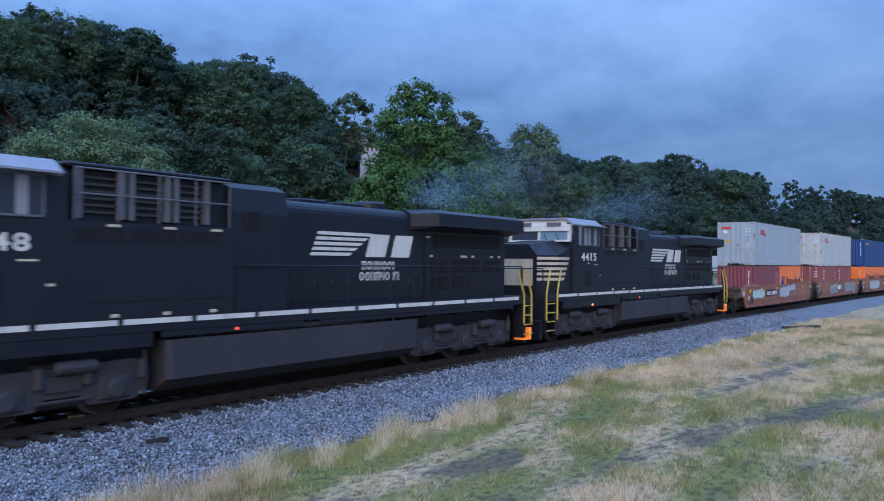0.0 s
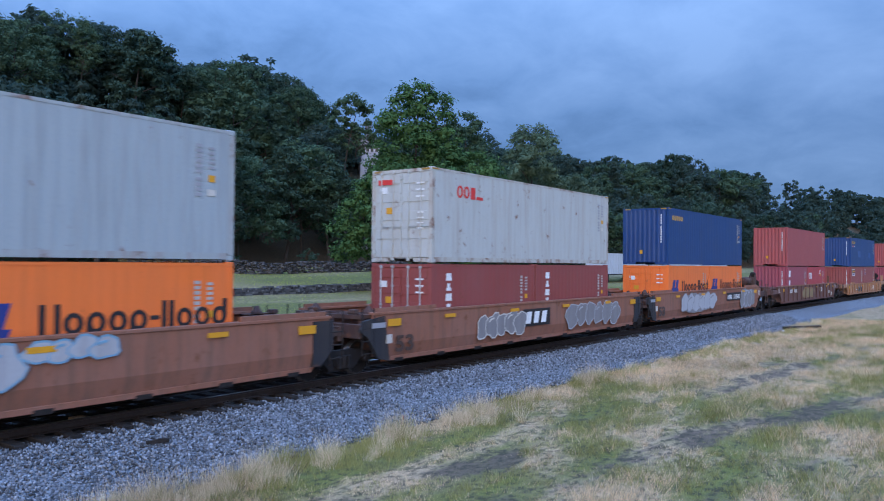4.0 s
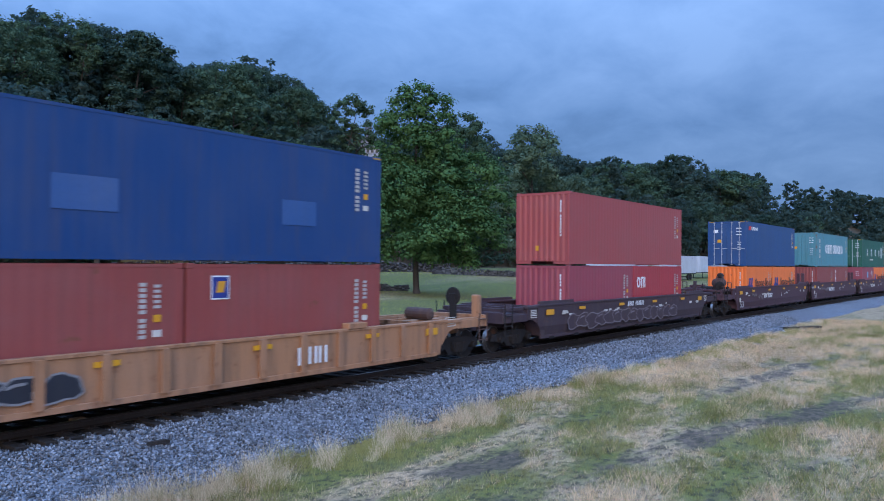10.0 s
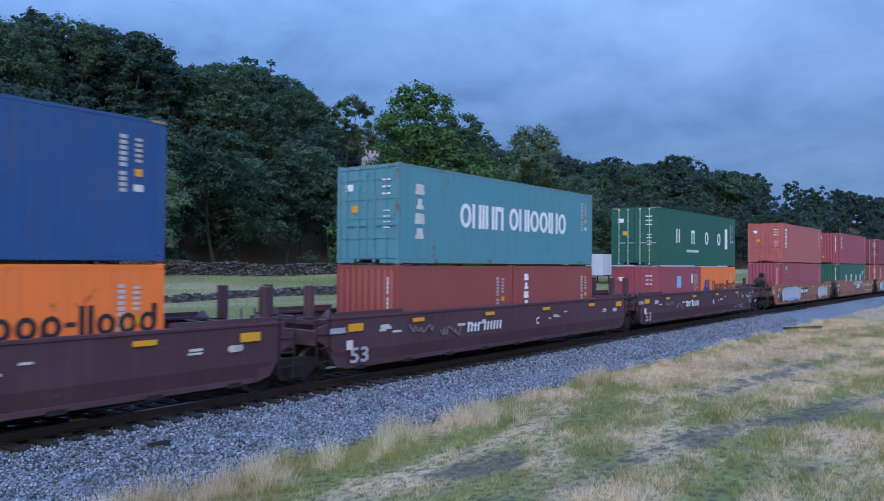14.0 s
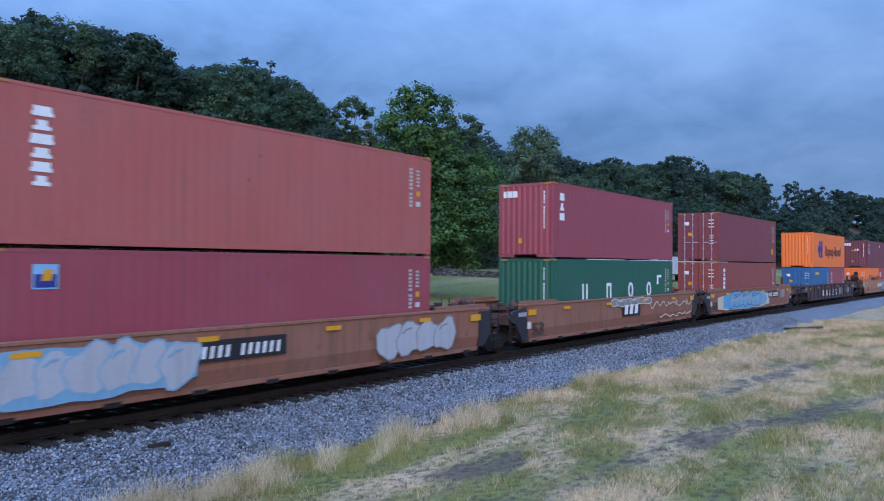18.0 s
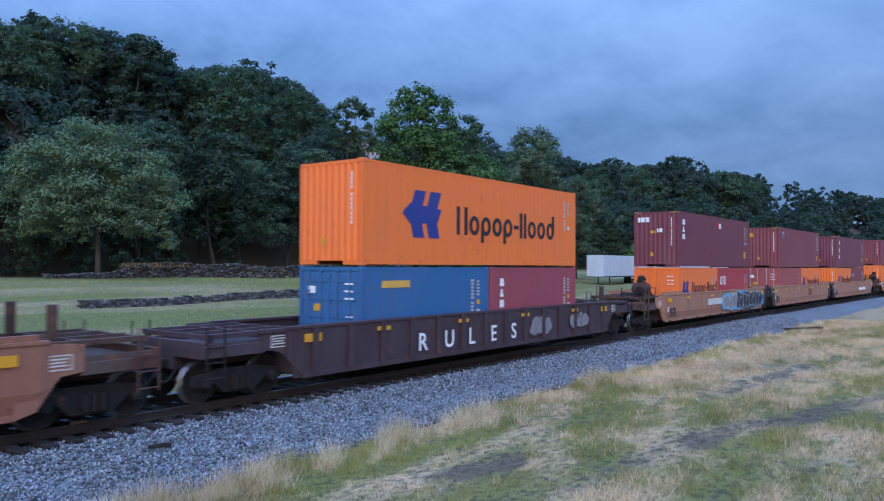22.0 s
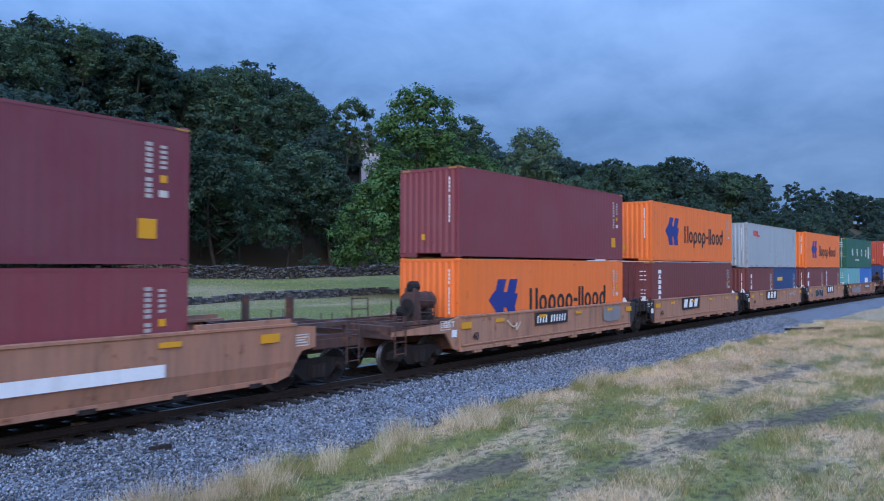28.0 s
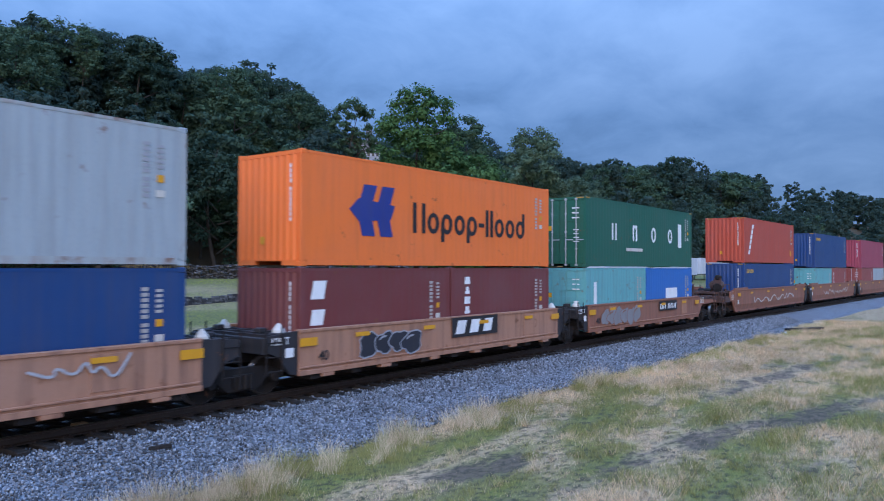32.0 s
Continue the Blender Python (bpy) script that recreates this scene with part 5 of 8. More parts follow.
def load_train():
    for c, (col, h, doors, logo, label), lower in LOAD:
        top = WELL_Z + lower[0][1] + 0.03
        cargo_box(col, L40, h, c, top, label, doors, logo)
        if len(lower) == 1:
            col2, h2, d2, lg, lb = lower[0]
            cargo_box(col2[:-2], L40, h2, c, WELL_Z, lb, d2, lg)
        else:
            for k, (col2, h2, d2, lg, lb) in zip((-1, 1), lower):
                cargo_box(col2, L20, h2, c + k * 3.067, WELL_Z, lb, d2, lg)


# ---- well cars ----
CARS = {
    "brown": paint("car_brown", (0.255, 0.105, 0.064), 0.7, wear=0.3, rust=0.4, dirt=0.55),
    "tan": paint("car_tan", (0.37, 0.185, 0.112), 0.68, wear=0.3, rust=0.36, dirt=0.6, tone=(0.12, 0.065, 0.05)),
    "ochre": paint("car_ochre", (0.36, 0.175, 0.085), 0.7, wear=0.35, rust=0.42, dirt=0.65),
    "umber": paint("car_umber", (0.118, 0.052, 0.041), 0.75, wear=0.3, rust=0.55, dirt=0.45),
    "purple": paint("car_purple_brown", (0.062, 0.027, 0.036), 0.65, wear=0.2, rust=0.1, dirt=0.25),
    "dusk": paint("car_dark_plum", (0.047, 0.028, 0.035), 0.7, wear=0.3, rust=0.25, dirt=0.3),
}
STEEL = paint("dark_bogie_steel", (0.013, 0.011, 0.011), 0.85, 0.1, wear=0.4, rust=0.15, dirt=0.15)
TREAD = paint("wheel_tread", (0.22, 0.21, 0.21), 0.35, 0.8, wear=0.2, dirt=0.2)
GRIME = paint("rusty_grime", (0.062, 0.030, 0.025), 0.85, wear=0.5, rust=0.6, dirt=0.5)
ENDBLACK = paint("end_plate_black", (0.022, 0.022, 0.026), 0.6, wear=0.25, rust=0.2, dirt=0.25)
RADIUS = 0.457


def wheelset_mesh(radius):
    def f(bm):
        bar(bm, (0, -1.05, 0), (0, 1.05, 0), 0.08, 10)
        for sy in (-1, 1):
            y = sy * 0.755
            i, o = y - sy * 0.075, y + sy * 0.055
            prof = [(0.1, o - sy * 0.02), (radius * 0.55, o - sy * 0.045), (radius * 0.82, o - sy * 0.01), (radius * 0.97, o), (radius, o - sy * 0.01), (radius + 0.004, i + sy * 0.035), (radius + 0.026, i + sy * 0.02), (radius + 0.024, i), (radius * 0.8, i), (0.1, i + sy * 0.03)]
            lathe(bm, prof, "y", 14)
            for a in (0, 2.1, 4.2):
                box(bm, radius * 0.6 * math.cos(a) - 0.03, radius * 0.6 * math.cos(a) + 0.03, min(o - sy * 0.05, o), max(o - sy * 0.05, o), radius * 0.6 * math.sin(a) - 0.03, radius * 0.6 * math.sin(a) + 0.03)
    me = cached(("wheelset", radius), f)
    if len(me.materials) < 2:
        # the tread and the rim's edge are worn bright
        me.materials.append(TREAD)
        for p in me.polygons:
            c = p.center
            if math.hypot(c.x, c.z) > radius * 0.94 and abs(c.y) > 0.6:
                p.material_index = 1
    return me


def side_frame_mesh():
    def f(bm):
        slab(bm, [(-1.2, 0.42), (-1.15, 0.62), (-0.5, 0.74), (0.5, 0.74), (1.15, 0.62), (1.2, 0.42), (0.95, 0.36), (0.75, 0.5), (0.42, 0.22), (-0.42, 0.22), (-0.75, 0.5), (-0.95, 0.36)], -0.09, 0.09)
        slab(bm, [(-0.3, 0.34), (-0.3, 0.6), (0.3, 0.6), (0.3, 0.34)], -0.14, -0.09)
        for x in (-0.16, 0, 0.16):
            lathe(bm, [(0.065, 0.28), (0.065, 0.6)], "z", 8, (x, -0.16, 0))
        for x in (-0.89, 0.89):
            lathe(bm, [(0.09, -0.19), (0.115, -0.17), (0.115, 0.05)], "y", 12, (x, 0, RADIUS))
    return cached(("side_frame",), f)


def bogie(car, x, s, base=1.78):
    """Three-piece freight truck under a car, with two turning wheelsets."""
    b = thing("truck", "dark rusty cast-steel freight truck", "")
    del b["label"]
    b.parent = car
    b.matrix_local = Matrix.Translation((x, 0, 0))
    for sy in (-1, 1):
        f = shared("side_frame", side_frame_mesh(), STEEL, b)
        f.matrix_local = Matrix.Translation((0, sy * 1.0, 0)) @ (Matrix.Rotation(math.pi, 4, "Z") if sy > 0 else Matrix())
    bm = bmesh.new()
    box(bm, -0.2, 0.2, -0.92, 0.92, 0.42, 0.68)
    part("bolster", bm, STEEL, b)
    for dx in (-base / 2, base / 2):
        w = shared("wheelset", wheelset_mesh(RADIUS), STEEL, b)
        w.location = (dx, 0, RADIUS)
        WHEELS.append((w, s + x + dx, RADIUS, Matrix.Translation((dx, 0, RADIUS))))


def brake_gear(car, x, mat, kind):
    """Brake cylinder, its stand, valve, hand wheel and piping on an end platform; x is the platform's middle, kind its facing."""
    bm = bmesh.new()
    xc = x - 0.05 * kind
    lathe(bm, [(0.14, xc - 0.66), (0.25, xc - 0.62), (0.28, xc - 0.54), (0.28, xc + 0.50), (0.24, xc + 0.56), (0.1, xc + 0.6)], "x", 18, (0, -0.55, 2.0))
    for u in (-0.4, 0.3):
        lathe(bm, [(0.295, xc + u - 0.03), (0.295, xc + u + 0.03)], "x", 18, (0, -0.55, 2.0))
    part("brake_cylinder", bm, mat, car, "rusty brake cylinder")
    pieces(car, "cylinder_saddle", mat, [(xc + u - 0.05, xc + u + 0.05, -0.75, -0.35, 1.45, 1.78) for u in (-0.4, 0.35)])
    bm = bmesh.new()
    q = x + 0.62 * kind
    slab(bm, [(q - 0.2, 1.2), (q + 0.24, 1.2), (q + 0.2, 1.75), (q + 0.1, 2.35), (q - 0.08, 2.42), (q - 0.14, 1.9)], -1.02, -0.94)
    slab(bm, [(q - 0.2, 1.2), (q + 0.24, 1.2), (q + 0.2, 1.75), (q + 0.1, 2.35), (q - 0.08, 2.42), (q - 0.14, 1.9)], -0.7, -0.62)
    box(bm, q - 0.12, q + 0.08, -0.94, -0.7, 1.6, 2.3)
    part("brake_stand", bm, mat, car, "rusty upright brake stand")
    bm = bmesh.new()
    lathe(bm, [(0.1, q - 0.1), (0.17, q - 0.05), (0.17, q + 0.2), (0.08, q + 0.26)], "x", 12, (0, -0.82, 2.45))
    part("slack_adjuster", bm, STEEL, car)
    bm = bmesh.new()
    lathe(bm, [(0.23, -0.02), (0.27, 0), (0.23, 0.02)], "x", 16, (x + 0.92 * kind, -0.9, 1.85))
    box(bm, x + 0.9 * kind - 0.04, x + 0.9 * kind + 0.04, -0.98, -0.82, 1.2, 1.85)
    part("brake_wheel", bm, STEEL, car)
    for y in (-1.35, 1.35):
        for u, z1 in ((0.92, 2.1), (0.2, 2.05)):
            bm = bmesh.new()
            bar(bm, (x + u * kind, y, 1.1), (x + u * kind, y, z1), 0.024, 6)
            part("rail_post", bm, mat, car)
        for z in (2.06, 1.72):
            bm = bmesh.new()
            bar(bm, (x + 0.92 * kind, y, z), (x + 0.2 * kind, y, z - 0.02), 0.019, 6)
            part("grab_rail", bm, mat, car)
    bm = bmesh.new()
    lathe(bm, [(0.08, -0.5), (0.17, -0.44), (0.17, 0.44), (0.08, 0.5)], "y", 12, (x - 0.62 * kind, 0.3, 1.6))
    part("air_reservoir", bm, STEEL, car)
    bm = bmesh.new()
    box(bm, x - 0.35, x - 0.05, -1.26, -0.98, 1.25, 1.6, 0.03)
    box(bm, x - 0.28, x - 0.12, -1.2, -1.04, 1.6, 1.78, 0.02)
    part("control_valve", bm, STEEL, car)
    for p, q2, r in (((0.62, -0.82, 1.75), (-0.6, -0.55, 1.55), 0.035), ((0.3, -1.15, 1.2), (0.3, -1.15, 1.9), 0.025), ((-0.3, -1.12, 1.45), (0.62, -0.95, 1.3), 0.03), ((0.15, 0.4, 1.2), (0.15, 0.4, 2.0), 0.025)):
        bm = bmesh.new()
        bar(bm, (x + p[0] * kind, p[1], p[2]), (x + q2[0] * kind, q2[1], q2[2]), r, 6)
        part("brake_pipe", bm, STEEL, car)


def coupler(car, x0, x1):
    bm = bmesh.new()
    a, b = sorted((x0, x1))
    box(bm, a, b, -0.1, 0.1, 0.76, 0.96, 0.02)
    k = x1
    d = 1 if x1 > x0 else -1
    box(bm, min(k - d * 0.3, k + d * 0.05), max(k - d * 0.3, k + d * 0.05), -0.2, 0.2, 0.72, 1.0, 0.04)
    part("coupler", bm, STEEL, car)
    bm = bmesh.new()
    for i in range(6):
        u, v_ = i / 6, (i + 1) / 6
        f = lambda q: (x0 + (x1 - x0) * q, -0.42, 0.78 - 0.28 * math.sin(math.pi * q))
        bar(bm, f(u), f(v_), 0.025, 6)
    part("air_hose", bm, WOOD, car)


def pieces(parent, name, mat, boxes, bevel=0.0):
    """Alike pieces, each a part of its own."""
    for b in boxes:
        bm = bmesh.new()
        box(bm, *b, bevel)
        part(name, bm, mat, parent)


def span(a, b):
    return (a, b) if a < b else (b, a)


def side_wall(car, mat, y, half, z0, z1, lip, slope, ribs, o):
    """One wall of the well: plate, top and bottom chords, lips over the ends."""
    pieces(car, "top_chord", CARS["brown"] if mat is CARS["umber"] else mat, [(-half - slope, half + slope, *span(y + o * 0.03, y - o * 0.16), z1 - 0.07, z1)], 0.008)
    if lip:
        pieces(car, "end_lip", mat, [(*span(d * 6.15, d * (half + slope * 0.7)), *span(y, y - o * 0.1), z1, z1 + lip) for d in (-1, 1)])
    ya, yb = span(y, y - o * 0.05)
    bm = bmesh.new()
    if ribs or not slope:
        slab(bm, [(-half, z0), (half, z0), (half + slope, z0 + 0.55 if slope else z0), (half + slope, z1), (-half - slope, z1), (-half - slope, z0 + 0.55 if slope else z0)], ya, yb)
    else:
        # the plate folds inward below mid height
        zf, xf = z0 + 0.44, half + slope * 0.8
        slab(bm, [(-xf, zf), (xf, zf), (half + slope, z0 + 0.55), (half + slope, z1), (-half - slope, z1), (-half - slope, z0 + 0.55)], ya, yb)
        tuck = -o * 0.10
        v = [[bm.verts.new((x, yy + (tuck if z == z0 else 0), z)) for x, z in ((-half, z0), (half, z0), (xf, zf), (-xf, zf))] for yy in (y, y - o * 0.05)]
        bm.faces.new(v[0])
        bm.faces.new(v[1][::-1])
        for i in range(4):
            bm.faces.new((v[0][i], v[1][i], v[1][(i + 1) % 4], v[0][(i + 1) % 4]))
        bmesh.ops.recalc_face_normals(bm, faces=bm.faces)
        y = y + tuck
    part("side_wall", bm, mat, car)
    pieces(car, "bottom_chord", mat, [(-half, half, *span(y + o * 0.035, y - o * 0.12), z0 - 0.02, z0 + 0.1)], 0.008)


def well_car(style, mat, s, half, z0, z1, lip, ends, ribs=0, label="", marks=None):
    """One well unit. ends: for each end (coupled or joined, distance to the coupling face, truck centre or None)."""
    car = thing("well_car", label, "railroad car", "well cars of the train")
    slope = 0.55 if style != "tan" else 0.0
    for sgn in (-1, 1):
        side_wall(car, mat, sgn * 1.46, half, z0, z1, lip, slope, ribs, sgn)
        if ribs:
            def post(b2):
                box(b2, -0.06, 0.06, -0.07, 0.0, z0 + 0.08, z1 - 0.05)
                box(b2, -0.1, 0.1, -0.078, -0.069, z0 + 0.08, z1 - 0.05)
            me = cached(("post", z0, z1), post)
            for i in range(ribs):
                x = -half + 0.35 + (2 * half - 0.7) * i / (ribs - 1)
                p_ = shared("rib", me, mat, car)
                p_.matrix_local = Matrix.Translation((x, sgn * 1.462, 0)) @ (Matrix() if sgn < 0 else Matrix.Rotation(math.pi, 4, "Z"))
    pieces(car, "floor_beam", STEEL, [(x - 0.18, x + 0.18, -1.4, 1.4, 0.30, 0.40) for x in np.linspace(-half + 0.6, half - 0.6, 9)])
    pieces(car, "center_strip", STEEL, [(-half, half, -0.25, 0.25, 0.28, 0.36)])
    dark = mat if style in ("ochre", "umber", "dusk", "purple") else GRIME
    for d, (kind, reach, truck_x) in zip((-1, 1), ends):
        joint = kind == "joined"
        edge = reach - (0.32 if joint else 0.55)
        em = ENDBLACK if joint and style == "tan" else dark if joint or style in ("brown", "tan") else mat
        zp, zt = 1.14, z1 - 0.06
        xc, xd = span(d * (half + 0.2), d * edge)
        pieces(car, "bulkhead", em, [(*span(d * (half + 0.05), d * (half + 0.2)), -1.36, 1.36, z0 + 0.1, z1 - 0.12)])
        pieces(car, "platform_deck", em, [(xc, xd, -0.95, 0.95, zp, zp + 0.1)])
        pieces(car, "draft_sill", em, [(xc, xd, -0.3, 0.3, 0.74, zp)])
        pieces(car, "end_sill", em, [(*span(d * (edge - 0.12), d * edge), -1.4, 1.4, 1.02, zp + 0.26)], 0.015)
        pieces(car, "side_beam", em, [(xc, xd, y0, y0 + 0.16, zp + 0.02, zp + 0.2) for y0 in (-1.38, 1.22)])
        # walkway frame on top, with grating bars
        xe, xf = span(d * (half - 0.1), d * (edge - 0.2))
        pieces(car, "frame_beam", em, [(xe, xf, y0, y1, zt - 0.1, zt) for y0, y1 in ((-1.3, -1.12), (1.12, 1.3), (-0.5, -0.38), (0.38, 0.5))])
        pieces(car, "cross_beam", em, [(x, x + 0.11, -1.3, 1.3, zt - 0.12, zt - 0.015) for x in (xe, (xe + xf) / 2, xf - 0.12)])
        pieces(car, "stanchion", em, [(*span(d * edge - d * 0.36, d * edge - d * 0.24), y - 0.06, y + 0.06, zp + 0.1, zt - 0.1) for y in (-1.2, 1.2)])
        if joint:
            # guide posts and pale locating cones at the corners of the well
            for y in (-1.05, 1.05):
                bm = bmesh.new()
                lathe(bm, [(0.16, 0), (0.15, 0.06), (0.05, 0.2), (0.02, 0.22)], "z", 8, (d * (half + 0.28), y, zt))
                part("locating_cone", bm, CREAM if style == "tan" else em, car)
            pieces(car, "guide_post", em, [(*span(d * (edge - 0.5), d * (edge - 0.3)), y - 0.11, y + 0.11, zt, zt + (0.85 if style == "purple" else 0.12)) for y in (-0.8, 0.8)], 0.02)
        # side plates that rise over the truck
        for sgn in (-1, 1):
            black = joint and style in ("tan", "brown")
            y0, y1 = span(sgn * (1.485 if black and style == "brown" else 1.43), sgn * 1.36)
            if style == "tan":
                pts = [(half - 0.02, z0), (half + 0.25, z0 + 0.05), (half + 0.62, z0 + 0.5), (half + 0.95, z0 + 0.62), (half + 0.95, z1 - 0.1), (half - 0.02, z1 - 0.02)] if not (joint is False) else [(half - 0.02, z0), (half + 0.3, z0 + 0.1), (half + 0.7, z0 + 0.6), (edge, z0 + 0.66), (edge, z1 - 0.3), (half + 0.9, z1 - 0.2), (half - 0.02, z1 - 0.02)]
            elif style in ("umber", "ochre", "dusk", "purple") and not joint:
                # round arch over the truck, then a low side sill
                arc = [(half + 1.02 - 0.78 * math.cos(a), z0 + 0.72 * math.sin(a)) for a in (radians(11.25 * k) for k in range(9))]
                pts = [(half - 0.02, z0)] + arc + [(half + 1.2, z0 + 0.73), (half + 1.2, z1 - 0.1), (half - 0.02, z1 - 0.02)]
                pieces(car, "side_sill", em, [(*span(d * (half + 1.15), d * edge), *span(sgn * 1.42, sgn * 1.34), 1.04, 1.3)], 0.01)
                pieces(car, "chord_cap", mat, [(*span(d * (half + 0.1), d * (half + 1.25)), *span(sgn * 1.47, sgn * 1.3), z1 - 0.12, z1 - 0.02)], 0.01)
            else:
                pts = [(half - 0.02, z0), (half + 0.35, z0 + 0.1), (half + 0.75, z0 + 0.66), (edge - 0.1, z0 + 0.78), (edge, z0 + 0.84), (edge, z1 - 0.42), (half + 0.9, z1 - 0.22), (half - 0.02, z1 - 0.02)]
                if not joint:
                    pts[3:7] = [(half + 1.2, z0 + 0.72), (half + 1.2, z1 - 0.12)]
                    pieces(car, "side_sill", em, [(*span(d * (half + 1.15), d * edge), *span(sgn * 1.42, sgn * 1.34), 1.0, 1.24)], 0.01)
                if black:
                    if d < 0:
                        pts[0], pts[-1] = (half - 0.12, z0 - 0.01), (half + 0.1, z1 - 0.1)
                    else:
                        pts = [(half - 0.05, z0 + 0.12), (half + 0.2, z0 + 0.12), (half + 0.62, z0 + 0.5), (half + 0.62, z1 - 0.12), (half - 0.05, z1 - 0.12)]
            bm = bmesh.new()
            slab(bm, [(d * a, b) for a, b in pts], y0, y1)
            part("end_side_plate", bm, ENDBLACK if black else mat, car)
            bm = bmesh.new()
            yy, a, b = sgn * 1.47, d * (edge - 0.05), d * (edge - 0.5)
            for zz in (0.62, 0.95, 1.28):
                bar(bm, (a, yy, zz), (b, yy, zz), 0.018, 6)
            for x in (a, b):
                bar(bm, (x, yy, 0.55), (x, yy, z1 + 0.12), 0.02, 6)
            part("ladder", bm, STEEL if style in ("purple", "dusk") or joint else GRIME, car)
        xr = 0.75 if style == "purple" and d > 0 and not joint else 0.0
        pieces(car, "reflector", YELLOW, [(*span(d * (half - 0.55 + xr), d * (half + xr)), -1.516 + 0.07 * (xr > 0), -1.508 + 0.078 * (xr > 0), z1 - 0.40, z1 - 0.2)])
        if xr:
            # stencilled lines and plates before the trailing truck
            for x0, z, w in [(half - 0.45, z1 - 0.3 - 0.085 * k, (0.62, 0.5, 0.6, 0.4, 0.62, 0.3, 0.55, 0.48)[k]) for k in range(8)] + [(half - 2.5, 0.74, 1.0), (half - 2.4, 0.6, 0.8), (half - 3.3, 0.66, 0.5)]:
                pieces(car, "stencil_line", GREYMARK, [(x0, x0 + w, -1.512, -1.5, z - 0.035, z)])
            pieces(car, "stencil_plate", SMUDGE, [(half - x, half - x + 0.28, -1.512, -1.5, z1 - 0.52, z1 - 0.32) for x in (1.2, 2.1, 2.8)])
        if d < 0 and style in ("brown", "purple"):
            pieces(car, "white_plate", CREAM, [(-half - 0.05, -half + 0.17, -1.52, -1.5, z1 - 0.86, z1 - 0.62)])
            pieces(car, "capacity_plate", GREYMARK, [(-half - 0.62, -half - 0.08, -1.5 if joint else -1.445, -1.49 if joint else -1.435, z1 - 0.42, z1 - 0.28)])
        if not joint and style != "purple":
            # stencilled table on the end plate
            xt = d * (half + 0.72) - 0.24
            mark(car, "load_table", CREAM, lambda bm: [box(bm, xt + a, xt + b, -1.438, -1.431, zp + c, zp + e) for a, b, c, e in ((0, 0.5, 0.0, 0.025), (0, 0.5, 0.255, 0.28), (0, 0.025, 0.025, 0.255), (0.475, 0.5, 0.025, 0.255), (0.06, 0.42, 0.07, 0.1), (0.06, 0.38, 0.13, 0.16), (0.06, 0.43, 0.19, 0.22))])
        if not joint:
            coupler(car, d * edge, d * reach)
            if kind == "hand braked":
                pieces(car, "brake_stand", mat, [(*span(d * (edge - 0.3), d * (edge - 0.12)), -1.3, -1.0, 1.0, 2.05)], 0.03)
                bm = bmesh.new()
                lathe(bm, [(0.26, -0.025), (0.3, 0.0), (0.26, 0.025)], "x", 16, (d * (edge - 0.75), -0.6, 2.0))
                box(bm, d * (edge - 0.75) - 0.06, d * (edge - 0.75) + 0.06, -0.72, -0.48, 1.2, 2.1, 0.02)
                part("brake_wheel", bm, STEEL, car)
                bm = bmesh.new()
                lathe(bm, [(0.08, -0.5), (0.19, -0.44), (0.19, 0.44), (0.08, 0.5)], "y", 14, (d * (half + 0.5), -0.4, 1.5))
                part("air_reservoir", bm, GRIME, car)
            if kind == "braked":
                brake_gear(car, d * (half + 0.95), GRIME, d)
            pieces(car, "corner_post", dark, [(*span(d * (half + 0.8), d * (half + (1.05 if style == "purple" else 0.95))), y - 0.08, y + 0.08, zt, zt + 0.66) for y in ((-0.85, 0.85) if d > 0 and kind == "coupled" else ())], 0.01)
        if truck_x is not None:
            bogie(car, d * truck_x, s)
    pieces(car, "reflector", YELLOW, [(x - 0.26, x + 0.26, -1.516, -1.508, z1 - 0.29, z1 - 0.18) for x in np.linspace(-half * 0.66, half * 0.66, 4)])
    if marks:
        marks(car, half, z0, z1)
    return rides(car, s)


Y_SIDE = -1.505


def car_number(x, w, plate=None, mat=None, h=0.3, z=1.05):
    """An unreadable row of marks on a plate along the wall."""
    p = (w - 0.2) / 11

    def put(car, half, z0, z1):
        if plate:
            mark(car, "dark_plate", plate, lambda bm: box(bm, x, x + w, Y_SIDE - 0.004, Y_SIDE, z - 0.08, z + h + 0.08))
        mark(car, "number_mark", mat or WHITE, lambda bm: [slab(bm, [(x + 0.1 + p * i, z), (x + 0.1 + p * i + p * 0.42, z), (x + 0.14 + p * i + p * 0.42, z + h * 0.85), (x + 0.14 + p * i, z + h * 0.85)], Y_SIDE - 0.009, Y_SIDE - 0.004) for i in range(11) if i != 4])
    return put


def plain_word(kinds, x, z, h, mat, plate=None, gap=0.14):
    def put(car, half, z0, z1):
        w = sum((WIDE.get(k, 0.66) + gap) * h for k in kinds)
        if plate:
            mark(car, "name_plate", plate, lambda bm: box(bm, x - 0.12, x + w + 0.05, Y_SIDE - 0.004, Y_SIDE, z - 0.1, z + h + 0.1))
        word(car, mat, kinds, x, z, h, Y_SIDE - 0.005, gap)
    return put


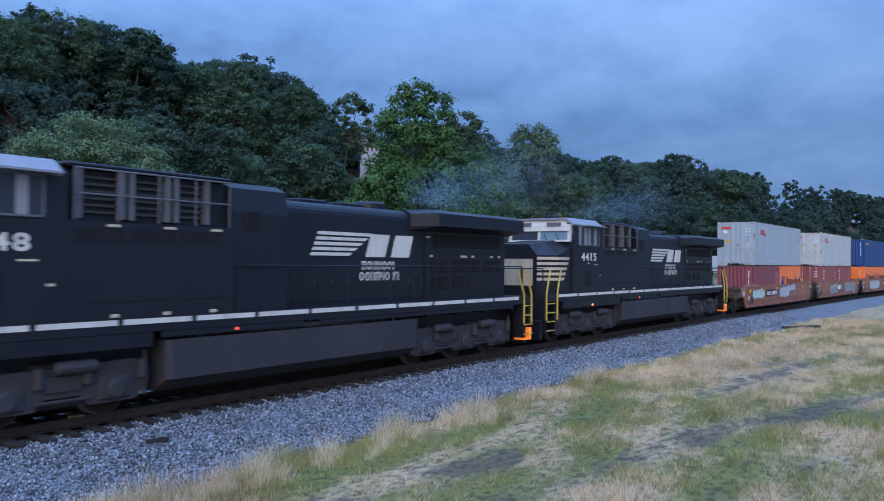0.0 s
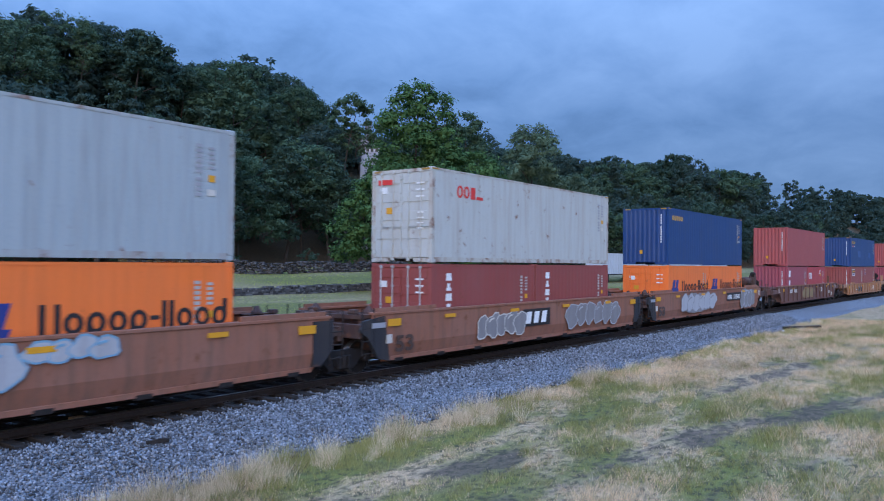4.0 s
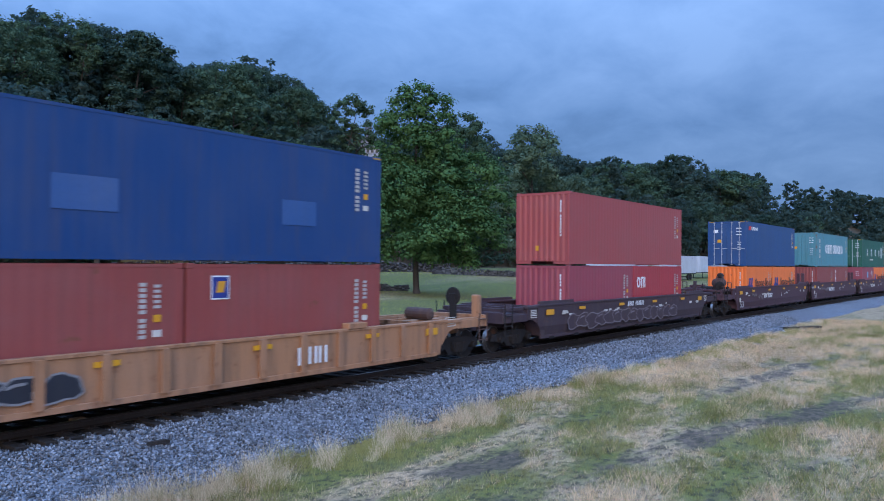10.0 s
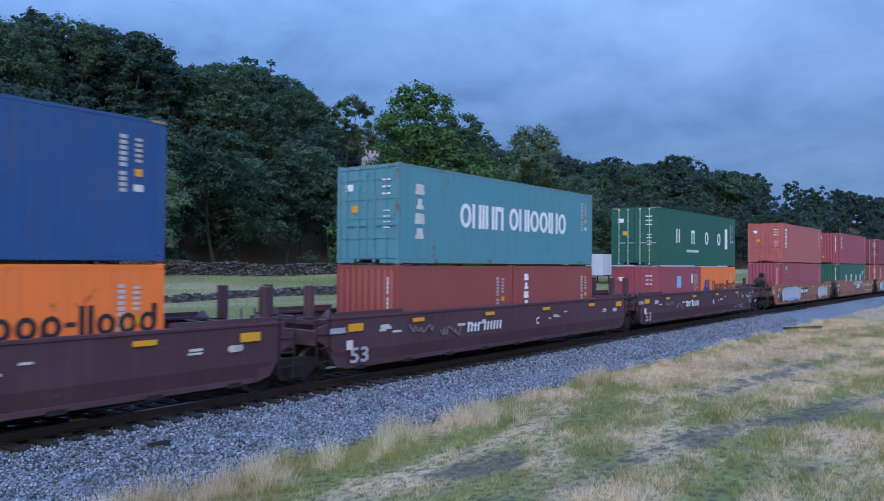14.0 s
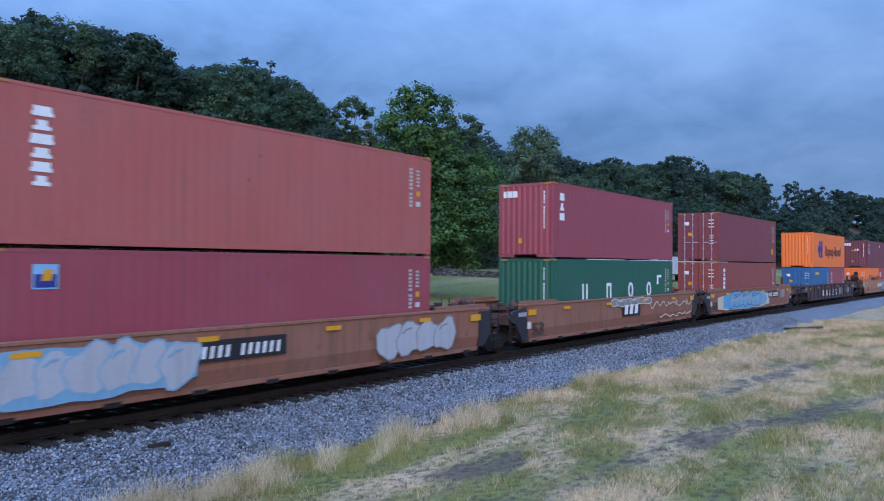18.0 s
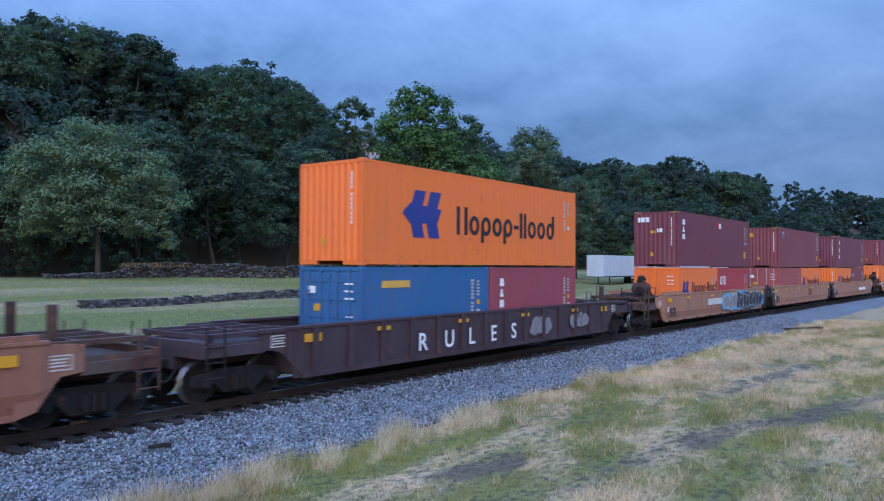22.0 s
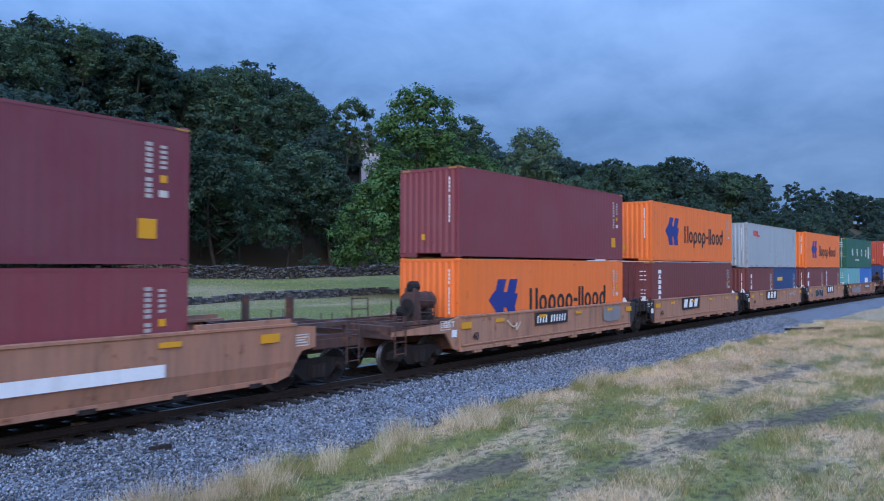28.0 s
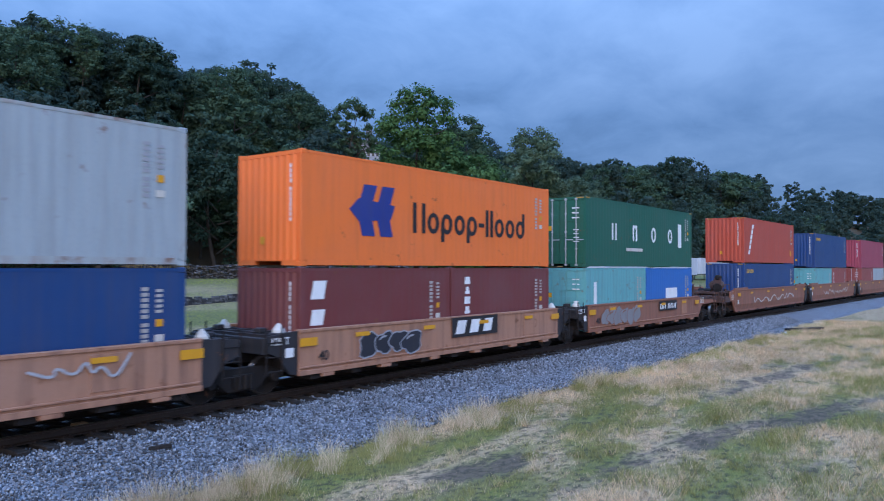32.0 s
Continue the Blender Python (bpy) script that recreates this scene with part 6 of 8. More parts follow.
def bold_plate(x, z, w=1.9, h=0.56):
    """A black plate with three bold white slanted marks."""
    def put(car, half, z0, z1):
        mark(car, "name_plate", BLACK, lambda bm: box(bm, x, x + w, Y_SIDE - 0.004, Y_SIDE, z, z + h))
        p = (w - 0.3) / 3
        for i in range(3):
            a = x + 0.18 + p * i
            mark(car, "bold_mark", WHITE, lambda bm: slab(bm, [(a, z + h * 0.16), (a + p * 0.62, z + h * 0.16), (a + p * 0.8, z + h * 0.84), (a + p * 0.18, z + h * 0.84)], Y_SIDE - 0.008, Y_SIDE - 0.004))
    return put


def size_mark(body, x, z, h, mat, wide=1.0, bold=0.012):
    return lambda car, half, z0, z1: words("size_mark", body, h, mat, car, (x, Y_SIDE - 0.006, z), squeeze=wide, bold=bold)


def stroke(bm, pts, w, y0, y1):
    """A thick sprayed line through points in x, z: one ribbon with rounded ends."""
    P = [Vector(p) for p in pts]
    P = [p for i, p in enumerate(P) if i == 0 or (p - P[i - 1]).length > 0.012]
    rows = []
    for i, p in enumerate(P):
        d = (P[min(i + 1, len(P) - 1)] - P[max(i - 1, 0)]).normalized()
        n = Vector((-d.y, d.x)) * w / 2
        if i == 0:
            rows.append((p - d * w * 0.42 + n * 0.5, p - d * w * 0.42 - n * 0.5))
        rows.append((p + n, p - n))
        if i == len(P) - 1:
            rows.append((p + d * w * 0.42 + n * 0.5, p + d * w * 0.42 - n * 0.5))
    v = [[bm.verts.new((q.x, y, q.y)) for q, y in ((a, y0 - 2e-5 * i), (b, y0 - 2e-5 * i), (b, y1), (a, y1))] for i, (a, b) in enumerate(rows)]
    for a, b in zip(v, v[1:]):
        for k in range(4):
            bm.faces.new((a[k], a[(k + 1) % 4], b[(k + 1) % 4], b[k]))
    bm.faces.new(v[0][::-1])
    bm.faces.new(v[-1])


def scrawl(seed, x0, x1, z0, z1, fill, line, blobs=7, line_w=0.05):
    """Sprayed forms without meaning: fat overlapping lumps with an outline, or one thin line that winds along."""
    def lump(rng, cx, cz, rx, rz, grow):
        pts = []
        for i in range(16):
            a = math.tau * i / 16
            r = 1 + 0.13 * math.sin(3 * a + rng[0]) + 0.10 * math.sin(5 * a + rng[1])
            pts.append((cx + (rx * r + grow) * math.cos(a) + 0.22 * rz * r * math.sin(a), cz + (rz * min(r, 1.1) + grow) * math.sin(a)))
        return pts

    def put(car, half, za, zb):
        rng = random.Random(seed)
        p = (x1 - x0) / blobs
        zm, hz = (z0 + z1) / 2, (z1 - z0) / 2
        if line_w < 0.05:
            n = blobs * 2
            pts = [(x0 + (x1 - x0) * i / n + rng.uniform(-0.5, 0.5) * p, zm + hz * rng.uniform(0.2, 0.9) * (-1) ** i) for i in range(n + 1)]
            for _ in range(2):
                c = [pts[0]]
                for (ax, az), (bx, bz) in zip(pts, pts[1:]):
                    c += [(ax * 0.75 + bx * 0.25, az * 0.75 + bz * 0.25), (ax * 0.25 + bx * 0.75, az * 0.25 + bz * 0.75)]
                pts = c + [pts[-1]]
            bm = bmesh.new()
            stroke(bm, pts, 0.05, Y_SIDE - 0.010, Y_SIDE)
            part("sprayed_line", bm, line, car)
            return
        for i in range(blobs):
            cx, cz = x0 + p * (i + 0.5), zm + hz * rng.uniform(-0.12, 0.12)
            rx, rz, ph = p * rng.uniform(0.58, 0.75), hz * rng.uniform(0.68, 0.84), (rng.uniform(0, 6.28), rng.uniform(0, 6.28))
            k = 0.0007 * i
            for nm, grow, dy, mt in (("sprayed_outline", line_w * 0.8, 0.004, line), ("sprayed_lump", 0.0, 0.0046, fill)):
                bm = bmesh.new()
                slab(bm, lump(ph, cx, cz, rx, rz, grow), Y_SIDE - dy - k, Y_SIDE)
                part(nm, bm, mt, car)
            if i % 2:
                bm = bmesh.new()
                stroke(bm, [(cx - 0.55 * rx, cz + 0.35 * rz), (cx - 0.3 * rx, cz + 0.55 * rz), (cx + 0.1 * rx, cz + 0.62 * rz)], line_w, Y_SIDE - 0.012 - k, Y_SIDE)
                part("sprayed_line", bm, line, car)
    return put


def spray_cloud(seed, x0, x1, z0, z1, mat, over=0.0):
    """A sprayed ground colour with an uneven edge."""
    def put(car, half, za, zb):
        rng = random.Random(seed)
        n = 14
        zm, hz = (z0 + z1) / 2, (z1 - z0) / 2
        full = lambda i: 0.35 + 0.65 * math.sin(math.pi * min(max((i + 0.5) / (n + 1), 0.0), 1.0)) ** 0.3
        top = [(x0 + (x1 - x0) * i / n, zm + hz * full(i) * rng.uniform(0.78, 1.0)) for i in range(n + 1)]
        low = [(x0 + (x1 - x0) * i / n, zm - hz * full(i) * rng.uniform(0.8, 1.0)) for i in range(n, -1, -1)]
        bm = bmesh.new()
        slab(bm, top + low, Y_SIDE - 0.003 - over, Y_SIDE)
        part("sprayed_ground", bm, mat, car)
    return put


SPRAY_W = paint("spray_white", (0.37, 0.385, 0.41), 0.7, wear=0.3, dirt=0.2)
SPRAY_S = paint("spray_silver", (0.21, 0.205, 0.21), 0.6, wear=0.4, dirt=0.3)
SPRAY_B = paint("spray_blue", (0.16, 0.33, 0.46), 0.7, wear=0.35, dirt=0.2)
SPRAY_C = paint("spray_cyan", (0.09, 0.32, 0.52), 0.7, wear=0.25, dirt=0.15)
SPRAY_G = paint("spray_mint", (0.36, 0.52, 0.46), 0.7, wear=0.3, dirt=0.2)
SPRAY_K = paint("spray_black", (0.02, 0.022, 0.03), 0.6, wear=0.2, dirt=0.1)
INKBLUE = paint("spray_dark_blue", (0.03, 0.06, 0.14), 0.7, wear=0.3, dirt=0.2)
SPRAY_Y = paint("spray_yellow", (0.22, 0.165, 0.07), 0.7, wear=0.3, dirt=0.3)
SPRAY_T = paint("spray_cream", (0.55, 0.46, 0.34), 0.7, wear=0.3, dirt=0.2)


def small_marks(mat):
    """Little white stencils near both ends and along the sill."""
    def put(car, half, z0, z1):
        rng = random.Random(int(half * 100))

        def f(bm):
            for x0 in (-half + 0.3, half - 2.2, -half * 0.45, half * 0.2):
                for i in range(5):
                    x = x0 + rng.uniform(0, 1.5)
                    z = rng.uniform(z0 + 0.7, z1 - 0.35)
                    box(bm, x, x + rng.uniform(0.15, 0.45), Y_SIDE - 0.003, Y_SIDE, z, z + rng.uniform(0.04, 0.09))
        mark(car, "stencil", mat, f)
    return put


def build_cars():
    J, C_, B_ = "joined", "coupled", "braked"
    j = lambda r: (J, r, None)
    def trio(c, style, colour, label, marks, lead=B_, trail=C_):
        """Three joined wells on four trucks."""
        p0, p1 = (c[1] - c[0]) / 2, (c[2] - c[1]) / 2
        ends = [((lead, 11.65, 9.9), (J, p0, p0)), ((J, p0, None), (J, p1, p1)), ((J, p1, None), (trail, 11.65, 9.9))]
        for i in range(3):
            well_car(style, CARS[colour], c[i], 8.35, 0.36, 1.70, 0.11, ends[i], label=label[i] if isinstance(label, list) else label, marks=both3(*marks[i]))

    def both3(*fs):
        def put(car, half, z0, z1):
            for f in fs:
                f(car, half, z0, z1)
        return put
    br = "rust-brown steel well car with sprayed graffiti on its wall"
    n53 = size_mark("53", -8.05, 0.6, 0.6, paint("faded_black_marking", (0.062, 0.036, 0.028), 0.7, wear=0.6, dirt=0.4), 1.4, 0.03)
    cs = [e[0] for e in LOAD]
    trio(cs[0:3], "brown", "brown", br, [
        (n53, scrawl(1, -7.4, -4.9, 0.85, 1.5, SPRAY_G, SPRAY_W, 6), car_number(-4.3, 2.6, BLACK), scrawl(2, -0.9, 1.4, 0.62, 1.62, SPRAY_W, SPRAY_B, 4), scrawl(3, 1.6, 3.2, 1.2, 1.66, SPRAY_W, SPRAY_B, 4)),
        (n53, bold_plate(-1.3, 0.85, 1.9, 0.6), scrawl(4, -4.0, -1.2, 0.55, 1.5, SPRAY_S, CREAM, 5), scrawl(5, 2.0, 6.6, 0.5, 1.6, SPRAY_S, SPRAY_W, 6)),
        (n53, spray_cloud(33, -5.0, -0.3, 0.5, 1.6, SPRAY_S), scrawl(6, -4.9, 0.2, 0.5, 1.62, SPRAY_W, SPRAY_S, 6), car_number(2.3, 2.7, BLACK), spray_cloud(71, 4.9, 7.9, 0.40, 1.66, SPRAY_S), scrawl(7, 5.0, 7.2, 0.42, 1.68, SPRAY_S, SPRAY_W, 3, 0.09))], C_, B_)
    solo = ((C_, 11.65, 9.9), (C_, 11.65, 9.9))
    well_car("umber", CARS["umber"], cs[3], 8.35, 0.36, 1.60, 0.0, solo, 14, label="dark rusty ribbed well car with sprayed marks", marks=both3(plain_word("aaa", 2.9, 0.95, 0.36, WHITE), scrawl(8, -2.6, 0.9, 0.45, 1.5, SPRAY_Y, CARS["ochre"], 5, 0.05), car_number(-6.6, 2.3), mark_block(6.2, 6.57, 0.74, 0.98, CREAM), mark_block(6.82, 7.24, 0.52, 0.84, CREAM), mark_block(6.9, 7.1, 0.6, 0.76, BLACK, 0.003), mark_block(7.36, 7.64, 0.54, 0.78, CREAM), mark_block(5.9, 6.45, 1.47, 1.55, YELLOW)))
    well_car("ochre", CARS["ochre"], cs[4], 8.35, 0.34, 1.36, 0.0, (solo[0], ("hand braked", 11.65, 9.9)), 14, label="ochre yellow ribbed well car, rust-stained", marks=both3(plain_word("aaa", 2.9, 0.6, 0.42, WHITE), scrawl(9, -4.3, -2.4, 0.5, 1.1, SPRAY_K, SPRAY_S, 3), mark_block(-5.3, -4.6, 0.68, 0.86, BLACK), mark_block(-5.2, -4.7, 0.72, 0.82, CREAM, 0.003), lug(-6.5, -5.8, 1.34, 1.5, CARS["ochre"]), lug(4.6, 5.3, 1.34, 1.5, CARS["ochre"])))
    well_car("dusk", CARS["dusk"], cs[5], 8.35, 0.36, 1.60, 0.11, solo, label="dark plum-brown well car with faint sprayed writing", marks=both3(scrawl(10, -6.6, 4.6, 0.5, 1.2, CARS["dusk"], SMUDGE, 14, 0.055), car_number(-1.3, 2.0, h=0.24, z=1.25), small_marks(CREAM)))
    pu = "dark purple-brown smooth-walled well car"
    w53 = size_mark("53", -8.3, 0.5, 0.54, paint("worn_white_marking", (0.36, 0.34, 0.35), 0.7, wear=0.6, dirt=0.4), 1.4, 0.02)
    trio(cs[6:9], "purple", "purple", pu, [tuple([w53, scrawl(61, -5.9, -4.8, 0.95, 1.42, SMUDGE, SMUDGE, 4, 0.04), scrawl(62, -4.6, -3.4, 0.72, 1.3, SMUDGE, SMUDGE, 4, 0.04), car_number(-3.2, 2.2, h=0.32, z=0.95), small_marks(CREAM), size_mark(ch, 1.1, 0.95, 0.34, WHITE)]) for ch in "BCA"])
    trio(cs[9:12], "brown", "brown", br, [
        (n53, spray_cloud(73, -7.3, -2.1, 0.5, 1.62, SPRAY_B), scrawl(13, -7.2, -2.2, 0.5, 1.64, SPRAY_W, SPRAY_B, 8), car_number(-2.1, 2.4, BLACK), scrawl(14, 3.6, 6.9, 0.45, 1.6, SPRAY_W, SPRAY_S, 4)),
        (n53, bold_plate(-0.5, 0.85, 1.9, 0.6), scrawl(15, -1.6, 2.6, 1.3, 1.65, SPRAY_S, CREAM, 6), scrawl(41, 2.6, 8.2, 0.92, 1.58, SPRAY_S, SPRAY_T, 8, 0.04), scrawl(42, 3.6, 7.6, 0.44, 0.86, SPRAY_S, SPRAY_T, 6, 0.04)),
        (n53, spray_cloud(16, -7.2, 3.3, 0.40, 1.5, SPRAY_T), spray_cloud(36, -6.2, 2.4, 0.42, 1.58, SPRAY_C, 0.0006), scrawl(17, -5.0, 1.2, 0.5, 1.52, SPRAY_B, INKBLUE, 7, 0.06), scrawl(44, 1.1, 2.6, 0.55, 1.5, SPRAY_B, SPRAY_W, 2, 0.06), scrawl(45, -4.8, 0.8, 0.7, 1.4, SPRAY_W, SPRAY_W, 9, 0.04), car_number(3.1, 2.5, BLACK), scrawl(18, 6.3, 7.2, 0.9, 1.5, SPRAY_S, SPRAY_W, 3))])
    well_car("dusk", CARS["dusk"], cs[12], 8.35, 0.36, 1.60, 0.0, solo, 14, label="dark plum ribbed well car with white letters", marks=both3(*[size_mark(ch, -4.05 + 1.24 * i, 0.62, 0.72, WHITE) for i, ch in enumerate("RULES")], scrawl(19, 2.3, 3.6, 0.5, 1.3, SPRAY_S, SMUDGE, 3), scrawl(20, 5.2, 6.6, 0.6, 1.3, SPRAY_S, CARS["dusk"], 3)))
    ta = "tan-brown well car with a plain wall"
    trio(cs[13:16], "brown", "tanbrown", ["tan-brown well car with blue and black graffiti", ta, ta], [
        (n53, mark_block(-2.6, -0.1, 0.95, 1.3, CREAM), spray_cloud(21, -0.1, 8.3, 0.4, 1.66, SPRAY_C), spray_cloud(52, 2.9, 7.7, 0.42, 1.58, SPRAY_K, 0.0006), scrawl(22, 0.3, 2.6, 0.5, 1.5, SPRAY_S, SPRAY_W, 3, 0.06), scrawl(23, 2.6, 7.9, 0.45, 1.63, SPRAY_K, SPRAY_W, 8, 0.055)),
        (n53, plain_word("aaa", 1.2, 0.86, 0.5, paint("faded_red", (0.2, 0.05, 0.03), 0.7))),
        (n53, mark_block(2.1, 5.4, 0.82, 1.08, WHITE))])
    p = [(cs[k + 1] - cs[k]) / 2 for k in range(16, 20)]
    n40 = size_mark("40", -5.75, 0.75, 0.34, BLACK)
    for i in range(5):
        e0 = (B_, 10.0, 7.95) if i == 0 else (J, p[i - 1], None)
        e1 = (C_, 10.0, 7.95) if i == 4 else (J, p[i], p[i])
        mk = [n40]
        if i == 0:
            mk += [car_number(-1.9, 2.4, BLACK), spray_cloud(24, 3.6, 5.2, 0.75, 1.45, SPRAY_S), scrawl(25, -3.7, -2.8, 0.8, 1.3, SPRAY_T, SPRAY_T, 2, 0.04)]
        elif i == 4:
            mk += [car_number(0.9, 2.3, BLACK), scrawl(26, -5.2, -1.4, 0.5, 1.4, SPRAY_S, CARS["brown"], 6)]
        else:
            mk += [bold_plate(-2.9 + 2.6 * (i == 3), 0.90, 2.5, 0.6)]
            if i == 3:
                mk += [scrawl(27, -4.2, -1.9, 0.6, 1.35, SPRAY_K, GREYMARK, 4)]
            if i == 2:
                mk += [scrawl(28, 3.0, 4.8, 0.85, 1.4, SPRAY_S, SPRAY_W, 4, 0.03)]
        well_car("tan", CARS["tan"] if i < 4 else CARS["brown"], cs[16 + i], 6.35, 0.45, 1.53, 0.0, (e0, e1), label="tan steel well car with black end plates", marks=both3(*mk))
        tan_extras()
    trio(cs[21:24], "brown", "brown", [br, br, "rust-brown steel well car with a plain wall"], [(scrawl(30, -5, 5, 0.6, 1.4, CARS["umber"], CREAM, 9, 0.03),), (scrawl(31, -4, 5, 0.6, 1.4, CARS["umber"], CREAM, 9, 0.03),), (n53,)])


def mark_block(x0, x1, z0, z1, mat, over=0.0):
    return lambda car, half, za, zb: mark(car, "painted_patch", mat, lambda bm: box(bm, x0, x1, Y_SIDE - 0.004 - over, Y_SIDE, z0, z1))


def lug(x0, x1, z0, z1, mat):
    """A guide block on the top chord of the side wall."""
    return lambda car, half, za, zb: pieces(car, "guide_block", mat, [(x0, x1, -1.52, -1.26, z0, z1)], 0.02)


def tan_extras():
    """Small brackets under the sill and the load-limit plate of the last built car."""
    car = RIDERS[-1][0]
    bm = bmesh.new()
    for x in np.linspace(-5.4, 5.4, 6):
        box(bm, x - 0.2, x + 0.2, -1.49, -1.3, 0.34, 0.43, 0.01)
    part("sill_bracket", bm, CARS["tan"], car)
    pieces(car, "sill_step", CARS["tan"], [(-6.3, 6.3, -1.505, -1.455, 0.60, 0.64)], 0.006)
    pieces(car, "doubler_plate", CARS["tan"], [(x - 0.35, x + 0.35, -1.472, -1.455, 0.7, 1.4) for x in (-4.1, 4.3)], 0.004)
    words("load_mark", "125 T", 0.24, WHITE, car, (-7.2, -1.45, 1.22))
    bm = bmesh.new()
    box(bm, -6.75, -6.5, -1.445, -1.435, 0.9, 1.12)
    part("white_plate", bm, WHITE, car)


CARS["tanbrown"] = paint("car_tan_brown", (0.35, 0.165, 0.10), 0.68, wear=0.3, rust=0.3, dirt=0.5)

# ---- locomotives ----
LOCO = paint("loco_black", (0.0058, 0.0070, 0.0122), 0.46, wear=0.05, dirt=0.1, tone=(0.035, 0.03, 0.028))
LOCO_GREY = paint("loco_roof_grey", (0.20, 0.21, 0.24), 0.5, wear=0.25, dirt=0.2)
POST_GREY = paint("loco_post_grey", (0.085, 0.09, 0.105), 0.55, wear=0.3, dirt=0.3)
UNDER = paint("loco_underframe", (0.027, 0.026, 0.030), 0.75, wear=0.3, rust=0.1, dirt=0.25, tone=(0.035, 0.032, 0.034))
# near-black with the shade of the vent recesses in its colour; wipers share it
SHADE_BLACK = paint("recess_shade_black", (0.004, 0.004, 0.006), 0.9, wear=0.05, dirt=0.1, bump=0.15)
MARKING = paint("worn_tan_marking", (0.46, 0.39, 0.29), 0.6, wear=0.4, dirt=0.3)
HANDYEL = paint("handrail_yellow", (0.50, 0.36, 0.06), 0.5, wear=0.3, dirt=0.2)
GLASS = paint("cab_glass", (0.03, 0.035, 0.045), 0.08, wear=0.0, dirt=0.0, bump=0.0)
# windshield colour with a pale reflection painted in
PALEGLASS = paint("windshield_pale_reflection", (0.13, 0.21, 0.25), 0.12, wear=0.05, dirt=0.05, bump=0.0)
AMBER = glow("amber_lamp", (1.0, 0.34, 0.08), 1.1)
REDLAMP = glow("red_lamp", (1.0, 0.08, 0.04), 1.5)
# emission on the step itself, standing in for lamp light falling on it
STEP_GLOW = glow("orange_step_glow", (1.0, 0.26, 0.03), 0.35)


def shell(bm, sections):
    """A body lofted along x through outlines of (y, z)."""
    rings = [[bm.verts.new((x, y, z)) for y, z in pts] for x, pts in sections]
    k = len(rings[0])
    for a, b in zip(rings, rings[1:]):
        for i in range(k):
            bm.faces.new((a[i], a[(i + 1) % k], b[(i + 1) % k], b[i]))
    bm.faces.new(rings[0][::-1])
    bm.faces.new(rings[-1])
    bmesh.ops.recalc_face_normals(bm, faces=bm.faces)


def hood_outline(w, z0, z1, r):
    """Half-round-cornered section of a hood."""
    turn = [(w - r + r * math.cos(a), z1 - r + r * math.sin(a)) for a in (radians(18 * k) for k in range(6))]
    return [(-w, z0)] + [(-y, z) for y, z in turn] + turn[::-1] + [(w, z0)]


def loco_truck(loco, x, s):
    b = new("truck")
    b.parent = loco
    b.matrix_local = Matrix.Translation((x, 0, 0))
    for sy in (-1, 1):
        bm = bmesh.new()
        slab(bm, [(-2.75, 0.66), (-2.7, 0.98), (-2.35, 1.1), (-1.5, 1.06), (-1.2, 0.98), (-0.7, 1.04), (0.7, 1.04), (1.2, 0.98), (1.5, 1.06), (2.35, 1.1), (2.7, 0.98), (2.75, 0.66), (2.45, 0.3), (1.5, 0.3), (1.32, 0.5), (0.68, 0.5), (0.5, 0.3), (-0.5, 0.3), (-0.68, 0.5), (-1.32, 0.5), (-1.5, 0.3), (-2.45, 0.3)], -0.1, 0.1)
        for wx in (-2.0, 0.0, 2.0):
            lathe(bm, [(0.14, -0.24), (0.2, -0.2), (0.2, 0)], "y", 14, (wx, 0, 0.56))
            box(bm, wx - 0.32, wx + 0.32, -0.16, 0.0, 0.36, 0.8, 0.03)
            lathe(bm, [(0.1, 0.72), (0.1, 1.08)], "z", 8, (wx - 0.55, -0.14, 0))
            lathe(bm, [(0.1, 0.72), (0.1, 1.08)], "z", 8, (wx + 0.55, -0.14, 0))
        lathe(bm, [(0.06, -0.5), (0.13, -0.45), (0.13, 0.25), (0.05, 0.35)], "x", 12, (1.3, -0.2, 1.05))
        lathe(bm, [(0.06, -0.5), (0.13, -0.45), (0.13, 0.25), (0.05, 0.35)], "x", 12, (-1.1, -0.2, 1.05))
        for wx in (-1.0, 1.0):
            slab(bm, [(wx - 0.42, 0.9), (wx + 0.42, 0.9), (wx + 0.3, 0.62), (wx - 0.3, 0.62)], -0.15, -0.09)
            bar(bm, (wx - 0.5, -0.13, 0.44), (wx + 0.5, -0.13, 0.44), 0.035, 6)
        for wx in (-2.62, 2.62):
            bar(bm, (wx, -0.12, 0.36), (wx, -0.12, 1.25), 0.04, 6)
        o = part("side_frame", bm, UNDER, b)
        o.matrix_local = Matrix.Translation((0, sy * 1.12, 0)) @ (Matrix.Rotation(math.pi, 4, "Z") if sy > 0 else Matrix())
    bm = bmesh.new()
    box(bm, -2.6, 2.6, -0.66, 0.66, 0.24, 1.2, 0.05)
    for wx in (-1.0, 1.0):
        box(bm, wx - 0.45, wx + 0.45, -0.98, 0.98, 0.26, 1.1, 0.05)
    part("motor_block", bm, UNDER, b)
    for dx in (-2.0, 0.0, 2.0):
        w = shared("wheelset", wheelset_mesh(0.533), STEEL, b)
        w.location = (dx, 0, 0.533)
        WHEELS.append((w, s + x + dx, 0.533, Matrix.Translation((dx, 0, 0.533))))


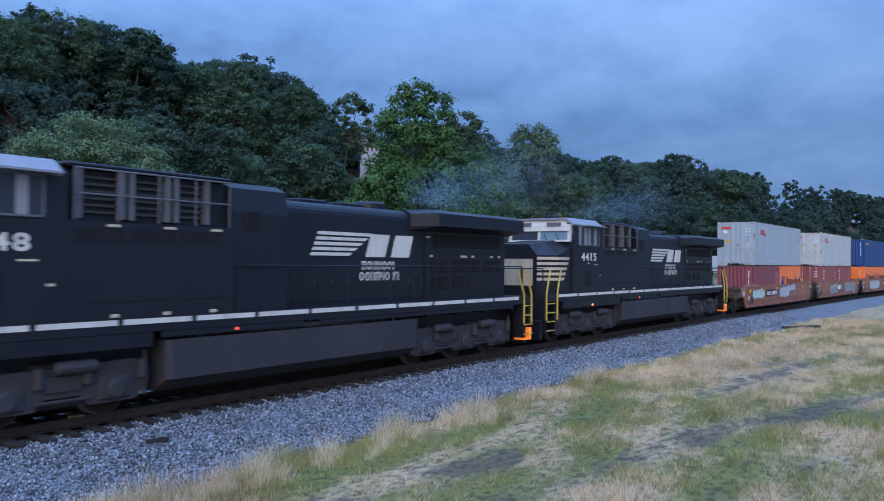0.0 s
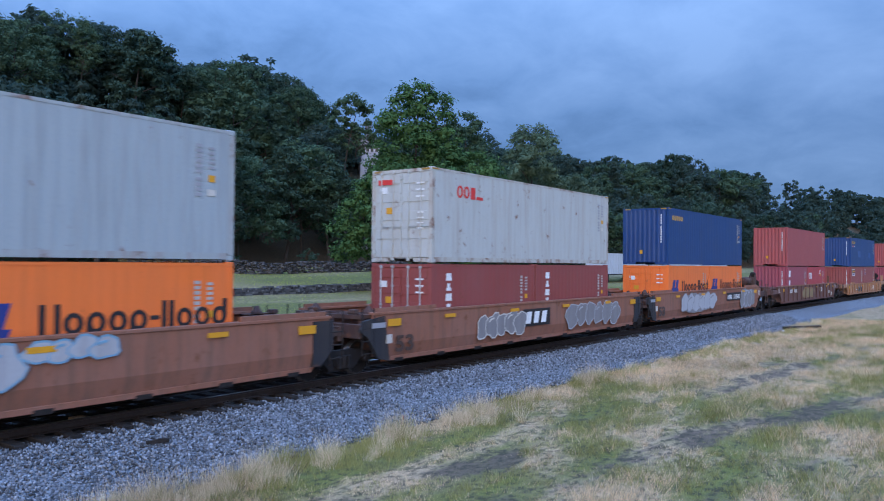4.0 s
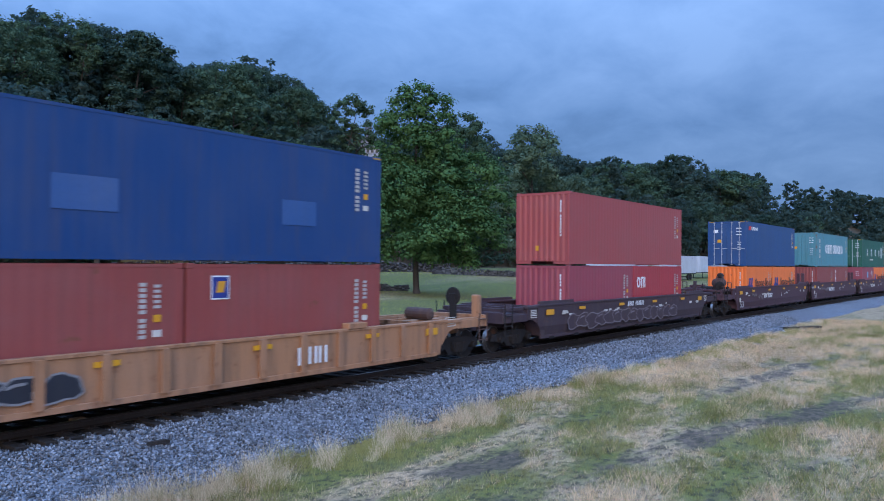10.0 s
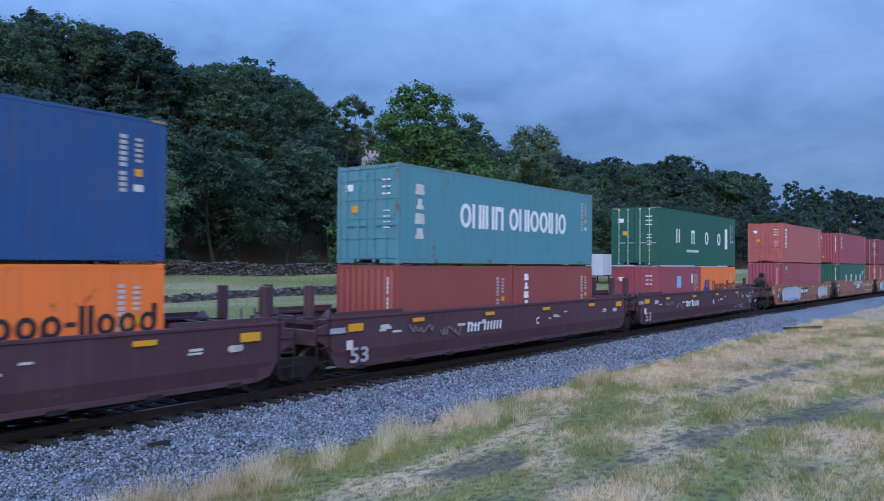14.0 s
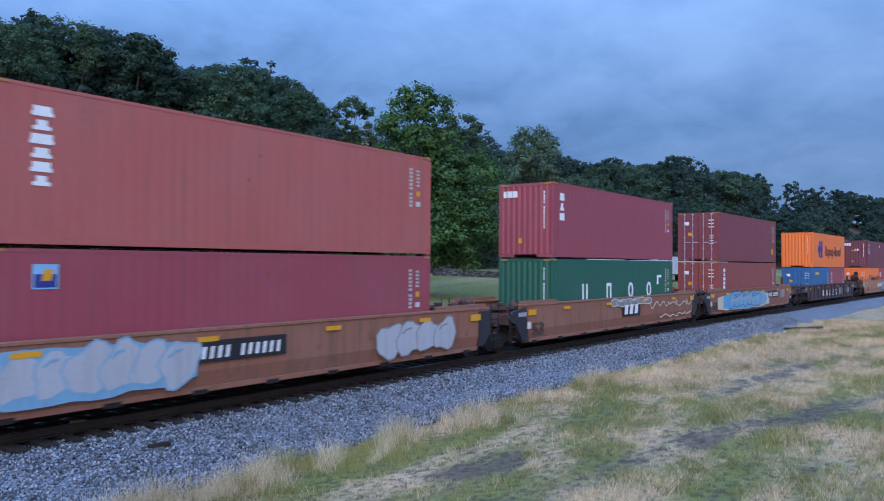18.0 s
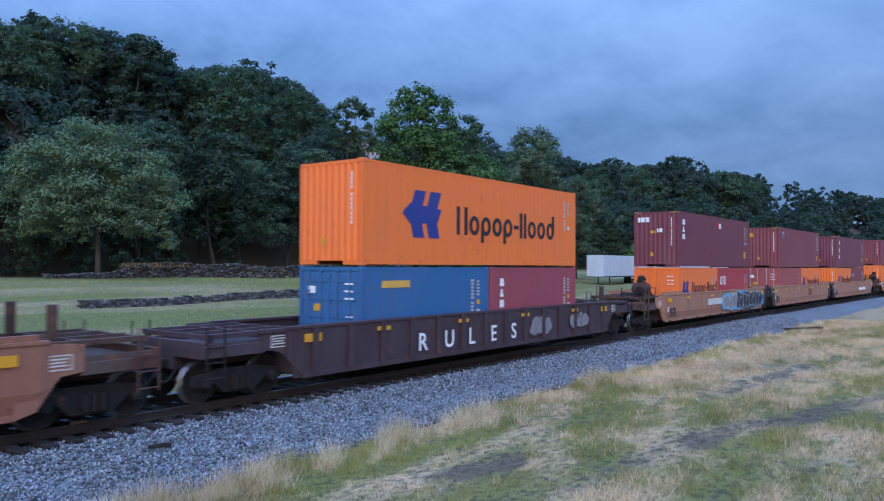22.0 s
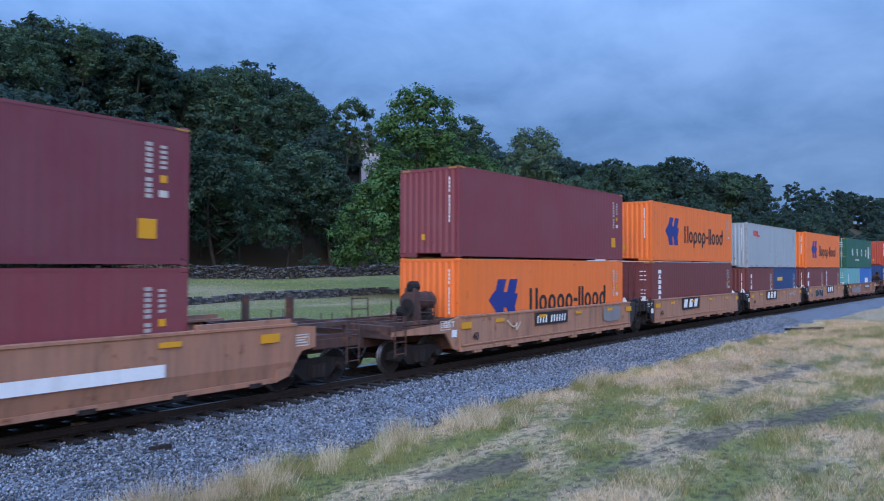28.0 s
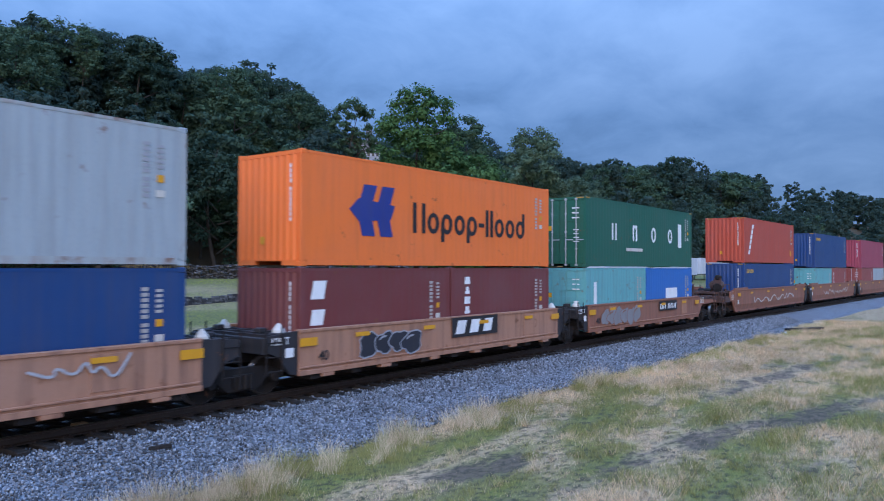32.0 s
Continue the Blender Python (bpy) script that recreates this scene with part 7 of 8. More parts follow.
def locomotive(s, number, label, lamp=True):
    ob = thing("locomotive", label, "locomotive", "locomotives at the head of the train")

    def add(name, mat, build, label=""):
        bm = bmesh.new()
        build(bm)
        return part(name, bm, mat, ob, label)

    def under(bm):
        box(bm, -10.5, 10.3, -1.5, 1.5, 1.62, 1.89)
        box(bm, -10.4, 10.2, -0.8, 0.8, 1.0, 1.6)
        for x in np.arange(-9.3, 9.4, 1.55):
            box(bm, x - 0.05, x + 0.05, -1.45, 1.45, 1.42, 1.6)
    add("frame", LOCO, under)
    pieces(ob, "side_skirt", LOCO, [(-9.3, -4.2, -1.49, -1.42, 1.32, 1.62), (-4.0, -0.2, -1.49, -1.42, 1.48, 1.62), (0.3, 9.2, -1.49, -1.42, 1.5, 1.62)], 0.01)

    def tank(bm):
        pts = [(-1.5, 0.62), (-1.5, 1.42), (1.5, 1.42), (1.5, 0.62), (1.05, 0.34), (-1.05, 0.34)]
        shell(bm, [(-3.9, [(y * 0.96, z) for y, z in pts]), (-3.75, pts), (4.0, pts), (4.15, [(y * 0.96, z) for y, z in pts])])
        for x in (-1.2, 1.4):
            box(bm, x, x + 0.02, -1.51, 1.51, 0.62, 1.42)
    add("fuel_tank", UNDER, tank, "dark grey fuel tank")

    def air(bm):
        for x0, x1, y, z, r in ((-3.6, 3.2, -1.15, 1.5, 0.12), (-2.0, 2.0, -1.38, 1.5, 0.07)):
            lathe(bm, [(r * 0.5, x0), (r, x0 + 0.1), (r, x1 - 0.1), (r * 0.5, x1)], "x", 10, (0, y, z))
    add("air_reservoir", UNDER, air)
    # nose: low hood that slopes from the windshield
    def nose(bm):
        f = [(-0.95, 1.84), (-0.95, 3.35), (-0.6, 3.76), (0.6, 3.76), (0.95, 3.35), (0.95, 1.84)]
        g = [(-1.38, 1.84), (-1.38, 3.36), (-0.75, 3.84), (0.75, 3.84), (1.38, 3.36), (1.38, 1.84)]
        h = [(-1.42, 1.84), (-1.42, 3.72), (-0.7, 3.98), (0.7, 3.98), (1.42, 3.72), (1.42, 1.84)]
        shell(bm, [(-10.42, f), (-9.6, g), (-8.45, h)])
    add("nose", LOCO, nose)

    def stripes_white(bm):
        for i in range(5):
            z = 2.40 + i * 0.195
            x1 = -9.2 + 0.1 * i
            slab(bm, [(-9.6, z), (x1, z), (x1 + 0.05, z + 0.105), (-9.6, z + 0.105)], -1.437, -1.36)
            p = [(-9.6, -1.39), (-10.44, -0.965)]
            v = [bm.verts.new((p[0][0], p[0][1] - 0.02, z)), bm.verts.new((p[1][0], p[1][1] - 0.02, z)), bm.verts.new((p[1][0], p[1][1] - 0.02, z + 0.105)), bm.verts.new((p[0][0], p[0][1] - 0.02, z + 0.105))]
            bm.faces.new(v)
        box(bm, -10.445, -10.43, -0.8, 0.8, 2.2, 3.2)
    add("nose_stripes", MARKING, stripes_white, "white stripes on the nose")
    # cab
    def cab(bm):
        a = [(-1.5, 1.84), (-1.5, 4.58), (-1.15, 4.78), (1.15, 4.78), (1.5, 4.58), (1.5, 1.84)]
        shell(bm, [(-8.55, [(-1.5, 1.84), (-1.5, 3.9), (-1.15, 4.02), (1.15, 4.02), (1.5, 3.9), (1.5, 1.84)]), (-8.42, a), (-5.95, a)])
    add("cab", LOCO, cab)

    def roof(bm):
        a = [(-1.54, 4.58), (-1.17, 4.84), (1.17, 4.84), (1.54, 4.58), (1.5, 4.52), (1.1, 4.76), (-1.1, 4.76), (-1.5, 4.52)]
        shell(bm, [(-8.62, a), (-6.05, a)])
        box(bm, -7.9, -6.2, -1.8, -1.5, 4.53, 4.57)
    add("cab_roof", LOCO_GREY, roof, "pale grey cab roof with a sun visor")

    def face(bm):
        slab(bm, [(-8.62, 4.52), (-8.5, 4.8), (-8.3, 4.8), (-8.3, 4.52)], -1.2, 1.2)
        box(bm, -8.64, -8.46, -1.4, 1.4, 4.45, 4.58, 0.02)
        for y0, y1 in ((-1.4, -1.27), (-0.06, 0.06), (1.27, 1.4)):
            slab(bm, [(-8.66, 3.93), (-8.5, 3.93), (-8.44, 4.46), (-8.6, 4.46)], y0, y1)
        slab(bm, [(-8.66, 4.32), (-8.5, 4.32), (-8.44, 4.5), (-8.64, 4.5)], -1.4, 1.4)
        slab(bm, [(-8.67, 3.9), (-8.5, 3.9), (-8.5, 3.97), (-8.665, 3.97)], -1.4, 1.4)
    add("number_board_panel", CREAM, face, "faded white band over the windshield")

    pieces(ob, "number_board", POST_GREY, [(-8.67, -8.6, y0, y0 + 0.62, 4.5, 4.66) for y0 in (-0.98, 0.36)], 0.01)

    def pane(y0, y1):
        def f(bm):
            for dx, flip in ((0, 1), (0.03, -1)):
                v = [bm.verts.new((x + dx, y, z)) for x, y, z in ((-8.64, y0, 3.94), (-8.64, y1, 3.94), (-8.585, y1, 4.4), (-8.585, y0, 4.4))]
                bm.faces.new(v[::flip])
        return f
    # same glass twice: near pane coloured as reflecting, far pane as seen through
    add("windshield", PALEGLASS, pane(-1.27, -0.06), "windshield pane with a pale reflection in its colour")
    add("windshield", GLASS, pane(0.06, 1.27), "dark windshield pane")
    for y in (-0.9, -0.35):
        add("wiper", SHADE_BLACK, lambda bm: bar(bm, (-8.66, y, 3.95), (-8.63, y + 0.12, 4.22), 0.012, 5))
    pieces(ob, "window_panel", LOCO_GREY, [(x0, x1, -1.53, -1.5, 3.80, 4.48) for x0, x1 in ((-8.12, -7.98), (-7.7, -7.42), (-7.36, -7.16), (-6.85, -6.64))])
    pieces(ob, "side_window", GLASS, [(x0, x1, -1.525, -1.495, 3.80, 4.48) for x0, x1 in ((-7.98, -7.7), (-7.16, -6.85), (-6.64, -6.4))])

    def frames(bm):
        for x0, x1 in ((-8.16, -7.42), (-7.4, -6.36)):
            for z0, z1 in ((3.76, 3.80), (4.48, 4.53)):
                box(bm, x0, x1, -1.535, -1.49, z0, z1)
            for x in (x0, x1 - 0.04):
                box(bm, x, x + 0.04, -1.535, -1.49, 3.76, 4.53)
    add("window_frame", POST_GREY, frames)
    for i, ch in enumerate(number):
        words("cab_digit", ch, 0.42, CREAM, ob, (-7.9 + 0.34 * i, -1.512, 3.18), squeeze=1.4, bold=0.03)

    pieces(ob, "stencil", MARKING, [(-7.35, -7.2, -1.508, -1.504, 3.03, 3.08), (-6.8, -6.45, -1.508, -1.504, 2.99, 3.03), (-6.3, -6.15, -1.508, -1.504, 2.55, 2.6)] + [(x, x + 0.26, -1.52, -1.49, 3.65, 3.70) for x in (-5.2, -4.0, -2.9)])

    # flat panels; the dark of the vent openings is only their colour
    pieces(ob, "vent_screen", SHADE_BLACK, [(-7.55, -7.05, -1.52, -1.49, 2.15, 2.75), (-2.0, -1.5, -1.415, -1.38, 3.7, 4.15)], 0.006)
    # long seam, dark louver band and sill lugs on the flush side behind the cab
    pieces(ob, "panel_seam", SHADE_BLACK, [(-5.5, -2.35, -1.496, -1.488, 2.22, 2.25), (-5.9, -2.35, -1.496, -1.488, 3.36, 3.38)])
    pieces(ob, "louver", SHADE_BLACK, [(x, x + 0.95, -1.497, -1.488, 3.42, 3.62) for x in (-5.8, -4.7, -3.6)])
    pieces(ob, "sill_lug", MARKING, [(x, x + 0.16, -1.53, -1.49, 1.93, 2.0) for x in (-5.1, -4.0, -2.9)], 0.01)
    # equipment box behind the cab, full width, with grilles at the top
    def blower(bm):
        a = [(-1.49, 1.84), (-1.49, 3.72), (-1.49, 3.74), (-1.2, 3.76), (-1.2, 4.70), (-1.05, 4.81), (1.05, 4.81), (1.2, 4.70), (1.2, 3.76), (1.49, 3.74), (1.49, 3.72), (1.49, 1.84)]
        shell(bm, [(-5.95, a), (-2.3, a)])
        b = [(-1.4, 1.84), (-1.4, 4.1), (-1.3, 4.65), (-1.0, 4.79), (1.0, 4.79), (1.3, 4.65), (1.4, 4.1), (1.4, 1.84)]
        shell(bm, [(-2.3, b), (-0.7, b)])
    add("equipment_hood", LOCO, blower)

    def grille(bm):
        for x0 in (-5.6, -4.55, -3.55):
            for i in range(6):
                box(bm, x0, x0 + 0.72, -1.27, -1.2, 3.9 + i * 0.13, 3.95 + i * 0.13)
    add("grille", UNDER, grille)

    pieces(ob, "hood_roof", LOCO, [(-5.92, -2.32, -1.4, 1.4, 4.74, 4.83)], 0.03)
    pieces(ob, "grille_post", POST_GREY, [(x0 - 0.055, x0 + 0.055, -1.36, -1.19, 3.8, 4.735) for x0 in (-5.66, -4.82, -4.62, -3.84, -3.64, -2.9)])

    def toprail(bm):
        bar(bm, (-5.8, -1.45, 4.72), (-2.4, -1.45, 4.72), 0.018, 6)
        bar(bm, (-5.8, -1.45, 4.25), (-2.4, -1.45, 4.25), 0.018, 6)
        for x in np.linspace(-5.8, -2.4, 5):
            bar(bm, (x, -1.45, 3.75), (x, -1.45, 4.72), 0.018, 6)
    add("roof_rail", POST_GREY, toprail)
    # engine hood
    def engine(bm):
        a = hood_outline(0.92, 1.84, 4.55, 0.3)
        shell(bm, [(-0.7, a), (5.1, a)])
        for x in (0.4, 1.9):
            box(bm, x, x + 1.0, -0.5, 0.5, 4.55, 4.66, 0.03)
        lathe(bm, [(0.5, 4.55), (0.5, 4.72), (0.42, 4.78)], "z", 14, (3.6, 0, 0))
    add("engine_hood", LOCO, engine)
    pieces(ob, "hood_door", LOCO, [(x, x + 0.56, -0.94, -0.915, z, z + 1.0) for x in np.arange(-0.5, 4.9, 0.62) for z in (2.0,)], 0.006)
    pieces(ob, "hood_latch", UNDER, [(x + 0.46, x + 0.52, -0.965, -0.94, 2.45, 2.6) for x in np.arange(-0.5, 4.9, 0.62)])
    # radiator section with its wide overhang
    def rad(bm):
        a = hood_outline(0.95, 1.84, 4.35, 0.12)
        shell(bm, [(5.1, a), (9.55, a)])
        w = [(-1.55, 4.12), (-1.55, 4.5), (-1.2, 4.62), (1.2, 4.62), (1.55, 4.5), (1.55, 4.12), (0.97, 3.98), (-0.97, 3.98)]
        v = [(-1.0, 4.10), (-1.0, 4.46), (-0.8, 4.58), (0.8, 4.58), (1.0, 4.46), (1.0, 4.10), (0.95, 3.98), (-0.95, 3.98)]
        shell(bm, [(4.35, v), (5.0, w), (9.85, w)])
    add("radiator_hood", LOCO, rad)

    pieces(ob, "vent_door", SHADE_BLACK, [(x, x + 0.4, -0.975, -0.945, 2.72, 3.12) for x in (5.35, 5.85, 6.55, 7.05, 7.6, 8.3, 8.8)] + [(x, x + 0.4, -0.975, -0.945, 2.2, 2.6) for x in (5.35, 5.85, 6.55, 7.05)] + [(5.5, 9.2, -0.972, -0.945, 3.5, 3.9)])

    pieces(ob, "stencil", MARKING, [(x, x + w, -0.985, -0.975, 3.2, 3.27) for x, w in ((5.3, 0.14), (6.9, 0.35), (7.5, 0.16), (8.6, 0.16), (9.1, 0.12))] + [(5.1, 5.3, -0.985, -0.975, 3.78, 3.83)])
    # white emblem and word bars on the engine hood
    for i in range(5):
        z, x0, x1 = 3.19 + i * 0.135, 0.45 + 0.06 * i, 1.85 + 0.2 * i
        add("emblem_stripe", CREAM, lambda bm: slab(bm, [(x0, z), (x1, z), (x1 + 0.12, z + 0.085), (x0 + 0.04, z + 0.085)], -0.952, -0.93))
    for x0 in (2.5, 3.55):
        add("emblem_block", CREAM, lambda bm: slab(bm, [(x0, 3.17), (x0 + 0.78, 3.17), (x0 + 0.98, 3.8), (x0 + 0.2, 3.8)], -0.952, -0.93), "plain white slanted block")
    word(ob, CREAM, "fhaahhe", 2.35, 2.82, 0.24, -0.945, 0.16)
    word(ob, CREAM, "hhafahaf", 2.25, 2.52, 0.24, -0.945, 0.16)
    # walkway stripe, handrails, steps
    pieces(ob, "walkway_stripe", CREAM, [(x0, min(x0 + 1.5, 9.85), -1.512, -1.495, 1.78, 1.885) for x0 in np.arange(-9.7, 9.7, 1.62)])

    for sy in (-1, 1):
        bm = bmesh.new()
        y = sy * 1.46
        bar(bm, (-2.2, y, 2.93), (9.9, y, 2.93), 0.02, 6)
        for x in np.arange(-2.2, 10.0, 1.72):
            bar(bm, (x, y, 1.84), (x, y, 2.94), 0.02, 6)
        part("handrail", bm, LOCO, ob)
        for x in (-10.55, 10.2):
            bm = bmesh.new()
            bar(bm, (x, sy * 1.3, 2.85), (x, sy * 0.4, 2.85), 0.02, 6)
            for q in (1.3, 0.4):
                bar(bm, (x, sy * q, 1.84), (x, sy * q, 2.86), 0.02, 6)
            part("end_handrail", bm, LOCO, ob)

    for d, x in ((-1, -10.65), (-1, -9.85), (1, 10.45), (1, 9.95)):
        bm = bmesh.new()
        bar(bm, (x, -1.53, 0.95), (x, -1.53, 1.97), 0.03, 6)
        bar(bm, (x, -1.53, 1.95), (x + 0.35 * (1 if d < 0 else -1), -1.48, 2.8), 0.03, 6)
        part("step_handrail", bm, HANDYEL, ob, "yellow step handrail")
    for xa in (-10.62, 9.95):
        for sy in (-1, 1):
            pieces(ob, "step", LOCO, [(xa, xa + 0.6, *span(sy * 1.2, sy * 1.52), 0.55 + i * 0.33, 0.58 + i * 0.33) for i in range(4)])
            pieces(ob, "step_side", LOCO, [(x, x + 0.04, *span(sy * 1.1, sy * 1.5), 0.45, 1.84) for x in (xa - 0.04, xa + 0.6)])
    for x0, x1 in ((-10.74, -10.66), (10.3, 10.42)):
        pieces(ob, "end_plate", LOCO, [(x0, x1, -1.5, 1.5, 0.95, 1.84)])
        pieces(ob, "pilot", LOCO, [(x0 - 0.02, x1 + 0.02, -1.35, 1.35, 0.22, 0.95)], 0.02)

    for xa in (-10.62, 9.95):
        pieces(ob, "step_edge", HANDYEL, [(xa, xa + 0.6, -1.535, -1.52, z, z + 0.035) for z in (0.55, 0.88, 1.21, 1.54)])

    # no lamp is built here; the step gives off the orange light
    def step_shape(bm):
        box(bm, 10.0, 10.5, -1.5, -1.1, 0.36, 0.42)
        box(bm, 10.36, 10.5, -1.52, -1.2, 0.42, 0.78, 0.03)
    add("lit_step", STEP_GLOW, step_shape, "rear corner step with an orange glow of its own")
    if lamp:
        add("ground_lamp", AMBER, lambda bm: lathe(bm, [(0.035, -0.03), (0.05, 0.0), (0.035, 0.03)], "y", 10, (-6.9, -1.51, 1.40)), "small amber lamp")
    add("signal_lamp", REDLAMP, lambda bm: lathe(bm, [(0.025, -0.02), (0.035, 0.0), (0.025, 0.02)], "y", 10, (-2.2, -1.51, 1.55)), "small red lamp")

    def horn(bm):
        bar(bm, (-7.2, 0.3, 4.8), (-7.2, 0.3, 4.95), 0.03, 6)
        for y in (0.1, 0.3, 0.5):
            lathe(bm, [(0.03, -7.4), (0.05, -7.1), (0.09, -6.95)], "x", 10, (0, y, 4.98))
        box(bm, -6.8, -6.2, -0.4, 0.4, 4.8, 4.92, 0.03)
    add("horn_and_antenna", LOCO, horn)
    for x in (-6.85, 6.75):
        loco_truck(ob, x, s)
    coupler(ob, -10.7, -11.15)
    coupler(ob, 10.35, 11.1)
    return rides(ob, s)


def motions():
    """Keys every thing of the train, and every wheelset on it."""
    times = [i * 0.5 for i in range(65)]
    for ob, s, z in RIDERS:
        rows = []
        for t in times:
            x, y, h = track(s - run(t))
            rows.append((t, Matrix.Translation((x, y, z)) @ Matrix.Rotation(h, 4, "Z")))
        walk(ob, rows)
    for ob, s, r, at in WHEELS:
        seen = [k / FPS for k in range(0, 32 * FPS + 1) if 0.0 < s - run(k / FPS) < 75.0]
        if not seen:
            continue
        ts = ([0.0] if seen[0] > 0.01 else []) + seen + ([32.0] if seen[-1] < 31.99 else [])
        a0 = run(seen[0])
        rows = []
        for t in ts:
            q = min(max(t, seen[0]), seen[-1])
            rows.append((t, at @ Matrix.Rotation(-(run(q) - a0) / r, 4, "Y")))
        walk(ob, rows)

# ---- things in the field behind the track ----
TRAILER_W = paint("trailer_white", (0.46, 0.50, 0.55), 0.5, wear=0.15, rust=0.05, dirt=0.2)
MACHINE = paint("machine_orange", (0.36, 0.19, 0.06), 0.5, wear=0.3, dirt=0.3)
HOUSE_W = paint("house_white", (0.34, 0.36, 0.41), 0.7, wear=0.15, dirt=0.15)
ROOF_G = paint("roof_grey", (0.16, 0.17, 0.19), 0.8, wear=0.3, dirt=0.3)
PANE = paint("dark_pane", (0.02, 0.025, 0.03), 0.1, wear=0.0, dirt=0.0, bump=0.0)


def low_wall(points, height, label, rng, seg=4.6, thick=0.45):
    """A broken line of rough masonry, each stretch a part."""
    ob = thing("low_wall", label, "wall", "old foundation walls")
    for (xa, ya), (xb, yb) in zip(points, points[1:]):
        ln = math.hypot(xb - xa, yb - ya)
        n = max(1, round(ln / seg))
        for i in range(n):
            u0, u1 = i / n, (i + 1) / n - 0.012
            x0, y0, x1, y1 = xa + (xb - xa) * u0, ya + (yb - ya) * u0, xa + (xb - xa) * u1, ya + (yb - ya) * u1
            g = float(ground_z((x0 + x1) / 2, (y0 + y1) / 2))
            bm = bmesh.new()
            L = math.hypot(x1 - x0, y1 - y0)
            h = height * rng.uniform(0.82, 1.08)
            c = 0
            while c * 0.15 < h + 0.25:
                u = rng.uniform(-0.2, 0)
                while u < L:
                    w = rng.uniform(0.16, 0.45)
                    z0 = -0.3 + 0.15 * c
                    if z0 + 0.14 < h - 0.1 or rng.random() < 0.75:
                        d = rng.uniform(-0.06, 0.04)
                        box(bm, u, u + w * 0.97, -thick / 2 + d, thick / 2 + d, z0, z0 + rng.uniform(0.12, 0.18))
                    u += w
                c += 1
            o = part("wall_section", bm, RUBBLE, ob)
            o.matrix_world = Matrix.Translation((x0, y0, g)) @ Matrix.Rotation(math.atan2(y1 - y0, x1 - x0), 4, "Z")
    return ob


def rubble_wall():
    """Old stone retaining wall at the back of the field: rough courses, past picking apart."""
    rng = np.random.default_rng(8)
    vs, fs, n0 = [], [], 0
    cube = np.array([(x, y, z) for x in (-1, 1) for y in (-1, 1) for z in (-1, 1)], float) * 0.5
    quads = np.array([(0, 1, 3, 2), (4, 6, 7, 5), (0, 4, 5, 1), (2, 3, 7, 6), (0, 2, 6, 4), (1, 5, 7, 3)])
    line = [(41.0, 87.2), (52.0, 87.0), (63.0, 84.0), (80.0, 76.0), (94.0, 69.0)]
    xs = np.array([p[0] for p in line])
    ys = np.array([p[1] for p in line])
    for i in range(2600):
        x = rng.uniform(41, 94)
        top = 0.5 + 1.25 * float(smooth(48, 52, x)) - 0.35 * float(smooth(60, 85, x)) + 0.14 * math.sin(x * 0.7)
        z = rng.uniform(-0.1, max(0.2, top))
        y = float(np.interp(x, xs, ys)) + rng.normal(0, 0.12)
        sz = np.array([rng.uniform(0.2, 0.6), rng.uniform(0.25, 0.5), rng.uniform(0.1, 0.28)])
        v = cube * sz * rng.uniform(0.8, 1.2, (8, 1))
        a = rng.uniform(-0.4, 0.4)
        v = np.stack([v[:, 0] * math.cos(a) - v[:, 1] * math.sin(a), v[:, 0] * math.sin(a) + v[:, 1] * math.cos(a), v[:, 2]], 1)
        vs.append(v + np.array([x, y, float(ground_z(x, y)) + z]))
        fs.append(quads + n0)
        n0 += 8
    raw_mesh("stone_wall", np.concatenate(vs), np.concatenate(fs), RUIN, "stuff", "long low retaining wall of rough dark stones", "wall")
    n = 6000
    x = rng.uniform(51, 66, n)
    y = np.interp(x, xs, ys) + 0.7 + rng.normal(0, 0.5, n)
    keep = patches(x, y, 4, 61) > 0.5
    x, y = x[keep], y[keep]
    n = len(x)
    h = rng.uniform(0.1, 0.45, n)
    v0 = len(x)
    z = ground_z(x, y) + 1.8
    a = rng.random(n) * 6.283
    side = np.stack([np.cos(a), np.sin(a), 0 * a], 1) * 0.05
    base = np.stack([x, y, z - 0.5], 1)
    tip = base + np.stack([rng.normal(0, 0.12, n), rng.normal(0, 0.12, n), h + 0.2], 1)
    v = np.stack([base - side, base + side, tip], 1)
    raw_mesh("wall_top_grass", v.reshape(-1, 3), np.arange(n * 3).reshape(n, 3), LEAF[9], "stuff", "dry tan grass along the top of the stone wall", "grass")


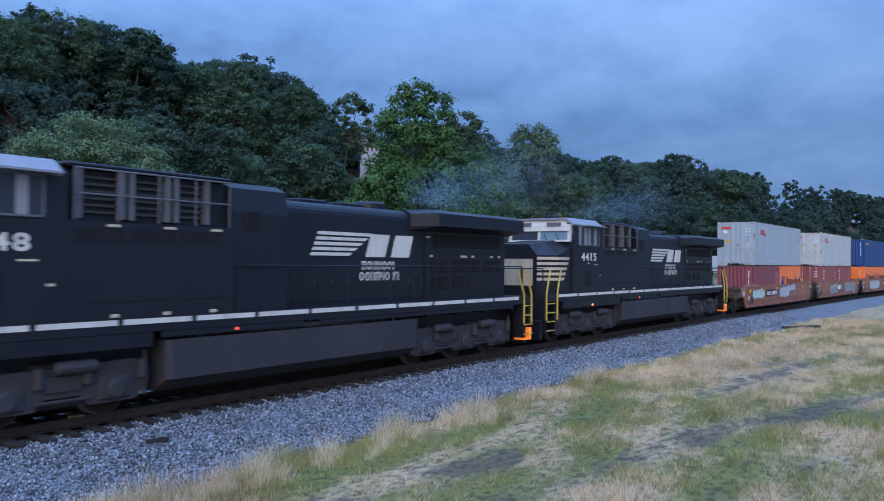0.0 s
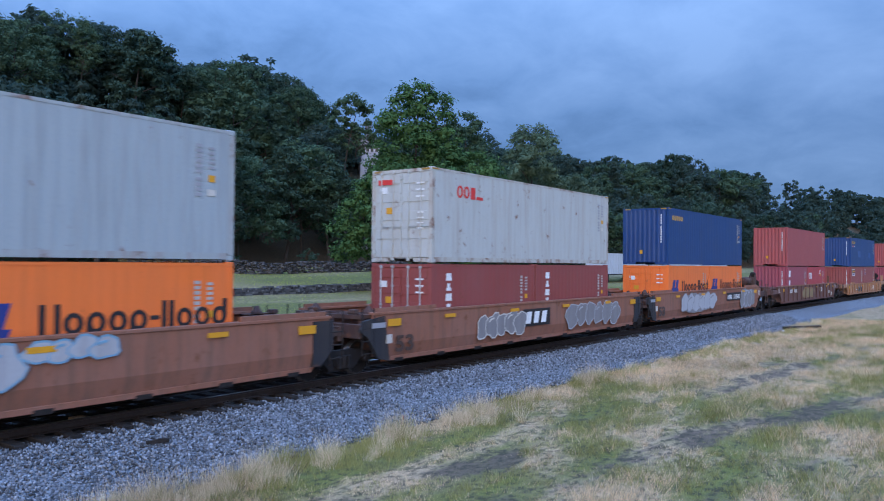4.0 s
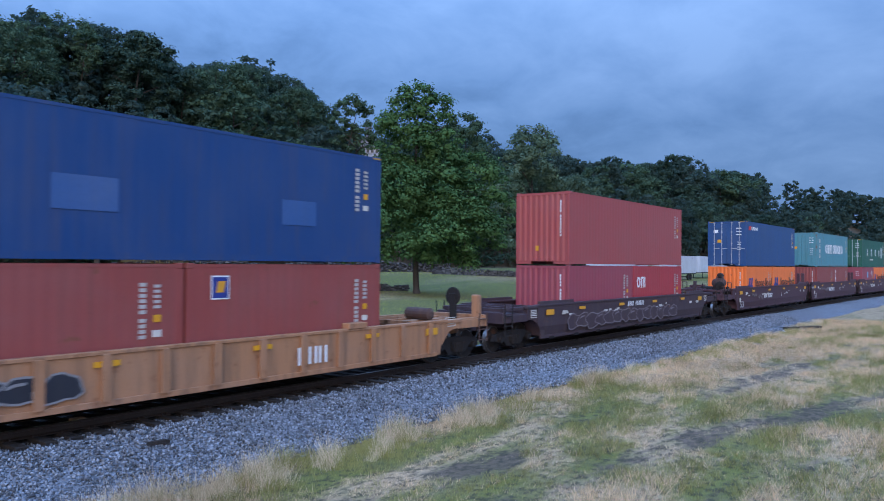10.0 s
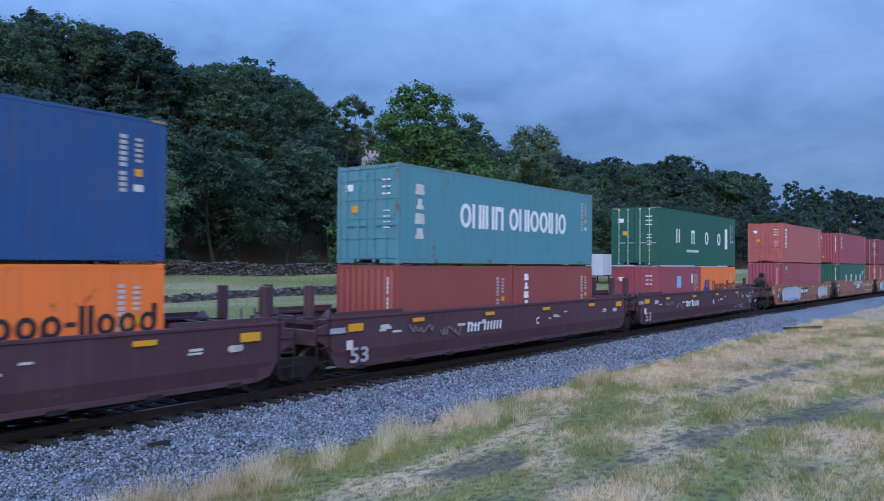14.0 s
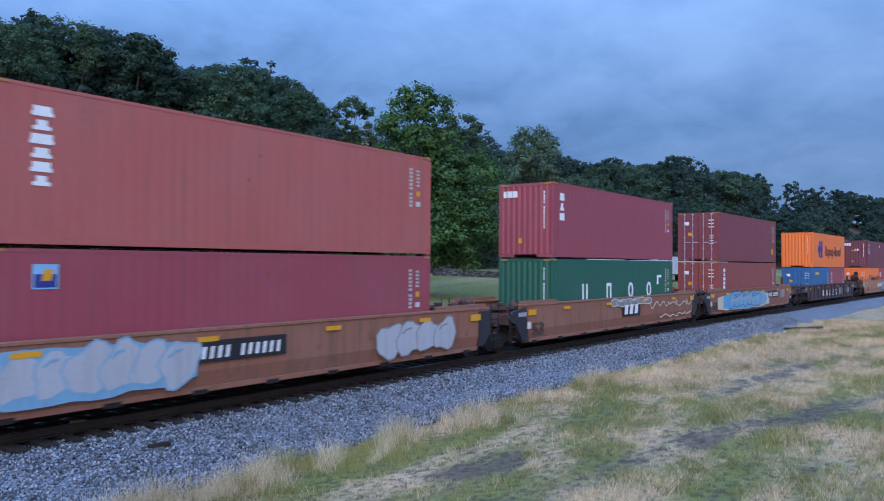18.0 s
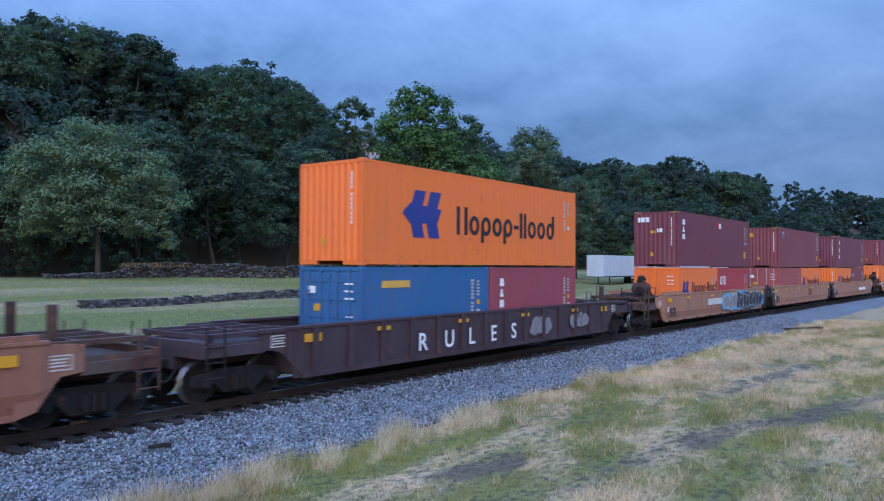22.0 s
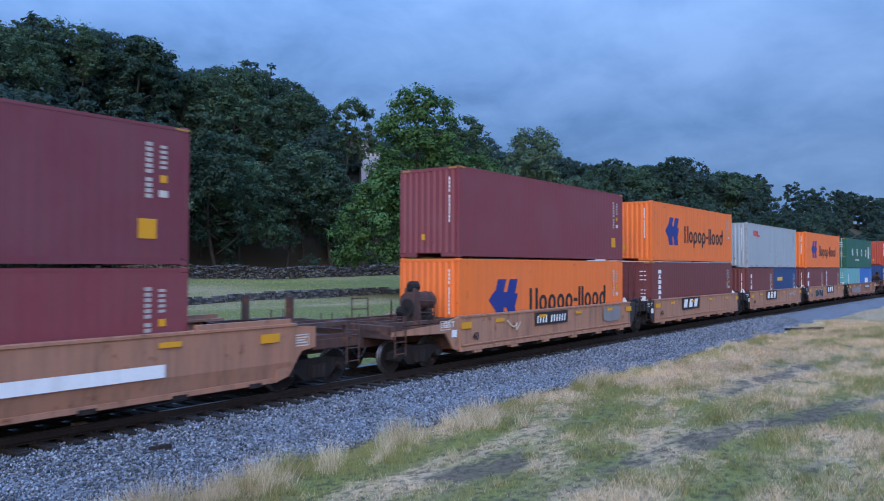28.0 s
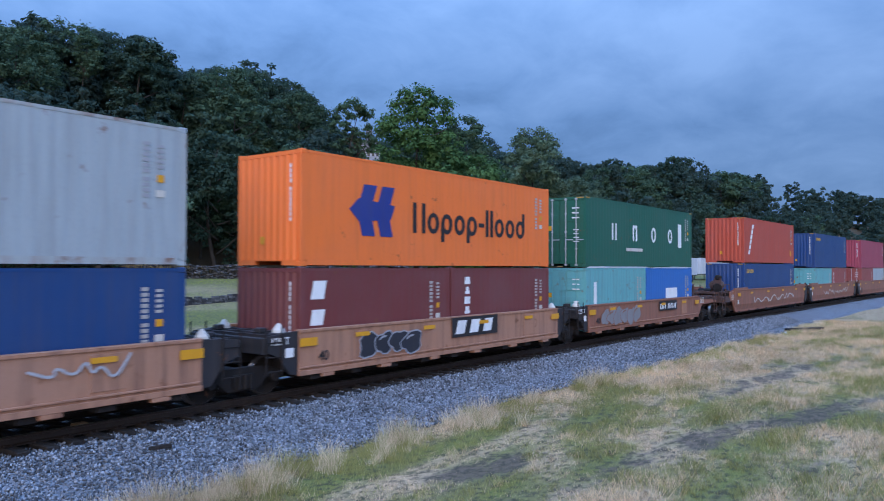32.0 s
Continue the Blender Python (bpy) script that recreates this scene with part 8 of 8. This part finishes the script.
def trailer(x0, x1, y, label):
    L = x1 - x0
    g = float(ground_z((x0 + x1) / 2, y))
    ob = thing("semi_trailer", label, "trailer", "parked trailers", at=Matrix.Translation((x0, y, g)))
    for sy, nm in ((-1.28, "side_panel"), (1.25, "side_panel")):
        bm = bmesh.new()
        box(bm, 0, L, sy, sy + 0.03, 1.15, 3.95)
        part(nm, bm, TRAILER_W, ob)

    def post(bm):
        box(bm, -0.03, 0.03, -0.03, 0, 1.2, 3.9)
    me = cached(("trailer_post",), post)
    for i in range(int(L / 0.6)):
        p_ = shared("post", me, TRAILER_W, ob)
        p_.matrix_local = Matrix.Translation((0.3 + i * 0.6, -1.28, 0))
    for nm, b in (("roof", (0, L, -1.28, 1.28, 3.95, 4.0)), ("front_wall", (-0.04, 0, -1.28, 1.28, 1.1, 4.0)), ("rear_door", (L, L + 0.05, -1.25, 1.25, 1.15, 3.95)), ("floor_rail", (0, L, -1.3, 1.3, 1.0, 1.15))):
        bm = bmesh.new()
        box(bm, *b)
        part(nm, bm, TRAILER_W if nm != "floor_rail" else UNDER, ob)
    bm = bmesh.new()
    for y1 in (-0.9, 0.8):
        box(bm, 2.6, 2.75, y1, y1 + 0.12, 0.0, 1.0)
    part("landing_leg", bm, UNDER, ob)

    def tyre(bm):
        lathe(bm, [(0.25, -0.14), (0.46, -0.14), (0.5, -0.09), (0.5, 0.09), (0.46, 0.14), (0.25, 0.14)], "y", 16)
    tm = cached(("tyre",), tyre)
    for x in (L - 3.4, L - 2.1):
        for yy in (-1.05, 1.05):
            w = shared("wheel", tm, WOOD, ob)
            w.location = (x, yy, 0.5)
        bm = bmesh.new()
        bar(bm, (x, -1.0, 0.5), (x, 1.0, 0.5), 0.08)
        part("axle", bm, UNDER, ob)


def loader(x, y):
    """Small orange yard machine."""
    g = float(ground_z(x, y))
    ob = thing("loader", "small dull yellow-orange loader parked in the field", "machine", at=Matrix.Translation((x, y, g)) @ Matrix.Rotation(0.15, 4, "Z"))
    for nm, mat, b in (("body", MACHINE, (-1.4, 1.6, -0.7, 0.7, 0.7, 1.35)), ("cab", PANE, (-0.4, 0.7, -0.6, 0.6, 1.35, 2.3)), ("cab_roof", MACHINE, (-0.5, 0.8, -0.66, 0.66, 2.3, 2.4)), ("counterweight", MACHINE, (1.6, 2.1, -0.7, 0.7, 0.7, 1.6)), ("bucket", UNDER, (-3.0, -2.4, -0.9, 0.9, 0.2, 0.8))):
        bm = bmesh.new()
        box(bm, *b, 0.04)
        part(nm, bm, mat, ob)
    for yy in (-0.6, 0.6):
        bm = bmesh.new()
        bar(bm, (-0.6, yy, 1.4), (-2.5, yy, 0.6), 0.09)
        part("arm", bm, MACHINE, ob)
        for xx in (-0.9, 1.1):
            w = shared("wheel", MESHES[("tyre",)], WOOD, ob)
            w.location = (xx, yy * 1.25, 0.5)


def white_house():
    x, y = HOUSE_AT
    g = float(ground_z(x, y))
    t = 38.8 - g
    ob = thing("house", "tall white house with dark windows among the trees", "house", at=Matrix.Translation((x, y, g)) @ Matrix.Rotation(radians(-42), 4, "Z"))
    bm = bmesh.new()
    box(bm, -2.4, 2.4, -3.0, 3.0, -1, t - 4.8)
    part("wall", bm, HOUSE_W, ob)
    bm = bmesh.new()
    slab(bm, [(-2.7, t - 4.85), (2.7, t - 4.85), (1.2, t - 3.8), (-1.2, t - 3.8)], -3.3, 3.3)
    part("roof", bm, ROOF_G, ob)
    bm = bmesh.new()
    box(bm, -1.2, 0.4, -2.6, -1.2, t - 4.2, t - 0.2, 0.03)
    box(bm, -1.3, 0.5, -2.7, -1.1, t - 0.2, t, 0.03)
    part("chimney", bm, paint("chimney_grey", (0.17, 0.19, 0.23), 0.8, wear=0.3), ob)
    for i in range(4):
        xx = -1.75 + 1.15 * i
        w = new("window")
        w.parent = ob
        bm = bmesh.new()
        box(bm, xx - 0.35, xx + 0.35, -3.03, -2.99, t - 7.7, t - 6.1)
        part("pane", bm, PANE, w)
        bm = bmesh.new()
        for a, b, c, d in ((xx - 0.42, xx - 0.35, t - 7.75, t - 6.05), (xx + 0.35, xx + 0.42, t - 7.75, t - 6.05), (xx - 0.42, xx + 0.42, t - 6.1, t - 6.0), (xx - 0.5, xx + 0.5, t - 7.82, t - 7.7)):
            box(bm, a, b, -3.07, -2.98, c, d)
        part("frame", bm, HOUSE_W, w)


def build_yard():
    rng = random.Random(3)
    low_wall([(26.4, 50.8), (39.0, 51.6), (56.0, 52.2), (63.0, 51.9)], 0.68, "low grey rubble foundation wall in the grass", rng)
    low_wall([(50.0, 56.0), (57.5, 56.5)], 0.4, "low broken rubble footing in the grass", rng)
    low_wall([(86.0, 66.0), (100.0, 56.0)], 0.8, "low grey rubble wall near the lot", rng)
    rubble_wall()
    trailer(94.0, 110.0, 44.5, "white ribbed semi-trailer parked in the lot")
    trailer(114.0, 130.5, 44.0, "white ribbed semi-trailer parked in the lot")
    trailer(136.0, 152.5, 45.0, "white ribbed semi-trailer parked in the lot")
    loader(93.0, 49.0)
    white_house()
    # old tie lying on the verge, a pale stone, a wooden block on the ties
    ob = thing("old_tie", "weathered dark timber tie lying in the grass", "timber", at=Matrix.Translation((46.2, 9.1, float(ground_z(46.2, 9.1)) + 0.1)) @ Matrix.Rotation(math.atan2(-1.4, 2.5), 4, "Z"))
    bm = bmesh.new()
    box(bm, -1.4, 1.4, -0.13, 0.13, -0.11, 0.11, 0.02)
    part("beam", bm, TIE, ob)
    bm = bmesh.new()
    bmesh.ops.create_icosphere(bm, subdivisions=2, radius=0.09)
    for v in bm.verts:
        v.co *= 1 + 0.25 * noise.noise(v.co * 14)
    st = part("pale_stone", bm, WHITE, None, "small pale stone lying in the grass")
    st["category"] = "stone"
    st.matrix_world = Matrix.Translation((43.7, 9.55, float(ground_z(43.7, 9.55)) + 0.05))
    bm = bmesh.new()
    slab(bm, [(-0.2, -0.02), (0.2, -0.03), (0.21, 0.03), (0.05, 0.045), (-0.19, 0.03)], -0.04, 0.04)
    st = part("wood_scrap", bm, TIE, None, "dark timber splinter lying on the ballast")
    st["category"] = "scrap"
    st.matrix_world = Matrix.Translation((7.93, 12.4, float(ground_z(7.93, 12.4)) + 0.1)) @ Matrix.Rotation(-0.25, 4, "Z")
    bm = bmesh.new()
    box(bm, -0.02, 0.02, -0.02, 0.02, -0.15, 0.2, 0.006)
    st = part("marker_stake", bm, paint("red_brown_stake", (0.22, 0.07, 0.055), 0.8), None, "short red-brown stake at the foot of the ballast")
    st["category"] = "stake"
    st.matrix_world = Matrix.Translation((12.51, 10.39, float(ground_z(12.51, 10.39)) + 0.05)) @ Matrix.Rotation(0.15, 4, "Y")
    bm = bmesh.new()
    box(bm, -0.14, 0.14, -0.1, 0.1, -0.08, 0.08, 0.02)
    bl = part("wood_block", bm, paint("pale_wood", (0.30, 0.21, 0.13), 0.8), None, "pale wooden block lying on the ties")
    bl["category"] = "block"
    bl.matrix_world = Matrix.Translation(on_track(7.5, -0.5, -0.09))


# ---- diesel exhaust over the locomotives ----
HAZE = paint("thin_smoke", (0.26, 0.44, 0.66), 1.0, wear=0.0, dirt=0.0, bump=0.0)


def exhaust(s, z, seed, count=12500):
    """A thin drifting haze of motes, carried along by the train."""
    rng = np.random.default_rng(seed)
    puffs = 9
    u = np.linspace(0, 1, puffs)
    c = np.stack([-2.5 + 7.5 * u, rng.uniform(-0.6, 0.6, puffs), 0.5 + 1.3 * u + rng.uniform(-0.3, 0.3, puffs)], 1)
    k = rng.integers(0, puffs, count)
    p = c[k] + rng.normal(size=(count, 3)) * (0.45 + 0.6 * u[k])[:, None] * np.array([1.3, 0.8, 0.7])
    p[:, 2] = np.abs(p[:, 2])
    base = np.array([(1, 1, 1), (1, -1, -1), (-1, 1, -1)], float) * 0.0045
    v = base[None] * rng.uniform(0.5, 1.3, (count, 3, 1)) + p[:, None]
    f = np.arange(count * 3).reshape(count, 3)
    rides(raw_mesh("exhaust_haze", v.reshape(-1, 3), f, HAZE, "stuff", "thin bluish diesel haze above a locomotive", "smoke"), s, z)

# ---- the train, front to back ----
locomotive(-201.1, "8148", "black freight locomotive with a white striped emblem", False)
locomotive(-178.9, "4415", "black freight locomotive with a white striped emblem and nose stripes")
load_train()
exhaust(-192.6, 4.8, 3)
exhaust(-180.0, 4.7, 4, 9000)
build_cars()

# ---- surroundings ----
build_yard()
build_trees()
build_far_wood()
build_stones()
build_grass()
build_track()

motions()
